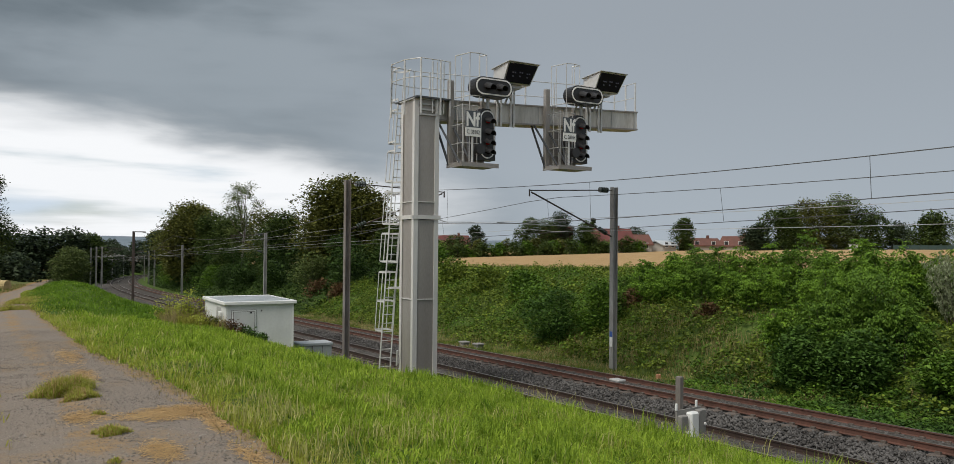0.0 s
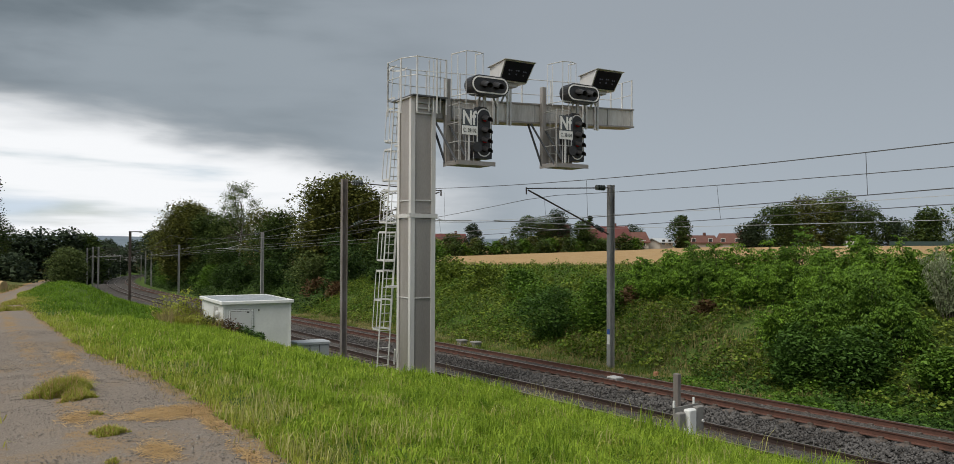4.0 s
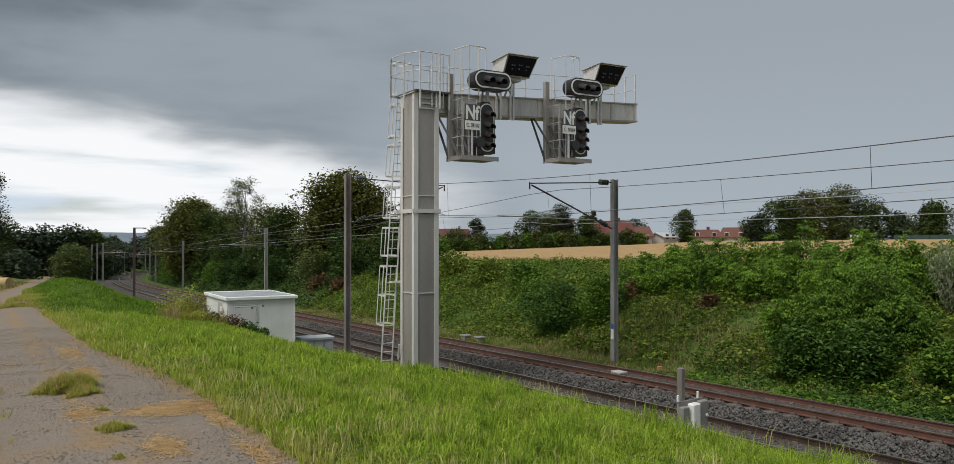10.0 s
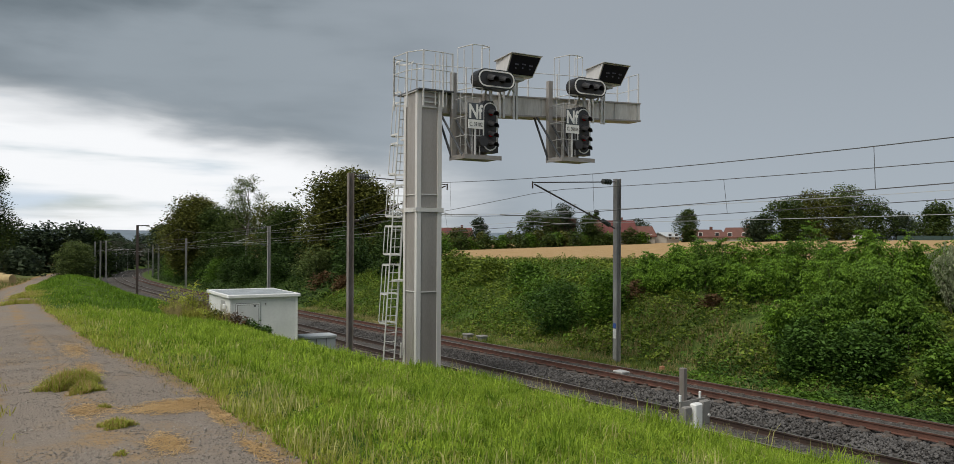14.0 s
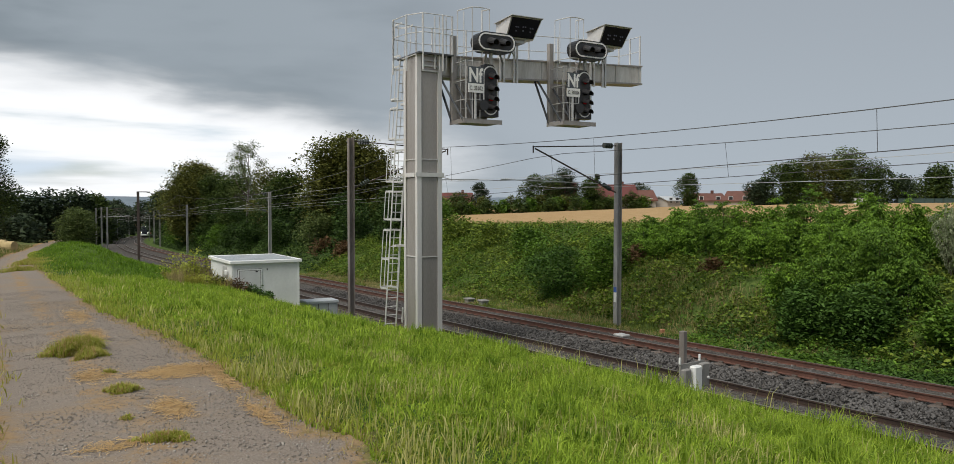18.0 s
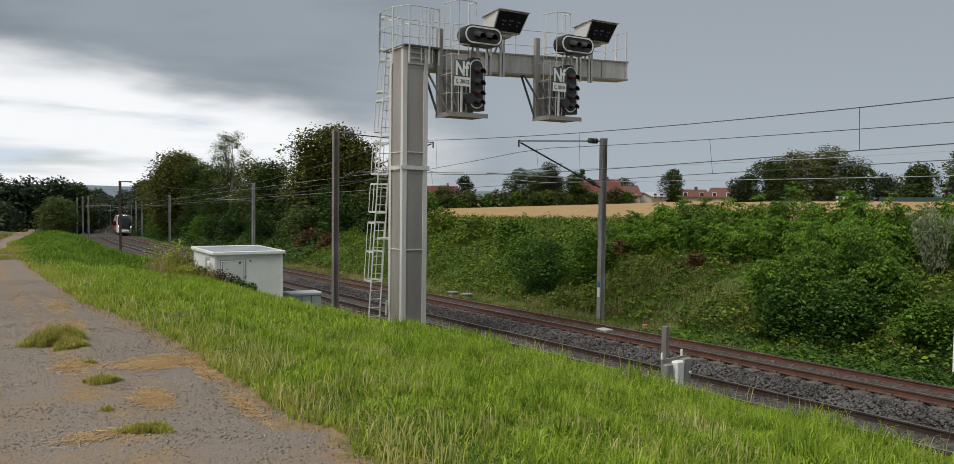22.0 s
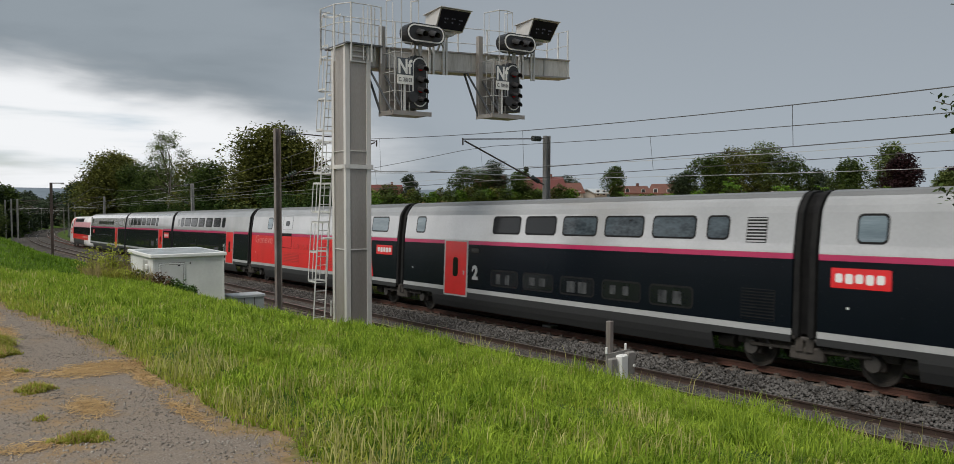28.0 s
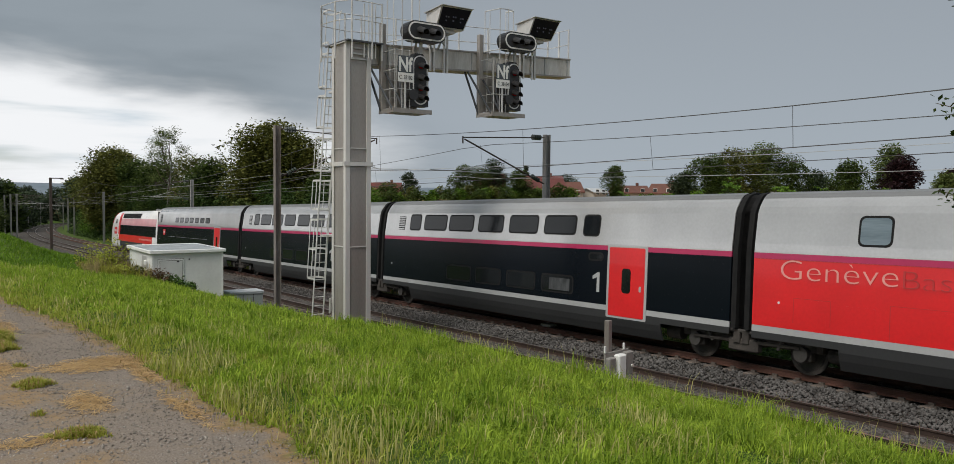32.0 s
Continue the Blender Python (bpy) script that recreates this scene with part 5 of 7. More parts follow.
for x, y, rx_, ry_, n_, hh in ((-5.25, 10.3, .36, .5, 3600, .21), (-4.85, 9.85, .22, .25, 1100, .11), (-3.53, 7.8, .2, .15, 800, .085), (-2.4, 6.02, .26, .12, 700, .075), (-2.99, 6.7, .07, .06, 90, .05), (-4.1, 8.75, .1, .08, 160, .05), (-17.3, 29.8, .5, 1.4, 1500, .2), (-19.6, 34.5, .45, 1.8, 1300, .2), (-21.1, 37.3, .4, 1.6, 1000, .2)):
    rr = np.sqrt(rng.random(n_)) * (.75 + .35 * rng.random(n_))
    a = rng.random(n_) * math.tau
    rr = rr * (.8 + .25 * np.sin(3 * a + x * 9) + .2 * np.sin(5 * a + y * 7))
    p = on_path(x + rx_ * rr * np.cos(a), y + ry_ * rr * np.sin(a))
    tall = hh * (1.15 - .75 * rr ** 2)
    tf = thing("grass_tuft", Matrix.Identity(4), "tuft of coarse grass growing in the gravel path", "grass tuft", "grass tufts in the path")
    cut_ = int(n_ * .45)
    b = blades("green_growth", p[:cut_], tall[:cut_], .005, L_TUFT, rng, "", .9)
    c = blades("dry_growth", p[cut_:], tall[cut_:], .005, L_YELLOW, rng, "", 1.1)
    d = blades("tan_growth", p[::4], tall[::4] * 1.1, .004, L_STRAW, rng, "", 1.0)
    for o_ in (b, c, d):
        for key in ("label", "category"):
            if key in o_:
                del o_[key]
        o_.parent = tf

# straw litter on the path, lying flat
for x, y, rx_, ry_, turn_, n_ in ((-3.32, 8.95, .66, .40, .8, 3000), (-2.75, 7.1, .18, .55, .5, 700), (-2.75, 5.9, .3, .2, .3, 260), (-5.8, 11.9, .2, 1.0, .53, 800), (-7.4, 14.6, .25, 1.8, .53, 1000), (-4.2, 8.6, .25, .5, .5, 450), (-2.75, 8.5, .12, .8, .53, 500), (-1.9, 6.9, .1, .8, .53, 400)):
    a, rr = rng.random(n_) * math.tau, np.sqrt(rng.random(n_)) * (.4 + .8 * rng.random(n_))
    u, v = rx_ * rr * np.cos(a), ry_ * rr * np.sin(a)
    p = on_path(x + u * math.cos(turn_) - v * math.sin(turn_), y + u * math.sin(turn_) + v * math.cos(turn_))
    a = rng.random(n_) * math.tau
    d = np.stack([np.cos(a), np.sin(a), .12 * rng.normal(size=n_)], 1) * (.025 + .035 * rng.random((n_, 1)))
    e = np.stack([-np.sin(a), np.cos(a), .3 * rng.normal(size=n_)], 1) * .0026
    p[:, 2] += .004 + .012 * rng.random(n_)
    tagged(new("straw_litter", mesh("straw_litter", np.stack([p - d - e, p + d - e, p + d + e, p - d + e], 1).reshape(-1, 3), np.arange(4 * n_).reshape(-1, 4), L_STRAW)), "tan straw litter lying on the gravel path", "straw", kind="stuff")

# weeds before the shelter
s, o, p = scatter(3600, 24.5, 27.8, -13.0, -11.2, rng)
k = clumpy(p, .9, 51) > -.12
blades("dry_weed_grass", p[k], .55 * np.clip(.8 + clumpy(p[k], 1.3, 53), .35, 1.5), .009, L_HAY, rng, "tall tan seeding grass beside the shelter", .6)
blades("green_weed_grass", p[~k], .4, .009, L_TUFT, rng, "tall olive grass beside the shelter", .7)
def tall_weeds(s, off, h, r, n, seed):
    rg = np.random.default_rng(seed)
    p = line(s, off)
    t = thing("tall_weed", Matrix.Translation((p.x, p.y, float(ground_z(s, off)) - .05)), "tall yellowing weeds with pale leaves beside the shelter", "weed", "weeds by the shelter")
    pts, dry = [], []
    for i in range(n):
        a, d = rg.random() * math.tau, r * math.sqrt(rg.random())
        hh = h * (.6 + .4 * rg.random()) * (1 - .3 * d / r)
        foot = Vector((d * math.cos(a), d * math.sin(a), -.05))
        top = foot * 1.25 + Vector((0, 0, hh))
        part("stalk", rodm([foot, foot.lerp(top, .5), top], .009, 4, .004), M_BARK, t)
        for k in range(30):
            f = .35 + .65 * rg.random() ** .7
            pts.append(np.array(foot.lerp(top, f)) + rg.normal(size=3) * np.array((.09, .09, .06)))
        for k in range(44):
            dry.append(np.array(foot.lerp(top, .1 + .5 * rg.random())) + rg.normal(size=3) * .07)
    part("leaves", leaf_mesh("leaves", np.array(pts), .055, L_YELLOW, rg, .6, .4), None, t)
    part("dry_leaves", leaf_mesh("dry_leaves", np.array(dry), .05, L_HAY, rg, .8, .35), None, t)


tall_weeds(26.5, -12.0, 1.7, .36, 18, 210)
tall_weeds(26.0, -12.5, 1.2, .4, 14, 211)
tall_weeds(24.9, -12.2, .7, .4, 10, 212)
tall_weeds(27.8, -12.6, 1.5, .36, 10, 213)
for i, (s, off, h, r, mt, lab) in enumerate(((25.0, -11.6, .5, .5, L_OLIVE, "brown green bramble before the shelter"), (24.7, -10.6, .42, .6, L_DARK, "dark bramble before the shelter"), (24.7, -10.1, .36, .5, L_DARK, "dark bramble before the shelter"), (24.8, -11.1, .5, .6, L_DRY, "brown withered bramble before the shelter"))):
    bush(s, off, h, r, mt, lab, 200 + i, 1300, .05, "bramble")

# the wood on the near side, and the tree by the path
for i, (s, off, h, r, mt) in enumerate(((191, -27, 10.5, 6, L_FAR), (193, -20, 11, 6, L_FAR), (197, -13, 12, 5.5, L_FAR), (200, -8.6, 12.5, 4.6, L_TREE), (185, -34, 11, 6.5, L_FAR), (180, -42, 12, 6.5, L_FAR), (176, -50, 12, 7, L_FAR), (206, -30, 13, 7, L_FAR), (172, -60, 13, 7, L_FAR), (215, -11, 12, 5, L_FAR), (230, -10.5, 11, 5, L_FAR), (250, -10.5, 11, 5.5, L_FAR), (275, -10.5, 11, 5.5, L_FAR), (300, -10.5, 11, 6, L_FAR))):
    tree(s, off, h, r, mt, "dark woodland tree beyond the field", 300 + i, 4200, .46, .04, .45, 12)
for i in range(22):
    f = i / 21
    bush(150 + 50 * (i % 3) / 2 + 6 * math.sin(i), -20 - 55 * f, 4.2 + 1.5 * (i % 4) / 3, 4.6, L_FAR, "dark shrubs at the edge of the wood", 600 + i, 1500, .4, "woodland_shrub")
tree(152, -11.5, 7.0, 3.6, L_DULL, "rounded dull green tree by the mast group", 330, 3600, .24, .02)
tree(107, -20, 15.0, 4.0, L_TREE, "dark leafy tree at the field edge", 331, 8500, .22, .2, .36, 22, .3, xy=(-61.5, 100))
for i, (s, off, h) in enumerate(((230, 8, 12), (250, 8, 13), (275, 7.5, 13), (300, 8, 14), (330, 8, 14), (360, 8, 15), (395, 9, 16), (430, 6, 18), (455, -4, 18), (450, -14, 18), (440, -24, 18), (470, 4, 20), (340, -12, 12), (380, -13, 13), (410, -18, 15))):
    tree(s, off, h, 6.0, L_FAR, "dark woodland tree along the distant line", 350 + i, 3000, .62, .03, .45, 10)

# beyond the stubble field: gardens and groves
for i, (x, y, h, r, mt, lab, n_) in enumerate(((.9, 190, 8.2, 2.3, L_FAR, "dark conifer in a village garden", 1800), (14.0, 200, 10.2, 4.0, L_TREE, "round garden tree by the houses", 2400), (19, 203, 9.4, 3.6, L_TREE, "round garden tree by the houses", 2200), (23.5, 208, 12.0, 3.6, L_FAR, "tall dark garden tree by the houses", 2400), (31.2, 205, 10.2, 1.1, L_FAR, "narrow poplar by the houses", 1100),
                                              (50.5, 190, 8.6, 3.0, L_TREE, "round garden tree by the houses", 2200), (26.3, 183, 8.0, 3.0, L_TREE, "round garden tree by the houses", 2000), (-4, 186, 5.5, 3.0, L_TREE, "garden tree by the houses", 1600), (44, 215, 7, 4, L_FAR, "dark garden tree by the houses", 1500),
                                              (54, 150, 5.4, 3.4, L_FAR, "dark tree of the grove by the field", 2200), (58.5, 150, 8.6, 4.6, L_TREE, "broad tree of the grove by the field", 3400), (64.5, 150, 10.2, 5.0, L_OLIVE, "broad willow of the grove by the field", 3600), (70.5, 150, 11.2, 4.8, L_DULL, "broad pale tree of the grove by the field", 3600), (75, 149, 8.6, 3.8, L_TREE, "broad tree of the grove by the field", 2600), (80, 148, 5.8, 3.6, L_FAR, "dark tree of the grove by the field", 2000),
                                              (75, 128, 6.6, 3.6, L_TREE, "dark cedar behind the garden fence", 2600), (80.5, 122, 7.6, 3.2, L_WINE, "wine red plum tree behind the fence", 2600), (82, 128, 10.0, 3.4, L_DULL, "tall pale tree behind the fence", 2600), (87, 118, 5.6, 2.6, L_WINE, "wine red plum tree behind the fence", 1800), (84, 116, 4.2, 2.6, L_DULL, "light green garden shrub behind the fence", 1600), (92, 116, 4.0, 3, L_DULL, "light green garden shrub behind the fence", 1600))):
    kx = int(np.argmin((XS - x) ** 2 + (YS - y) ** 2))
    off_ = (x - XS[kx]) * math.cos(THETA[kx]) - (y - YS[kx]) * math.sin(THETA[kx])
    tree(SS[kx], off_, h, r, mt, lab, 400 + i, n_, .31, .03, .42, 12, .55, xy=(x, y))


def on_land(x, y):
    kx = int(np.argmin((XS - x) ** 2 + (YS - y) ** 2))
    return float(ground_z(SS[kx], (x - XS[kx]) * math.cos(THETA[kx]) - (y - YS[kx]) * math.sin(THETA[kx])))


for i in range(24):
    f = i / 23
    x, y = -10 + 50 * f, 174 + 8 * f + 2 * (i % 3)
    sd_ = 500 + i
    rg = np.random.default_rng(sd_)
    hb = thing("garden_hedge", Matrix.Translation((x, y, on_land(x, y) - .1)), "shaggy green garden hedge at the field edge", "hedge", "garden hedges")
    part("foliage", leaf_mesh("foliage", blobs(rg, 1100, crown_shape(rg, 2.6 + 1.4 * rg.random(), 2.4, .05, 8, .5), .6), .26, (L_TREE, L_BUSH, L_OLIVE)[i % 3], rg), None, hb)
    part("stem", rodm([(0, 0, -.2), (.1, 0, 1.6)], .06), M_BARK, hb)

# the twigs that lean in beside the path
rng2 = np.random.default_rng(77)
tw = thing("young_poplar", Matrix.Translation((6.5, 7.8, on_land(6.5, 7.8) - .05)), "thin young poplar with loose dark leaves", "tree")
part("trunk", rodm([(0, 0, -.3), (.05, 0, 2), (.1, .05, 4.2), (.1, .1, 6.3)], .06, 7, .015), M_BARK, tw)
tp = []
for i in range(80):
    z = 2.0 + 4.1 * rng2.random()
    a = rng2.random() * math.tau
    ln_ = .4 + .5 * rng2.random()
    e = Vector((math.cos(a) * ln_, math.sin(a) * ln_, z + .35 + .3 * rng2.random()))
    part("twig", rodm([(.05, .02, z), Vector((.05, .02, z)).lerp(e, .5) + Vector((0, 0, .06)), e], .012, 4, .004), M_BARK, tw)
    for j in range(60):
        u = .25 + .75 * rng2.random()
        tp.append(np.array(Vector((.05, .02, z)).lerp(e, u)) + rng2.normal(size=3) * .07)
part("crown", leaf_mesh("crown", np.array(tp), .036, L_TREE, rng2, .6, .7), None, tw)


# ---------------------------------------------------------------- village
M_TILE = material("red_roof_tile", (.135, .036, .032), (.095, .03, .026), .8, .8, 0, .2, fine_scale=9)
M_TILE2 = material("brown_roof_tile", (.145, .06, .044), (.10, .044, .033), .8, .8, 0, .2, fine_scale=9)
M_RENDER = material("pale_house_render", (.42, .39, .35), (.33, .31, .28), .6, .85, 0, .1)


def house(x, y, w, d, h, rise, turn, roof, label, chimney=True):
    t = thing("house", pose(x, y, on_land(x, y), 0, 0, turn), label, "house", "houses of the village")
    part("wall", boxm(-w / 2, w / 2, -d / 2, -d / 2 + .3, -.5, h), M_RENDER, t)
    part("wall", boxm(-w / 2, w / 2, d / 2 - .3, d / 2, -.5, h), M_RENDER, t)
    for sx_ in (-1, 1):
        a, b = sorted((sx_ * w / 2, sx_ * (w / 2 - .3)))
        part("wall", loft([[(a, -d / 2 + .3, -.5), (a, d / 2 - .3, -.5), (a, d / 2 - .3, h), (a, 0, h + rise - .3), (a, -d / 2 + .3, h)], [(b, -d / 2 + .3, -.5), (b, d / 2 - .3, -.5), (b, d / 2 - .3, h), (b, 0, h + rise - .3), (b, -d / 2 + .3, h)]]), M_RENDER, t, "gable wall")
    for sy_ in (-1, 1):
        rows = [[(xx, sy_ * (d / 2 + .4), h - .15), (xx, 0, h + rise), (xx, 0, h + rise - .22), (xx, sy_ * (d / 2 + .4), h - .37)] for xx in (-w / 2 - .4, w / 2 + .4)]
        bm = loft(rows)
        bmesh.ops.recalc_face_normals(bm, faces=bm.faces)
        part("roof_slope", bm, roof, t, "tiled roof slope")
    n = max(2, int(w / 3.2))
    for i in range(n):
        xx = -w / 2 + w * (i + .5) / n
        wn = part("window", boxm(xx - .55, xx + .55, -d / 2 - .04, -d / 2 - .002, .9, 2.2), M_WHITETRIM, t)
        part("pane", boxm(xx - .47, xx + .47, -d / 2 - .05, -d / 2 - .04, .98, 2.12), M_BLACK, wn)
    if chimney:
        part("chimney", boxm(w * .2, w * .2 + .6, -.3, .3, h + rise - .8, h + rise + .7), M_TILE2, t)


house(32.2, 188, 10.0, 8, 2.2, 3.6, 4, M_TILE, "long low house with a bright red tiled roof")
house(39.0, 188, 5, 7, 2.0, 2.2, 4, M_TILE2, "annex with a dull red tiled roof", False)
house(45.5, 190, 4, 5, 1.7, .9, 30, M_ROOFSHEET, "small white outbuilding with a pale roof", False)
house(22.5, 212, 7.5, 8, 4.2, 3.0, -10, M_TILE, "house with a steep red tiled roof among trees")
house(58, 202, 8.5, 8, 1.3, 1.7, 3, M_TILE2, "low house with a brown tiled roof")
house(67, 200, 7, 7, 1.2, 2.3, -35, M_TILE2, "low house with a steep brown tiled roof")
house(-6, 215, 9, 8, 2.6, 3.2, 10, M_TILE, "low house with a red tiled roof behind hedges")
house(95, 122, 9, 9, 4.2, 3.6, 35, M_TILE, "house with an orange red tiled roof behind the gardens")
fence = thing("garden_fence", pose(66, 124, on_land(70, 122) - .7, 0, 0, -20), "dark green slatted garden fence", "fence")
M_FENCE = material("dark_green_fence", (.03, .06, .055), (.02, .045, .04), 2, .7)
for i in range(24):
    part("fence_panel", boxm(i * 1.25, i * 1.25 + 1.2, -.02, .02, 0, 1.5), M_FENCE, fence)
hut = thing("garden_shed", pose(62, 128, on_land(62, 128), 0, 0, 10), "small white garden shed by the trees", "shed")
part("wall", boxm(-.7, .7, -.5, .5, -.2, .75), M_WHITE, hut)
part("roof", boxm(-.8, .8, -.6, .6, .75, .83), M_STEEL, hut)

M_STRAW = material("baled_straw", (.46, .35, .18), (.33, .25, .12), 3, .95, 0, .5)
for x, y in ((-40.6, 68.6), (-41.9, 69.6), (-43.4, 72)):
    b = thing("straw_bale", pose(x, y, on_land(x, y) + .42, 0, 0, 30 + x), "round golden straw bale on the field", "straw bale", "straw bales")
    part("roll", rodm([(-.5, 0, 0), (-.46, 0, 0), (.46, 0, 0), (.5, 0, 0)], .43, 18), M_STRAW, b)
    part("netting", rodm([(-.35, 0, 0), (.35, 0, 0)], .435, 18), M_STRAW, b)

wp = thing("white_marker_post", beside(7.2, 3.0, -.3), "white painted marker post beside the far rail", "marker post")
part("post", boxm(-.05, .05, -.05, .05, -.4, 1.75, bevel=.01), M_WHITETRIM, wp)
part("base", boxm(-.12, .12, -.12, .12, -.4, .05), M_CONCRETE, wp)

# loose stones of the ballast and the path
OCT = np.array([(1, 0, 0), (0, 1, 0), (-1, 0, 0), (0, -1, 0), (0, 0, 1), (0, 0, -1)], float)
OCF = np.array([(0, 1, 4), (1, 2, 4), (2, 3, 4), (3, 0, 4), (1, 0, 5), (2, 1, 5), (3, 2, 5), (0, 3, 5)])


def stones(name, p, size, mat, rng, label):
    n = len(p)
    v = OCT[None] * (.6 + .8 * rng.random((n, 6, 1)))
    ax_ = rng.normal(size=(n, 3, 3))
    q_, _ = np.linalg.qr(ax_)
    v = np.einsum("nij,nkj->nki", q_, v) * (size * (.5 + .8 * rng.random((n, 1, 1))))
    v = (v + p[:, None]).reshape(-1, 3)
    f = (np.arange(n)[:, None, None] * 6 + OCF[None]).reshape(-1, 3)
    me = mesh(name, v, f, mat)
    return tagged(new(name, me), label, "stones", kind="stuff")


def stone_material(name, dark, light):
    m = leaf_material(name, dark, light, 0.0)
    m.node_tree.nodes["Principled BSDF"].inputs["Roughness"].default_value = .9
    return m


M_STONE = stone_material("ballast_stone", (.026, .024, .023), (.135, .129, .125))
M_COARSE = stone_material("coarse_pebble", (.11, .095, .083), (.34, .31, .275))
M_PEBBLE = stone_material("path_gravel", (.125, .107, .092), (.30, .268, .236))
for c0, c1 in ((-6.6, -4.65), (-4.4, -3.1), (-2.9, -.86), (-.62, .62), (.86, 1.45)):
    s, o, p = scatter(int(6500 * (c1 - c0)), 0, 44, c0, c1, rng, 1.4)
    p[:, 2] += -.04 + .03 * rng.random(len(p)) + np.where((o > -2.9) & (o < -.86), .045 + .05 * np.sin((o + 2.9) / 2 * math.pi), 0)
    stones("ballast_stones", p, .042, M_STONE, rng, "angular grey ballast stones between the rails")
s, o, p = scatter(32000, -2, 20, -18.2, -15.4, rng, 1.4)
p = p[np.abs(lane(s, o) + 16.7) < 1.05 + .15 * rng.random(len(p))]
p[:, 2] += .5 * np.array([bumps(u, v) for u, v, _ in p])
stones("path_stones", p + np.array([0, 0, .002]), .007, M_PEBBLE, rng, "loose pale gravel on the farm path")
s, o, p = scatter(6500, -1, 16, -18.0, -15.5, rng, 1.3)
p = p[(np.abs(lane(s, o) + 16.7) < 1.0) & (clumpy(p, .9, 61) > -.1)]
p[:, 2] += .5 * np.array([bumps(u, v) for u, v, _ in p])
stones("path_pebbles", p + np.array([0, 0, .002]), .0125, M_COARSE, rng, "coarse grey and pale pebbles on the farm path")

# far hills, the distance haze put into their blue
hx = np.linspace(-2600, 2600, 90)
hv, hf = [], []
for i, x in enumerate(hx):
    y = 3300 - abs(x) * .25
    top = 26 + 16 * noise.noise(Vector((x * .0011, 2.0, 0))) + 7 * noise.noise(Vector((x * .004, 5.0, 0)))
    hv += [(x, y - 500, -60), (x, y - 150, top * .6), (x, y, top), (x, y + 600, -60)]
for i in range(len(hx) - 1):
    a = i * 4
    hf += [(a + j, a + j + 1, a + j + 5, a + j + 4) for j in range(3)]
tagged(new("backdrop", mesh("backdrop", hv, hf, material("haze_tinted_hill", (.16, .20, .24), (.12, .155, .19), .004, 1.0), True)), "hazy blue wooded hills on the horizon", "hills", kind="structure")


# ---------------------------------------------------------------- train
def car_paint(name, c1, rough=.32, metal=0.0, coat=.35):
    m = material(name, c1, tuple(v * .82 for v in c1), .7, rough, metal, .015, fine_scale=14)
    m.node_tree.nodes["Principled BSDF"].inputs["Coat Weight"].default_value = coat
    return m


M_SILVER = car_paint("silver_paint", (.56, .565, .575), .2, .42)
M_CHAR = car_paint("charcoal_paint", (.004, .0065, .0105), .24, 0, .02)
M_CHAR.node_tree.nodes["Principled BSDF"].inputs["Specular IOR Level"].default_value = .12
M_MAGENTA = car_paint("magenta_paint", (.46, .018, .10), .4)
M_RED = car_paint("red_paint", (.72, .012, .018), .36)
M_REDTEXT = car_paint("darker_red_lettering", (.50, .03, .03), .45)
M_TEXT = car_paint("pale_pink_lettering", (.80, .34, .30), .45)
M_FADED = car_paint("faded_pink_lettering", (.76, .46, .49), .45)
M_SKIRT = car_paint("grey_skirt_paint", (.026, .027, .029), .55, 0, .05)
M_PALE = car_paint("pale_grey_paint", (.40, .41, .42), .45)
M_ROOF = car_paint("grey_roof_paint", (.17, .175, .18), .5, 0, .1)
M_PINK = car_paint("pale_pink_paint", (.72, .36, .40), .4)
M_CARWHITE = car_paint("white_train_paint", (.80, .80, .80), .3)
M_RUBBER = material("black_rubber", (.010, .010, .011), (.018, .018, .018), 5, .8, spec=.15)
M_GEAR = material("sooty_running_gear", (.040, .036, .033), (.085, .074, .066), 4, .75, .3, .2)
M_DAMPER = material("dusty_grey_damper", (.085, .08, .076), (.05, .046, .043), 5, .6, .3, .1)
M_GLASSD = material("dark_tinted_glass", (.006, .008, .010), (.012, .014, .016), 1, .05, 0, spec=.3)
# pale blue in this pane colour is a painted reflection of the sky
M_SKYGLASS = material("tinted_glass_sky_reflection", (.20, .255, .29), (.12, .16, .19), 1.2, .08, 0, spec=.8, stretch=(1, .3, 3))
# stretched noise paints light streaks of reflected sky onto the dark pane
M_STREAKGLASS = material("tinted_glass_streaked_reflection", (.010, .014, .018), (.085, .11, .13), 1.1, .05, 0, spec=.4, stretch=(1, .7, 1.6))
M_SEAT = material("pale_seat_covers", (.012, .014, .016), (.085, .09, .095), 3, .7, 0, spec=.2, stretch=(1, 2, 1))
M_LAMPON = bpy.data.materials.new("lit_headlamp")
M_LAMPON.use_nodes = True
M_LAMPON.node_tree.nodes["Principled BSDF"].inputs["Emission Color"].default_value = (1, .95, .85, 1)
M_LAMPON.node_tree.nodes["Principled BSDF"].inputs["Emission Strength"].default_value = 5.0

SIDE_H = (.28, .50, .68, 1.05, 2.0, 2.65, 2.82, 3.0, 3.72, 3.88, 4.02, 4.12, 4.20, 4.26, 4.29, 4.30)
SIDE_X = (1.30, 1.385, 1.43, 1.43, 1.43, 1.43, 1.43, 1.415, 1.335, 1.27, 1.18, 1.10, 1.00, .82, .45, .0)


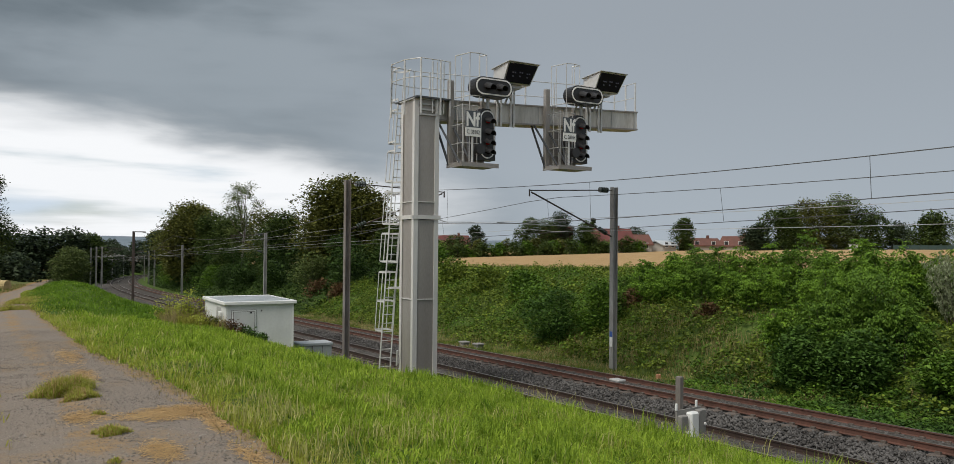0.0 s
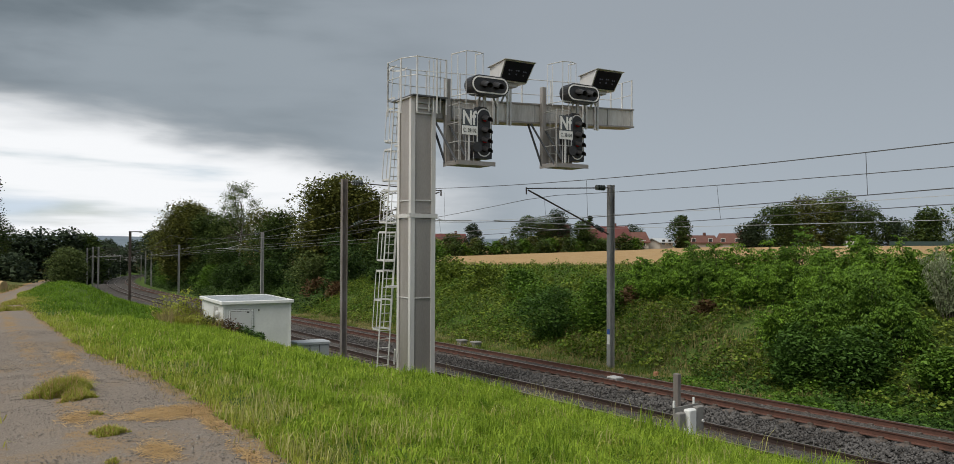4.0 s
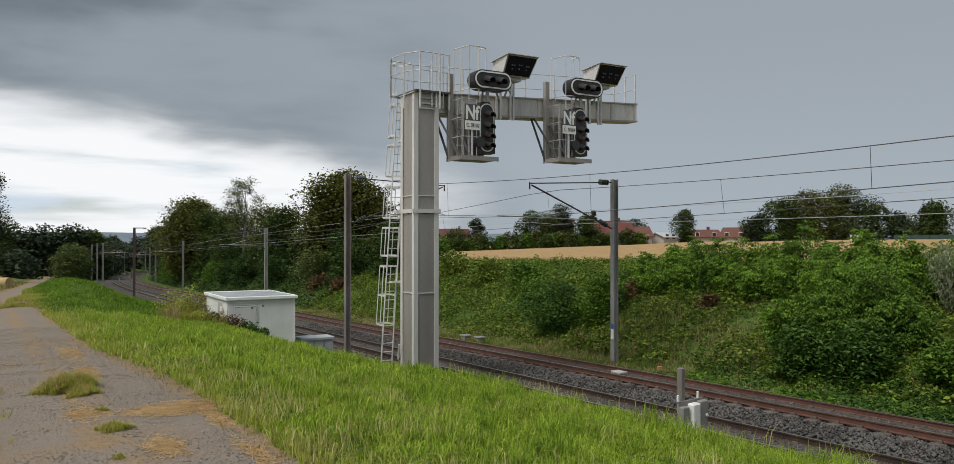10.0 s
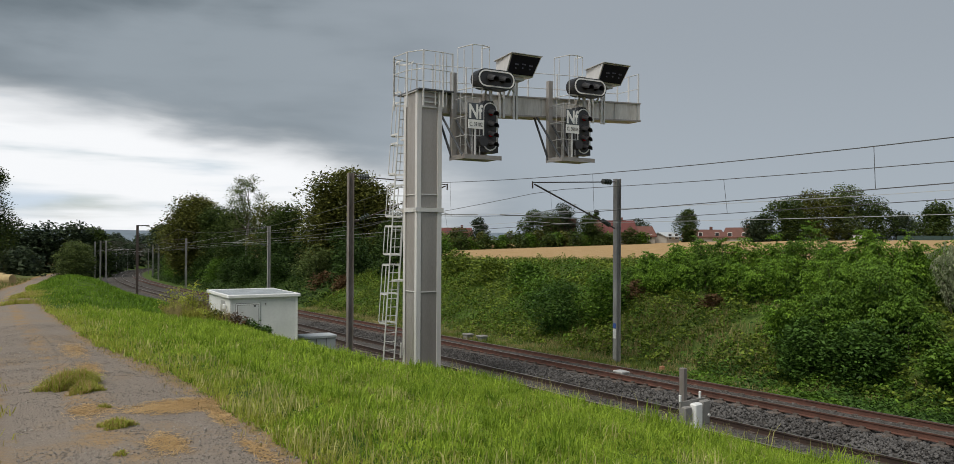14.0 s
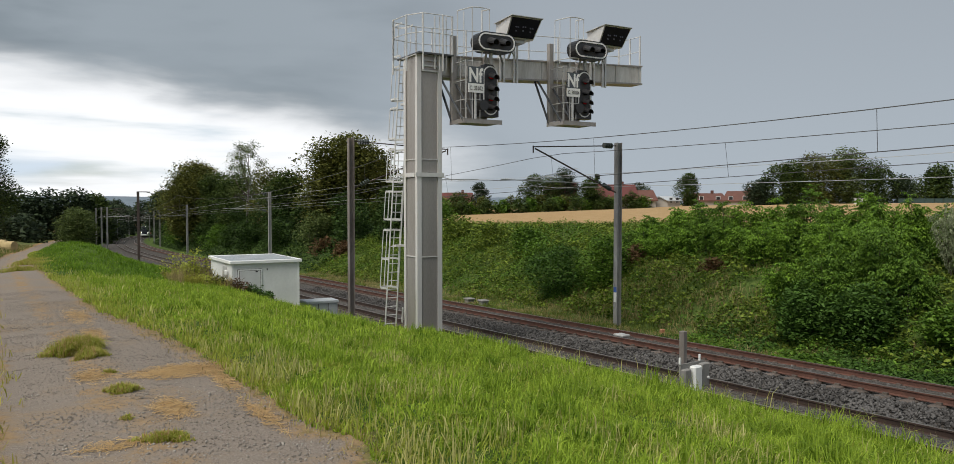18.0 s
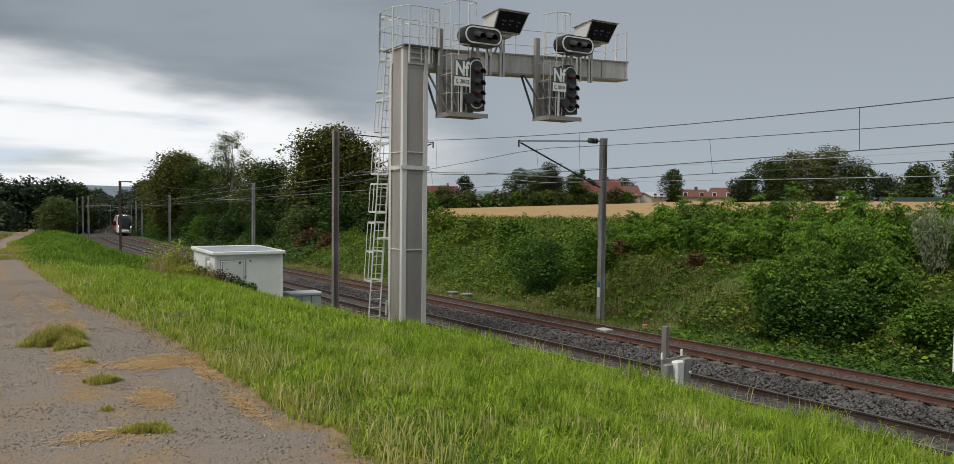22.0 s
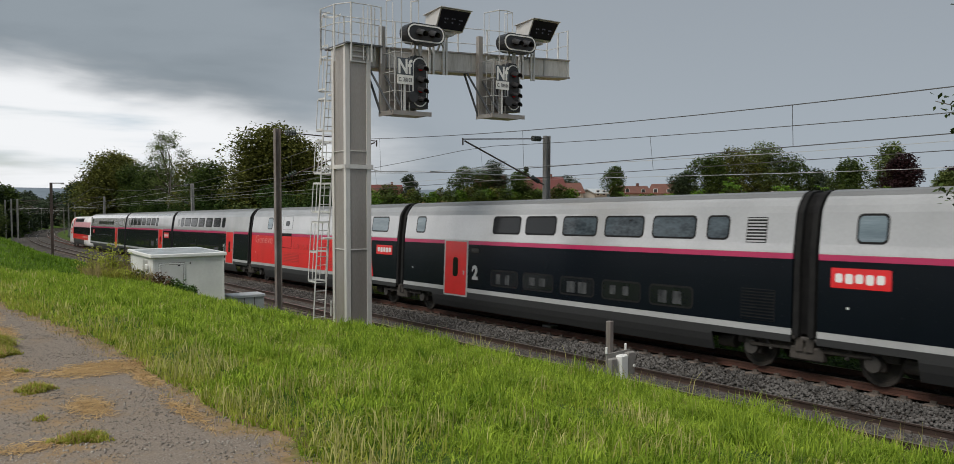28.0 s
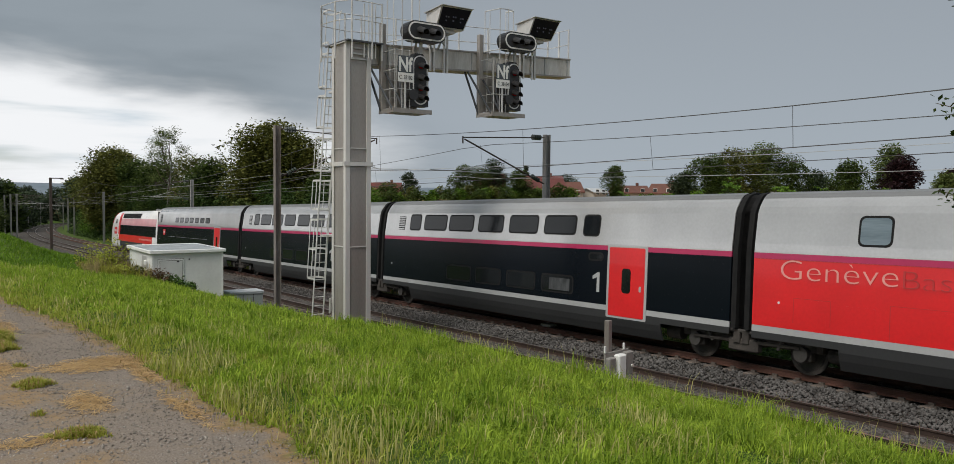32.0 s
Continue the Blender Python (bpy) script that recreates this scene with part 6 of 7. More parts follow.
def side_x(h):
    return float(np.interp(h, SIDE_H, SIDE_X))


def band(y0, y1, h0, h1, proud=0.0, thick=.04, side=-1):
    """A strip of the car's skin between two heights, on one side, with thickness."""
    hs = [h0] + [h for h in SIDE_H if h0 + .01 < h < h1 - .01] + [h1]
    ring = [(side_x(h) + proud, h) for h in hs] + [(max(side_x(h) - thick, 0), h) for h in reversed(hs)]
    bm = loft([[(side * x, y, h) for x, h in ring] for y in (y0, y1)])
    bmesh.ops.recalc_face_normals(bm, faces=bm.faces)
    return bm


def panel(d0, d1, h0, h1, proud=.006, corner=.06, thick=.02, side=-1, lean=0.0):
    """A plate with rounded corners laid on the car's side; d: metres behind the car's rear end towards its front."""
    pts = []
    c = min(corner, (d1 - d0) / 2.01, (h1 - h0) / 2.01)
    for cx, cy, a0 in ((d1 - c, h1 - c, 0), (d0 + c, h1 - c, 90), (d0 + c, h0 + c, 180), (d1 - c, h0 + c, 270)):
        for k in range(4):
            a = radians(a0 + 30 * k)
            pts.append((cx + c * math.cos(a), cy + c * math.sin(a)))
    bm = bmesh.new()
    outer = [bm.verts.new((side * (side_x(h) + proud), -d - lean * (h - h0), h)) for d, h in pts]
    inner = [bm.verts.new((side * (side_x(h) + proud - thick), -d - lean * (h - h0), h)) for d, h in pts]
    n = len(pts)
    bm.faces.new(outer)
    bm.faces.new(inner[::-1])
    for i in range(n):
        bm.faces.new((outer[i], inner[i], inner[(i + 1) % n], outer[(i + 1) % n]))
    bmesh.ops.recalc_face_normals(bm, faces=bm.faces)
    return bm


def car_words(words, d, h, width, size, mat, parent, label):
    me = lettering(words, size, .004, .03 if len(words) == 1 else -.012)
    xs = np.empty(len(me.vertices) * 3, np.float32)
    me.vertices.foreach_get("co", xs)
    span = xs[0::3].max() - xs[0::3].min()
    me.materials.clear()
    me.materials.append(mat)
    k = width / span
    m = Matrix(((0, 0, -1, -1.445), (-k, 0, 0, -d), (0, 1, 0, h), (0, 0, 0, 1)))
    me.transform(m)
    me.flip_normals()
    return part("lettering", me, None, parent, label)


def bogie_mesh():
    """Frame and wheel of a running gear, centred on the axle midpoint at rail level."""
    wheel = bmesh.new()
    prof = ((0, .08), (.0, .12), (.05, .16), (.03, .36), (.0, .40), (.0, .46), (.10, .46), (.115, .485), (.135, .485), (.135, .40), (.10, .36), (.09, .12), (.09, 0.0))
    rows = [[(x, math.cos(a) * r, math.sin(a) * r) for x, r in prof] for a in np.linspace(0, math.tau, 21)]
    for u, v in zip(rows, rows[1:]):
        a, b = [wheel.verts.new(p) for p in u], [wheel.verts.new(p) for p in v]
        for i in range(len(prof) - 1):
            wheel.faces.new((a[i], b[i], b[i + 1], a[i + 1]))
    bmesh.ops.remove_doubles(wheel, verts=wheel.verts, dist=.001)
    w = bpy.data.meshes.new("wheel")
    wheel.to_mesh(w)
    w.materials.append(M_GEAR)
    fr = bmesh.new()
    for sx_ in (-1, 1):
        box(fr, sx_ * 1.02 - .07, sx_ * 1.02 + .07, -2.0, 2.0, .52, .72, bevel=.03)
        for y in (-1.5, 1.5):
            box(fr, sx_ * 1.0 - .13, sx_ * 1.0 + .13, y - .2, y + .2, .30, .60, bevel=.04)
            rod(fr, [(sx_ * 1.02, y - .35, .55), (sx_ * 1.02, y - .35, .95)], .11, 8)
            rod(fr, [(sx_ * 1.02, y + .35, .55), (sx_ * 1.02, y + .35, .95)], .11, 8)
        rod(fr, [(sx_ * 1.15, -.5, .62), (sx_ * 1.15, .7, .98)], .05, 6)
        box(fr, sx_ * .98 - .12, sx_ * .98 + .12, -.45, .45, .70, 1.0, bevel=.05)
    box(fr, -1.0, 1.0, -.3, .3, .45, .75, bevel=.04)
    for y in (-1.5, 1.5):
        rod(fr, [(-.8, y, .46), (.8, y, .46)], .08, 8)
    f = bpy.data.meshes.new("bogie_frame")
    fr.to_mesh(f)
    fr.free()
    f.materials.append(M_GEAR)
    return w, f


WHEEL, BOGIE = bogie_mesh()


def add_bogie(car, y):
    b = part("bogie", BOGIE, None, car, "sooty steel bogie with springs", Matrix.Translation((0, y, 0)))
    for sx_ in (-1, 1):
        for dy in (-1.5, 1.5):
            m = Matrix.Translation((sx_ * .72, dy, .46)) @ (Matrix.Identity(4) if sx_ > 0 else Matrix.Rotation(math.pi, 4, "Z"))
            part("wheel", WHEEL, None, b, "", m)
            part("axle_box", slab(stadium(dy, .48, .36, .36, 8), -.09, .09), M_DAMPER, b, "round dusty axle box", Matrix.Translation((sx_ * 1.15, 0, 0)) @ Matrix.Rotation(math.pi / 2, 4, "Z"))
            part("damper", rodm([(sx_ * 1.24, dy * .62, .50), (sx_ * 1.24, dy * .80, 1.0)], .045, 8), M_DAMPER, b, "grey hydraulic damper")
        part("yaw_damper", rodm([(sx_ * 1.30, -.9, .80), (sx_ * 1.30, .9, .86)], .055, 8), M_DAMPER, b, "grey hydraulic damper")
        part("coupling_box", boxm(sx_ * 1.2 - .12, sx_ * 1.2 + .12, -.42, .42, .34, .66, bevel=.04), M_GEAR, b, "dusty coupling box between the cars")
        part("air_tank", rodm([(sx_ * .95, -2.55, .52), (sx_ * .95, -2.1, .52)], .17, 12), M_GEAR, b)
        part("air_tank", rodm([(sx_ * .95, 2.1, .52), (sx_ * .95, 2.55, .52)], .17, 12), M_GEAR, b)


def coach(length, style, mirrored=False, logo=False, digit="2"):
    """A double-deck coach; y runs from 0 at its rear end to -length at its front."""
    words = {"red": "silver coach with a bright red lower side and pale city names",
             "plain": "silver and charcoal double-deck coach with magenta stripe and red doors",
             "end": "silver and charcoal end coach with slit windows and red door"}
    c = thing("railway_coach", pose(0, 0, 0), words[style], "railway coach", "coaches of the train")
    y0, y1 = -.32, -length + .32
    ring = [(x - .03, h) for h, x in zip(SIDE_H, SIDE_X) if x > .1 and h > .9]
    core = loft([[(s_ * x, y, h) for s_, x, h in ([(-1, a, b) for a, b in ring] + [(1, a, b) for a, b in reversed(ring)])] for y in (y0, y1)])
    bmesh.ops.recalc_face_normals(core, faces=core.faces)
    part("shell", core, M_CHAR, c, "dark inner shell and end walls")
    for s_ in (-1, 1):
        part("skirt", band(y0 - 2.2, y1 + 2.2, .28, .90, 0, .04, s_), M_SKIRT, c, "dark grey skirt")
        part("valance", band(y0, y1, .74, .90, 0.002, .03, s_), M_SKIRT, c)
        part("pale_line", band(y0, y1, .902, 1.05, 0, .04, s_), M_PALE, c, "pale grey line along the sill")
        part("roof_edge", band(y0, y1, 4.09, 4.295, 0, .03, s_), M_ROOF, c, "grey roof")
        part("upper_side", band(y0, y1, 2.782, 4.088, 0, .04, s_), M_SILVER, c, "silver upper side")
        if style == "red":
            part("red_side", band(y0, -15.7, 1.052, 2.645, 0, .04, s_), M_RED, c, "red lower side")
            part("lower_side", band(-15.7, y1, 1.052, 2.645, 0, .04, s_), M_CHAR, c, "charcoal lower side")
            part("red_side_tip", panel(15.4, 15.95, 1.06, 2.64, .004, .01, .02, s_, -.25), M_RED, c)
            part("stripe", band(y0, y1, 2.647, 2.78, 0.002, .04, s_), M_MAGENTA, c, "magenta stripe")
        else:
            part("lower_side", band(y0, y1, 1.052, 2.645, 0, .04, s_), M_CHAR, c, "charcoal lower side")
            part("stripe", band(y0, y1, 2.647, 2.78, 0.002, .04, s_), M_MAGENTA, c, "magenta stripe")

    def flip(a, b):
        return (length - b, length - a) if mirrored else (a, b)

    def window(a, b, h0, h1, mat=M_GLASSD, label=""):
        for s_ in (-1, 1):
            fr_ = part("window", panel(a - .05, b + .05, h0 - .05, h1 + .05, .004, .13, .02, s_), M_RUBBER, c, label)
            part("pane", panel(a, b, h0, h1, .009, .10, .012, s_), mat, fr_)

    def door(a, b):
        for s_ in (-1, 1):
            dr = part("door", panel(a, b, .72, 2.80, .012, .05, .03, s_), M_PALE, c, "pale grey door surround")
            part("door_leaf", panel(a + .09, b - .09, .78, 2.74, .02, .04, .02, s_), M_RED, dr, "red door leaf")
            mid = (a + b) / 2
            part("door_window", panel(mid - .17, mid + .17, 1.45, 2.15, .025, .10, .01, s_), M_GLASSD, dr)
            part("door_button", panel(b - .28, b - .2, 1.52, 1.68, .026, .03, .01, s_), M_PALE, dr)

    def grille(a, b, h0, h1, mat):
        g_ = part("grille", panel(a, b, h0, h1, .004, .02, .02), M_RUBBER if mat is not M_RED else M_REDTEXT, c, "louvred grille")
        n = int((h1 - h0) / .075)
        for i in range(n):
            h = h0 + (i + .5) * (h1 - h0) / n
            part("slat", panel(a + .02, b - .02, h - .018, h + .018, .016, .01, .012), mat, g_)

    if style == "plain" and not mirrored:
        for i, (a, b) in enumerate(((6.37, 7.82), (8.17, 9.62), (10.02, 11.46), (11.87, 13.31), (13.71, 15.12))):
            window(a, b, 3.10, 3.62, M_GLASSD if i < 2 else M_STREAKGLASS)
            window(a, b, 1.28, 1.76, M_GLASSD)
            for k in (.2, .55):
                part("seat_glimpse", panel(a + k * (b - a), a + (k + .16 + .05 * (i % 3)) * (b - a), 1.32 + .08 * (i % 2), 1.66, .0115, .03, .004), M_SEAT, c, "pale seat covers behind the glass")
        window(15.55, 16.15, 3.10, 3.62, M_STREAKGLASS)
        window(1.2, 1.8, 3.08, 3.64, M_SKYGLASS)
        grille(16.7, 17.26, 3.0, 3.62, M_SILVER)
        grille(16.62, 17.55, 1.15, 1.9, M_CHAR)
        door(3.35, 4.92)
        window(5.1, 5.6, 2.36, 2.52)
        car_words(digit, 5.22, 1.42, .36, .66, M_PALE, c, "pale grey class number")
        if logo:
            lg = part("logo", panel(.62, 1.95, 2.06, 2.5, .006, .03, .01), M_RED, c, "red plate with white marks")
            for k in range(5):
                part("logo_mark", panel(.72 + .23 * k, .89 + .23 * k, 2.18 - .02 * (k % 2), 2.38, .012, .05, .006), M_CARWHITE, lg)
    elif style == "plain":
        for i, (a, b) in enumerate(((3.47, 5.01), (5.26, 6.78), (7.16, 8.56), (8.97, 10.42), (10.81, 12.24))):
            window(a, b, 3.10, 3.62)
            if i:
                window(a, b, 1.28, 1.76)
            if i == 4:
                part("seat_glimpse", panel(a + .35, b - .12, 1.32, 1.70, .0115, .03, .004), M_SEAT, c, "pale seat covers behind the glass")
        window(2.38, 3.14, 3.08, 3.64)
        window(12.64, 13.27, 3.08, 3.64)
        grille(1.43, 1.94, 3.05, 3.6, M_SILVER)
        door(13.72, 15.26)
        window(12.95, 13.5, 2.36, 2.52)
        one_ = [(13.30, 1.40), (13.41, 1.40), (13.41, 1.98), (13.33, 1.98), (13.12, 1.87), (13.12, 1.77), (13.30, 1.83)]
        bm = loft([[(x, -d, h) for d, h in one_] for x in (-1.425, -1.437)])
        bmesh.ops.recalc_face_normals(bm, faces=bm.faces)
        part("class_number", bm, M_PALE, c, "pale grey class number")
        if logo:
            lg = part("logo", panel(15.7, 17.2, 2.06, 2.5, .006, .03, .01), M_RED, c, "red plate with white marks")
            for k in range(5):
                part("logo_mark", panel(15.83 + .27 * k, 16.03 + .27 * k, 2.18 - .02 * (k % 2), 2.38, .012, .05, .006), M_CARWHITE, lg)
    elif style == "red":
        window(2.9, 3.55, 3.05, 3.62, M_SKYGLASS)
        for a, b in ((11.7, 13.15), (13.7, 15.1), (15.7, 17.1)):
            window(a, b, 3.08, 3.64, M_SKYGLASS if a > 13 else M_GLASSD)
        hatch = part("hatch", panel(5.17, 6.53, 2.0, 2.80, .003, .03, .02), M_RUBBER, c, "hatch with a small window")
        part("hatch_surround", panel(5.17, 6.53, 3.0, 3.71, .003, .03, .02), M_RUBBER, hatch)
        part("hatch_leaf_upper", panel(5.20, 6.50, 3.01, 3.70, .007, .02, .012), M_SILVER, hatch)
        part("hatch_leaf_lower", panel(5.20, 6.50, 2.03, 2.64, .007, .02, .012), M_RED, hatch)
        part("hatch_window", panel(5.55, 6.1, 3.2, 3.48, .012, .12, .01), M_GLASSD, hatch)
        grille(5.46, 7.6, 1.25, 1.75, M_RED)
        grille(10.78, 12.92, 1.22, 1.75, M_RED)
        for a, b, h0, h1 in ((1.5, 2.2, 1.2, 1.75), (2.6, 3.3, 1.2, 1.7), (3.9, 5.3, 1.22, 1.75), (7.9, 10.6, 1.15, 1.72)):
            part("access_panel", panel(a, b, h0, h1, .004, .02, .01), M_RED, c)
        car_words("Genève", 1.0, 2.19, 2.7, .66, M_TEXT, c, "pale lettering")
        car_words("Basel", 3.78, 2.17, 1.45, .55, M_REDTEXT, c, "faded darker red lettering")
        car_words("Lausanne", 6.8, 1.98, 3.3, .62, M_REDTEXT, c, "faded darker red lettering")
        car_words("Zürich", 10.4, 1.98, 2.2, .60, M_REDTEXT, c, "faded darker red lettering")
        car_words("Paris", 13.4, 2.02, 1.9, .68, M_TEXT, c, "pale lettering")
        for a, b, h0, h1 in ((3.6, 15.3, 1.79, 1.80), (3.6, 3.615, 1.1, 1.79), (7.75, 7.765, 1.1, 1.79), (10.7, 10.715, 1.1, 1.79), (1.4, 2.3, 1.765, 1.775), (1.4, 1.41, 1.2, 1.765), (2.3, 2.31, 1.2, 1.765), (.4, 15.3, 2.63, 2.645)):
            part("panel_joint", panel(a, b, h0, h1, .005, .002, .006), M_REDTEXT, c, "thin joint between red panels")
        lg = part("logo", panel(16.2, 17.6, 2.06, 2.46, .006, .03, .01), M_RED, c, "red plate with white marks")
        for k in range(5):
            part("logo_mark", panel(16.32 + .25 * k, 16.51 + .25 * k, 2.17 - .02 * (k % 2), 2.36, .012, .05, .006), M_CARWHITE, lg)
    else:
        for i in range(7):
            a, b = flip(6.6 + 1.35 * i, 7.55 + 1.35 * i)
            window(a, b, 3.08, 3.36, M_GLASSD)
        a, b = flip(4.0, 5.4)
        door(a, b)
        a, b = flip(18.6, 19.3)
        lg = part("logo", panel(a, b, 2.0, 2.45, .006, .03, .01), M_RED, c, "red plate with white marks")
        part("logo_mark", panel(a + .15, b - .15, 2.15, 2.32, .012, .05, .006), M_CARWHITE, lg)
        a, b = flip(19.9, 20.4)
        window(a, b, 3.05, 3.6)
        part("panel_line", panel(*flip(7.0, 17.5), 1.90, 1.915, .004, .005, .008), M_PALE, c)
    part("sill_lamp", panel(1.0, 1.05, 1.6, 1.66, .012, .02, .01), M_CARWHITE, c)
    # the seam with the next car
    bel = part("gangway_seal", band(-length - .28, -length + .28, .95, 4.2, -.10, .1), M_RUBBER, c, "black rubber gangway seal")
    part("gangway_seal", band(-length - .28, -length + .28, .95, 4.2, -.10, .1, 1), M_RUBBER, c)
    for dy in (-.26, .12):
        part("seal_lip", band(-length + dy, -length + dy + .14, .9, 4.27, .02, .12), M_RUBBER, bel)
    for a in (.3, .55):
        part("step_plate", boxm(-1.36, -1.0, -length - .5 + a, -length - .32 + a, .55, .86), M_GEAR, bel)
    part("coupler_rod", rodm([(-1.25, -length - 1.5, .62), (-1.25, -length + 1.5, .56)], .045), M_GEAR, bel)
    add_bogie(c, -length)
    return c


def power_car():
    """The leading car; y from 0 at the coach end to -22.15 at the nose."""
    L = 22.15
    c = thing("power_car", pose(0, 0, 0), "white, red and charcoal power car with a sloping nose", "locomotive", "power cars of the train")
    TOP = ((0, 4.05), (16.0, 4.05), (17.4, 4.04), (18.4, 3.97), (19.3, 3.76), (20.2, 3.38), (20.9, 2.88), (21.5, 2.24), (21.85, 1.72), (22.05, 1.28), (22.15, .95))
    WID = ((0, 1.43), (17.5, 1.43), (19.0, 1.41), (20.2, 1.35), (21.0, 1.25), (21.6, 1.10), (21.95, .94), (22.08, .84), (22.15, .74))
    LOW = ((0, .30), (20.5, .32), (21.5, .40), (22.15, .52))

    def skin(d, h, grow=0.0):
        """The point of the hull's near side at d, at the height that h has on a full section."""
        t_, w_, l_ = (float(np.interp(d, *zip(*k))) for k in (TOP, WID, LOW))
        f = (h - .28) / (4.30 - .28)
        return (float(np.interp(h, SIDE_H, SIDE_X)) / 1.43 * w_ + grow * (.4 if h > 4.2 else 1), -d, l_ + (t_ - l_) * f + grow * (1.0 if h > 3.6 else 0))

    def patch(d0, d1, h0, h1, grow, side=-1, nd=8, slope=0.0, hold=False):
        fine_ = 40 if hold else 8
        hs = sorted({round(h0 + (h1 - h0) * i / fine_, 4) for i in range(fine_ + 1)} | {h for h in SIDE_H if h0 < h < h1})
        nd = max(nd, int((d1 - d0) / .2)) if d1 > 16 else nd
        rows = []
        for i in range(nd + 1):
            out, inn = [], []
            for k, h in enumerate(hs):
                k0 = d0 + slope * (h - h0) / (h1 - h0)
                d = k0 + ((d1 if hold else d1 + k0 - d0) - k0) * i / nd
                x, y, z = skin(d, h, grow)
                out.append((side * x, y, z))
                x, y, z = skin(d, h, -.03)
                inn.append((side * x, y, z))
            rows.append(out + inn[::-1])
        bm = loft(rows)
        bmesh.ops.recalc_face_normals(bm, faces=bm.faces)
        return bm

    rows = []
    ds = [.25, 4, 8, 12, 16] + [16.2 + .2 * i for i in range(29)] + [21.95, 22.05, 22.12, 22.15]
    for d in ds:
        ring = [skin(d, h, -.01) for h in SIDE_H]
        rows.append([(-x, y, z) for x, y, z in ring] + [(x, y, z) for x, y, z in reversed(ring[:-1])])
    hull = loft(rows)
    bmesh.ops.recalc_face_normals(hull, faces=hull.faces)
    part("hull", hull, M_CARWHITE, c, "white hull and sloping nose", smooth=True)
    for s_ in (-1, 1):
        part("skirt", patch(5.4, 15.4, .30, 1.05, .012, s_), M_SKIRT, c, "dark grey skirt")
        part("red_band", patch(1.6, 16.1, 1.06, 1.75, .012, s_), M_RED, c, "red lower band")
        part("dark_band", patch(.3, 15.6, 1.76, 2.73, .012, s_), M_CHAR, c, "charcoal middle band")
        part("pink_band", patch(.3, 15.6, 2.74, 3.42, .012, s_), M_PINK, c, "pale pink band with worn lettering")
        part("red_front_band", patch(15.62, 16.5, 1.75, 4.0, .012, s_, 6, -.5), M_RED, c, "red upright band")
        gr = part("air_intake", patch(6.6, 14.6, 3.48, 3.95, .014, s_), M_RUBBER, c, "dark roof intake grilles")
        for k in range(16):
            part("slat", patch(6.75 + k * .49, 6.82 + k * .49, 3.52, 3.92, .03, s_, 1), M_SKIRT, gr)
        lg = part("logo", patch(17.2, 18.6, 1.75, 2.5, .014, s_), M_RED, c, "red plate with white marks")
        for k in range(4):
            part("logo_mark", patch(17.4 + .26 * k, 17.55 + .26 * k, 2.0, 2.25, .024, s_, 2), M_CARWHITE, lg)
        for k, w_ in enumerate((.5, .35, .3, .55, .4, .45, .5)):
            part("worn_lettering", patch(9.2 + .82 * k, 9.2 + .82 * k + w_, 2.92, 3.22, .018, s_, 1), M_FADED, c, "worn pale lettering")
        for k in range(9):
            part("worn_lettering", patch(1.9 + .52 * k, 1.9 + .52 * k + .38, 1.36, 1.52, .018, s_, 1), M_TEXT, c, "pale lettering on the red band")
        part("cab_window", patch(17.3, 17.75, 2.9, 3.35, .016, s_, 4, .2), M_GLASSD, c, "small cab side window")
        part("red_nose_line", patch(21.12, 21.36, 3.1, 4.14, .022, s_, 8, -2.65), M_RED, c)
        lamp = part("headlight", patch(21.35, 21.85, 3.1, 3.6, .05, s_, 8), M_RUBBER, c, "headlight cluster")
        part("lens", patch(21.48, 21.74, 3.2, 3.48, .062, s_, 4), M_LAMPON, lamp, "lit white lamp")
        part("windscreen", patch(21.2, 22.10, 3.3, 4.30, .045, s_, 44, -2.75, True), M_GLASSD, c, "black wrap-round windscreen")
        part("top_lamp", patch(19.0, 19.1, 4.294, 4.30, .045, s_, 2), M_LAMPON, c, "lit white lamp above the windscreen")
    for d in (1.2, 3.2):
        part("roof_fairing", boxm(-.7, .7, -d - .6, -d, 4.0, 4.18, bevel=.05), M_ROOF, c)
    part("coupling_seal", boxm(-1.3, 1.3, -.3, .32, .9, 3.9), M_RUBBER, c, "black rubber seal")
    part("snow_plough", boxm(-.9, .9, -21.6, -20.4, .15, .36, bevel=.05), M_SKIRT, c)
    add_bogie(c, -3.6)
    add_bogie(c, -17.6)
    return c


ENDS = (88.78, 66.63, 45.03, 26.73, 8.43, -9.87, -28.17, -46.47, -64.77, -86.37, -108.52)
cars = []
lead = power_car()
tail = copy_thing(lead, pose(0, 0, 0))
cars.append((tail, ENDS[1], ENDS[0], 1))
first = coach(21.6, "end", True)
cars.append((first, ENDS[1], ENDS[2], 0))
one = coach(18.3, "plain", True, True, "1")
two = coach(18.3, "plain", True, False, "1")
bar = coach(18.3, "red")
plain = coach(18.3, "plain")
marked = coach(18.3, "plain", False, True)
last = copy_thing(plain, pose(0, 0, 0))
front = coach(21.6, "end")
for i, t in enumerate((one, two, bar, plain, marked, last, front)):
    cars.append((t, ENDS[2 + i], ENDS[3 + i], 0))
cars.append((lead, ENDS[9], ENDS[10], 0))


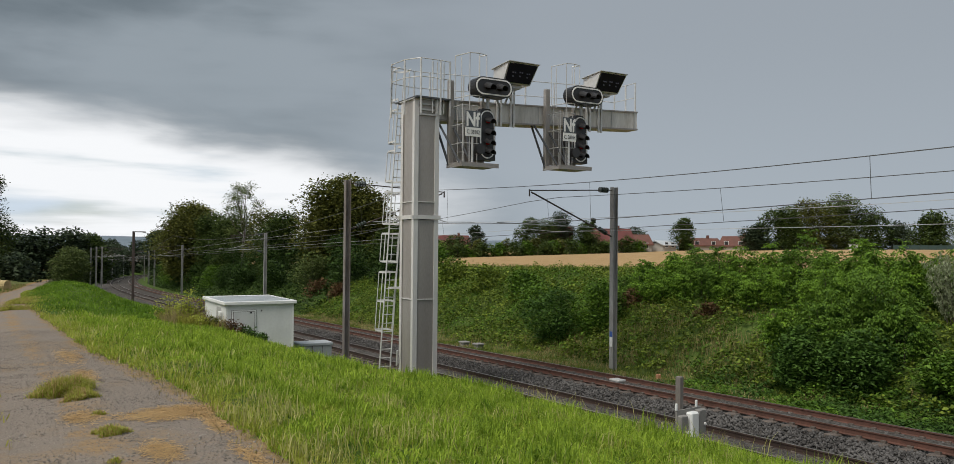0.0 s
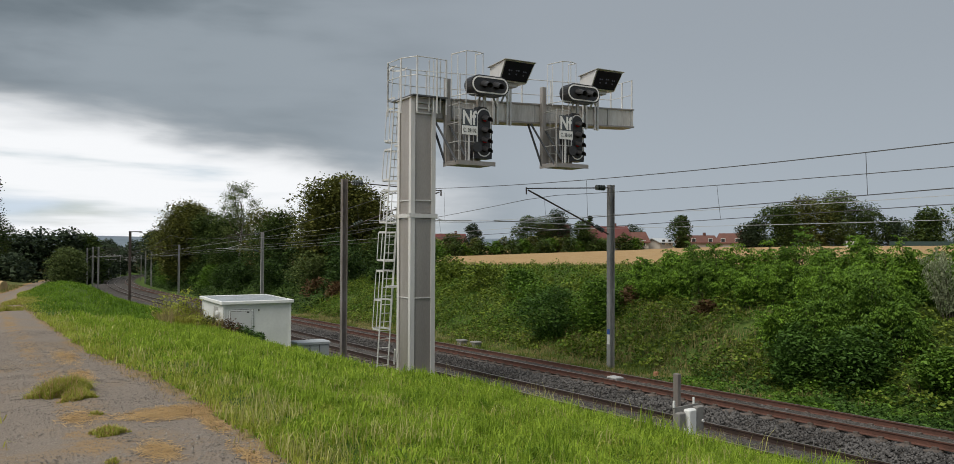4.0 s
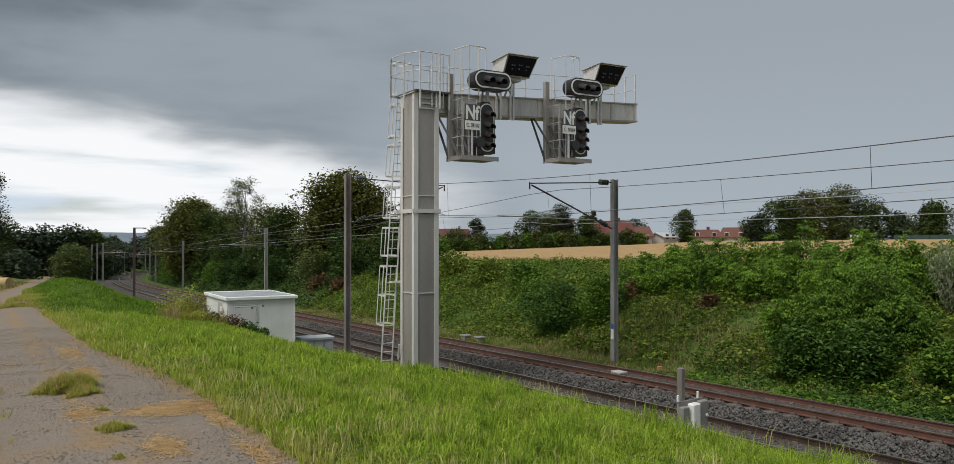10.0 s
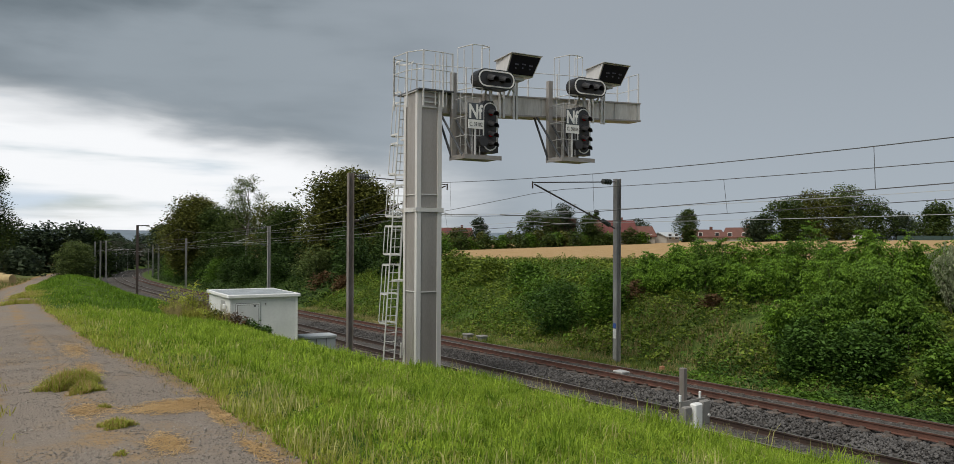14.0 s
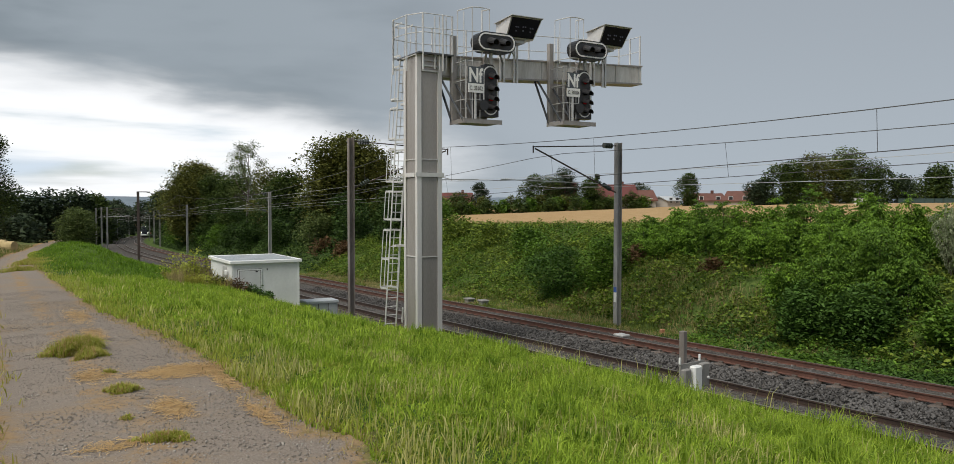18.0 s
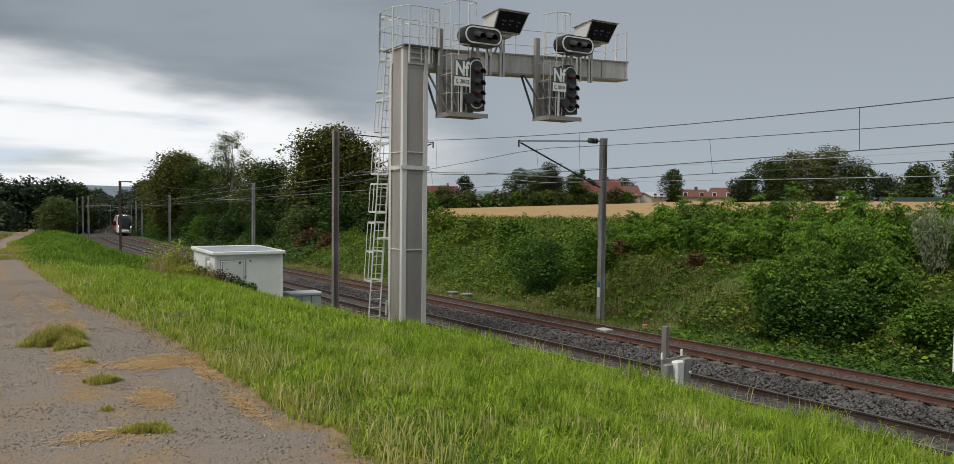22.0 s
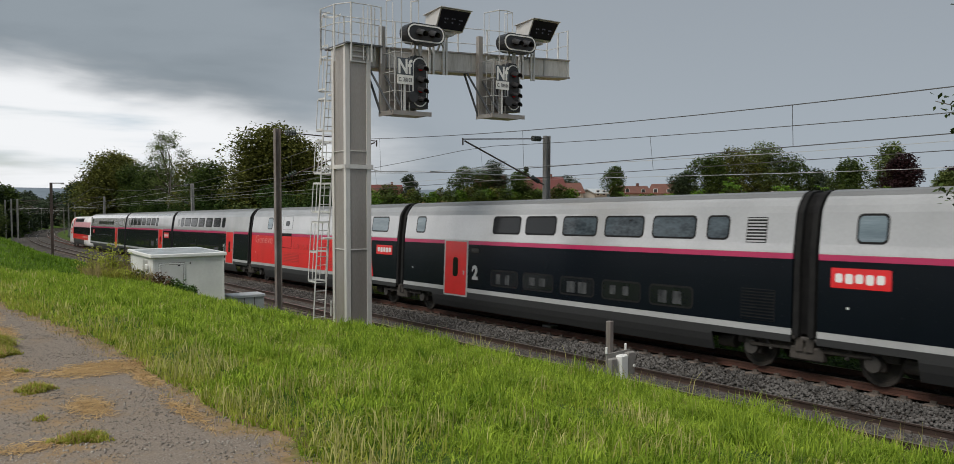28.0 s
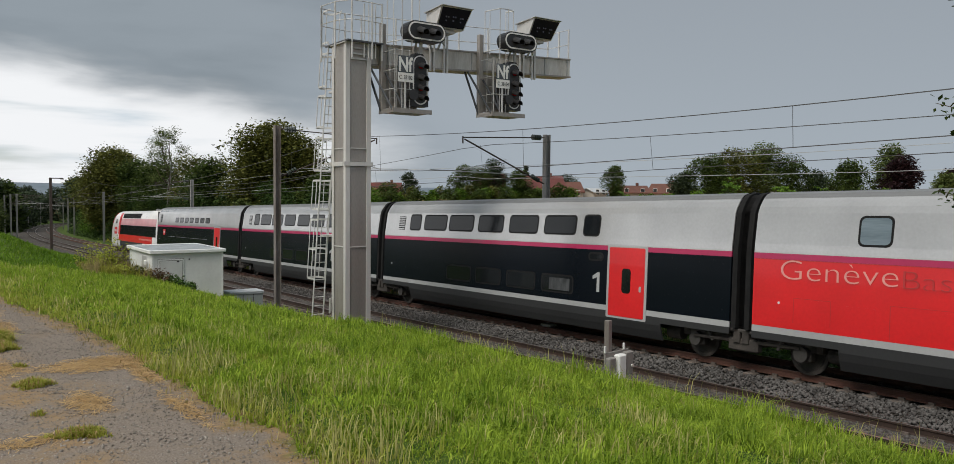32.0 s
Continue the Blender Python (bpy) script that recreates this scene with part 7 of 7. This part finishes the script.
# ---------------------------------------------------------------- movement
def ahead(t):
    """How far up the line the train still is at t."""
    d = max(28.86 - t, 0)
    return 40.65 * d - .8 * max(min(d, 11) - 4.5, 0) ** 2 - 10.4 * max(d - 11, 0)


TIMES = [0, 4, 8, 12, 14, 16, 17] + [17.5 + .5 * i for i in range(22)] + [28.6, 28.75, 28.86, 29, 32]


def motions():
    for t, a, b, turned in cars:
        rows = []
        for k in TIMES:
            d = ahead(k)
            p, q = line(a + d), line(b + d)
            y = (p - q).normalized()
            x = y.cross(Vector((0, 0, 1))).normalized()
            m = Matrix((x, y, x.cross(y))).transposed().to_4x4()
            rows.append((k, Matrix.Translation(p) @ m @ Matrix.Rotation(-CANT if turned else CANT, 4, "Y")))
        walk(t, rows)


motions()
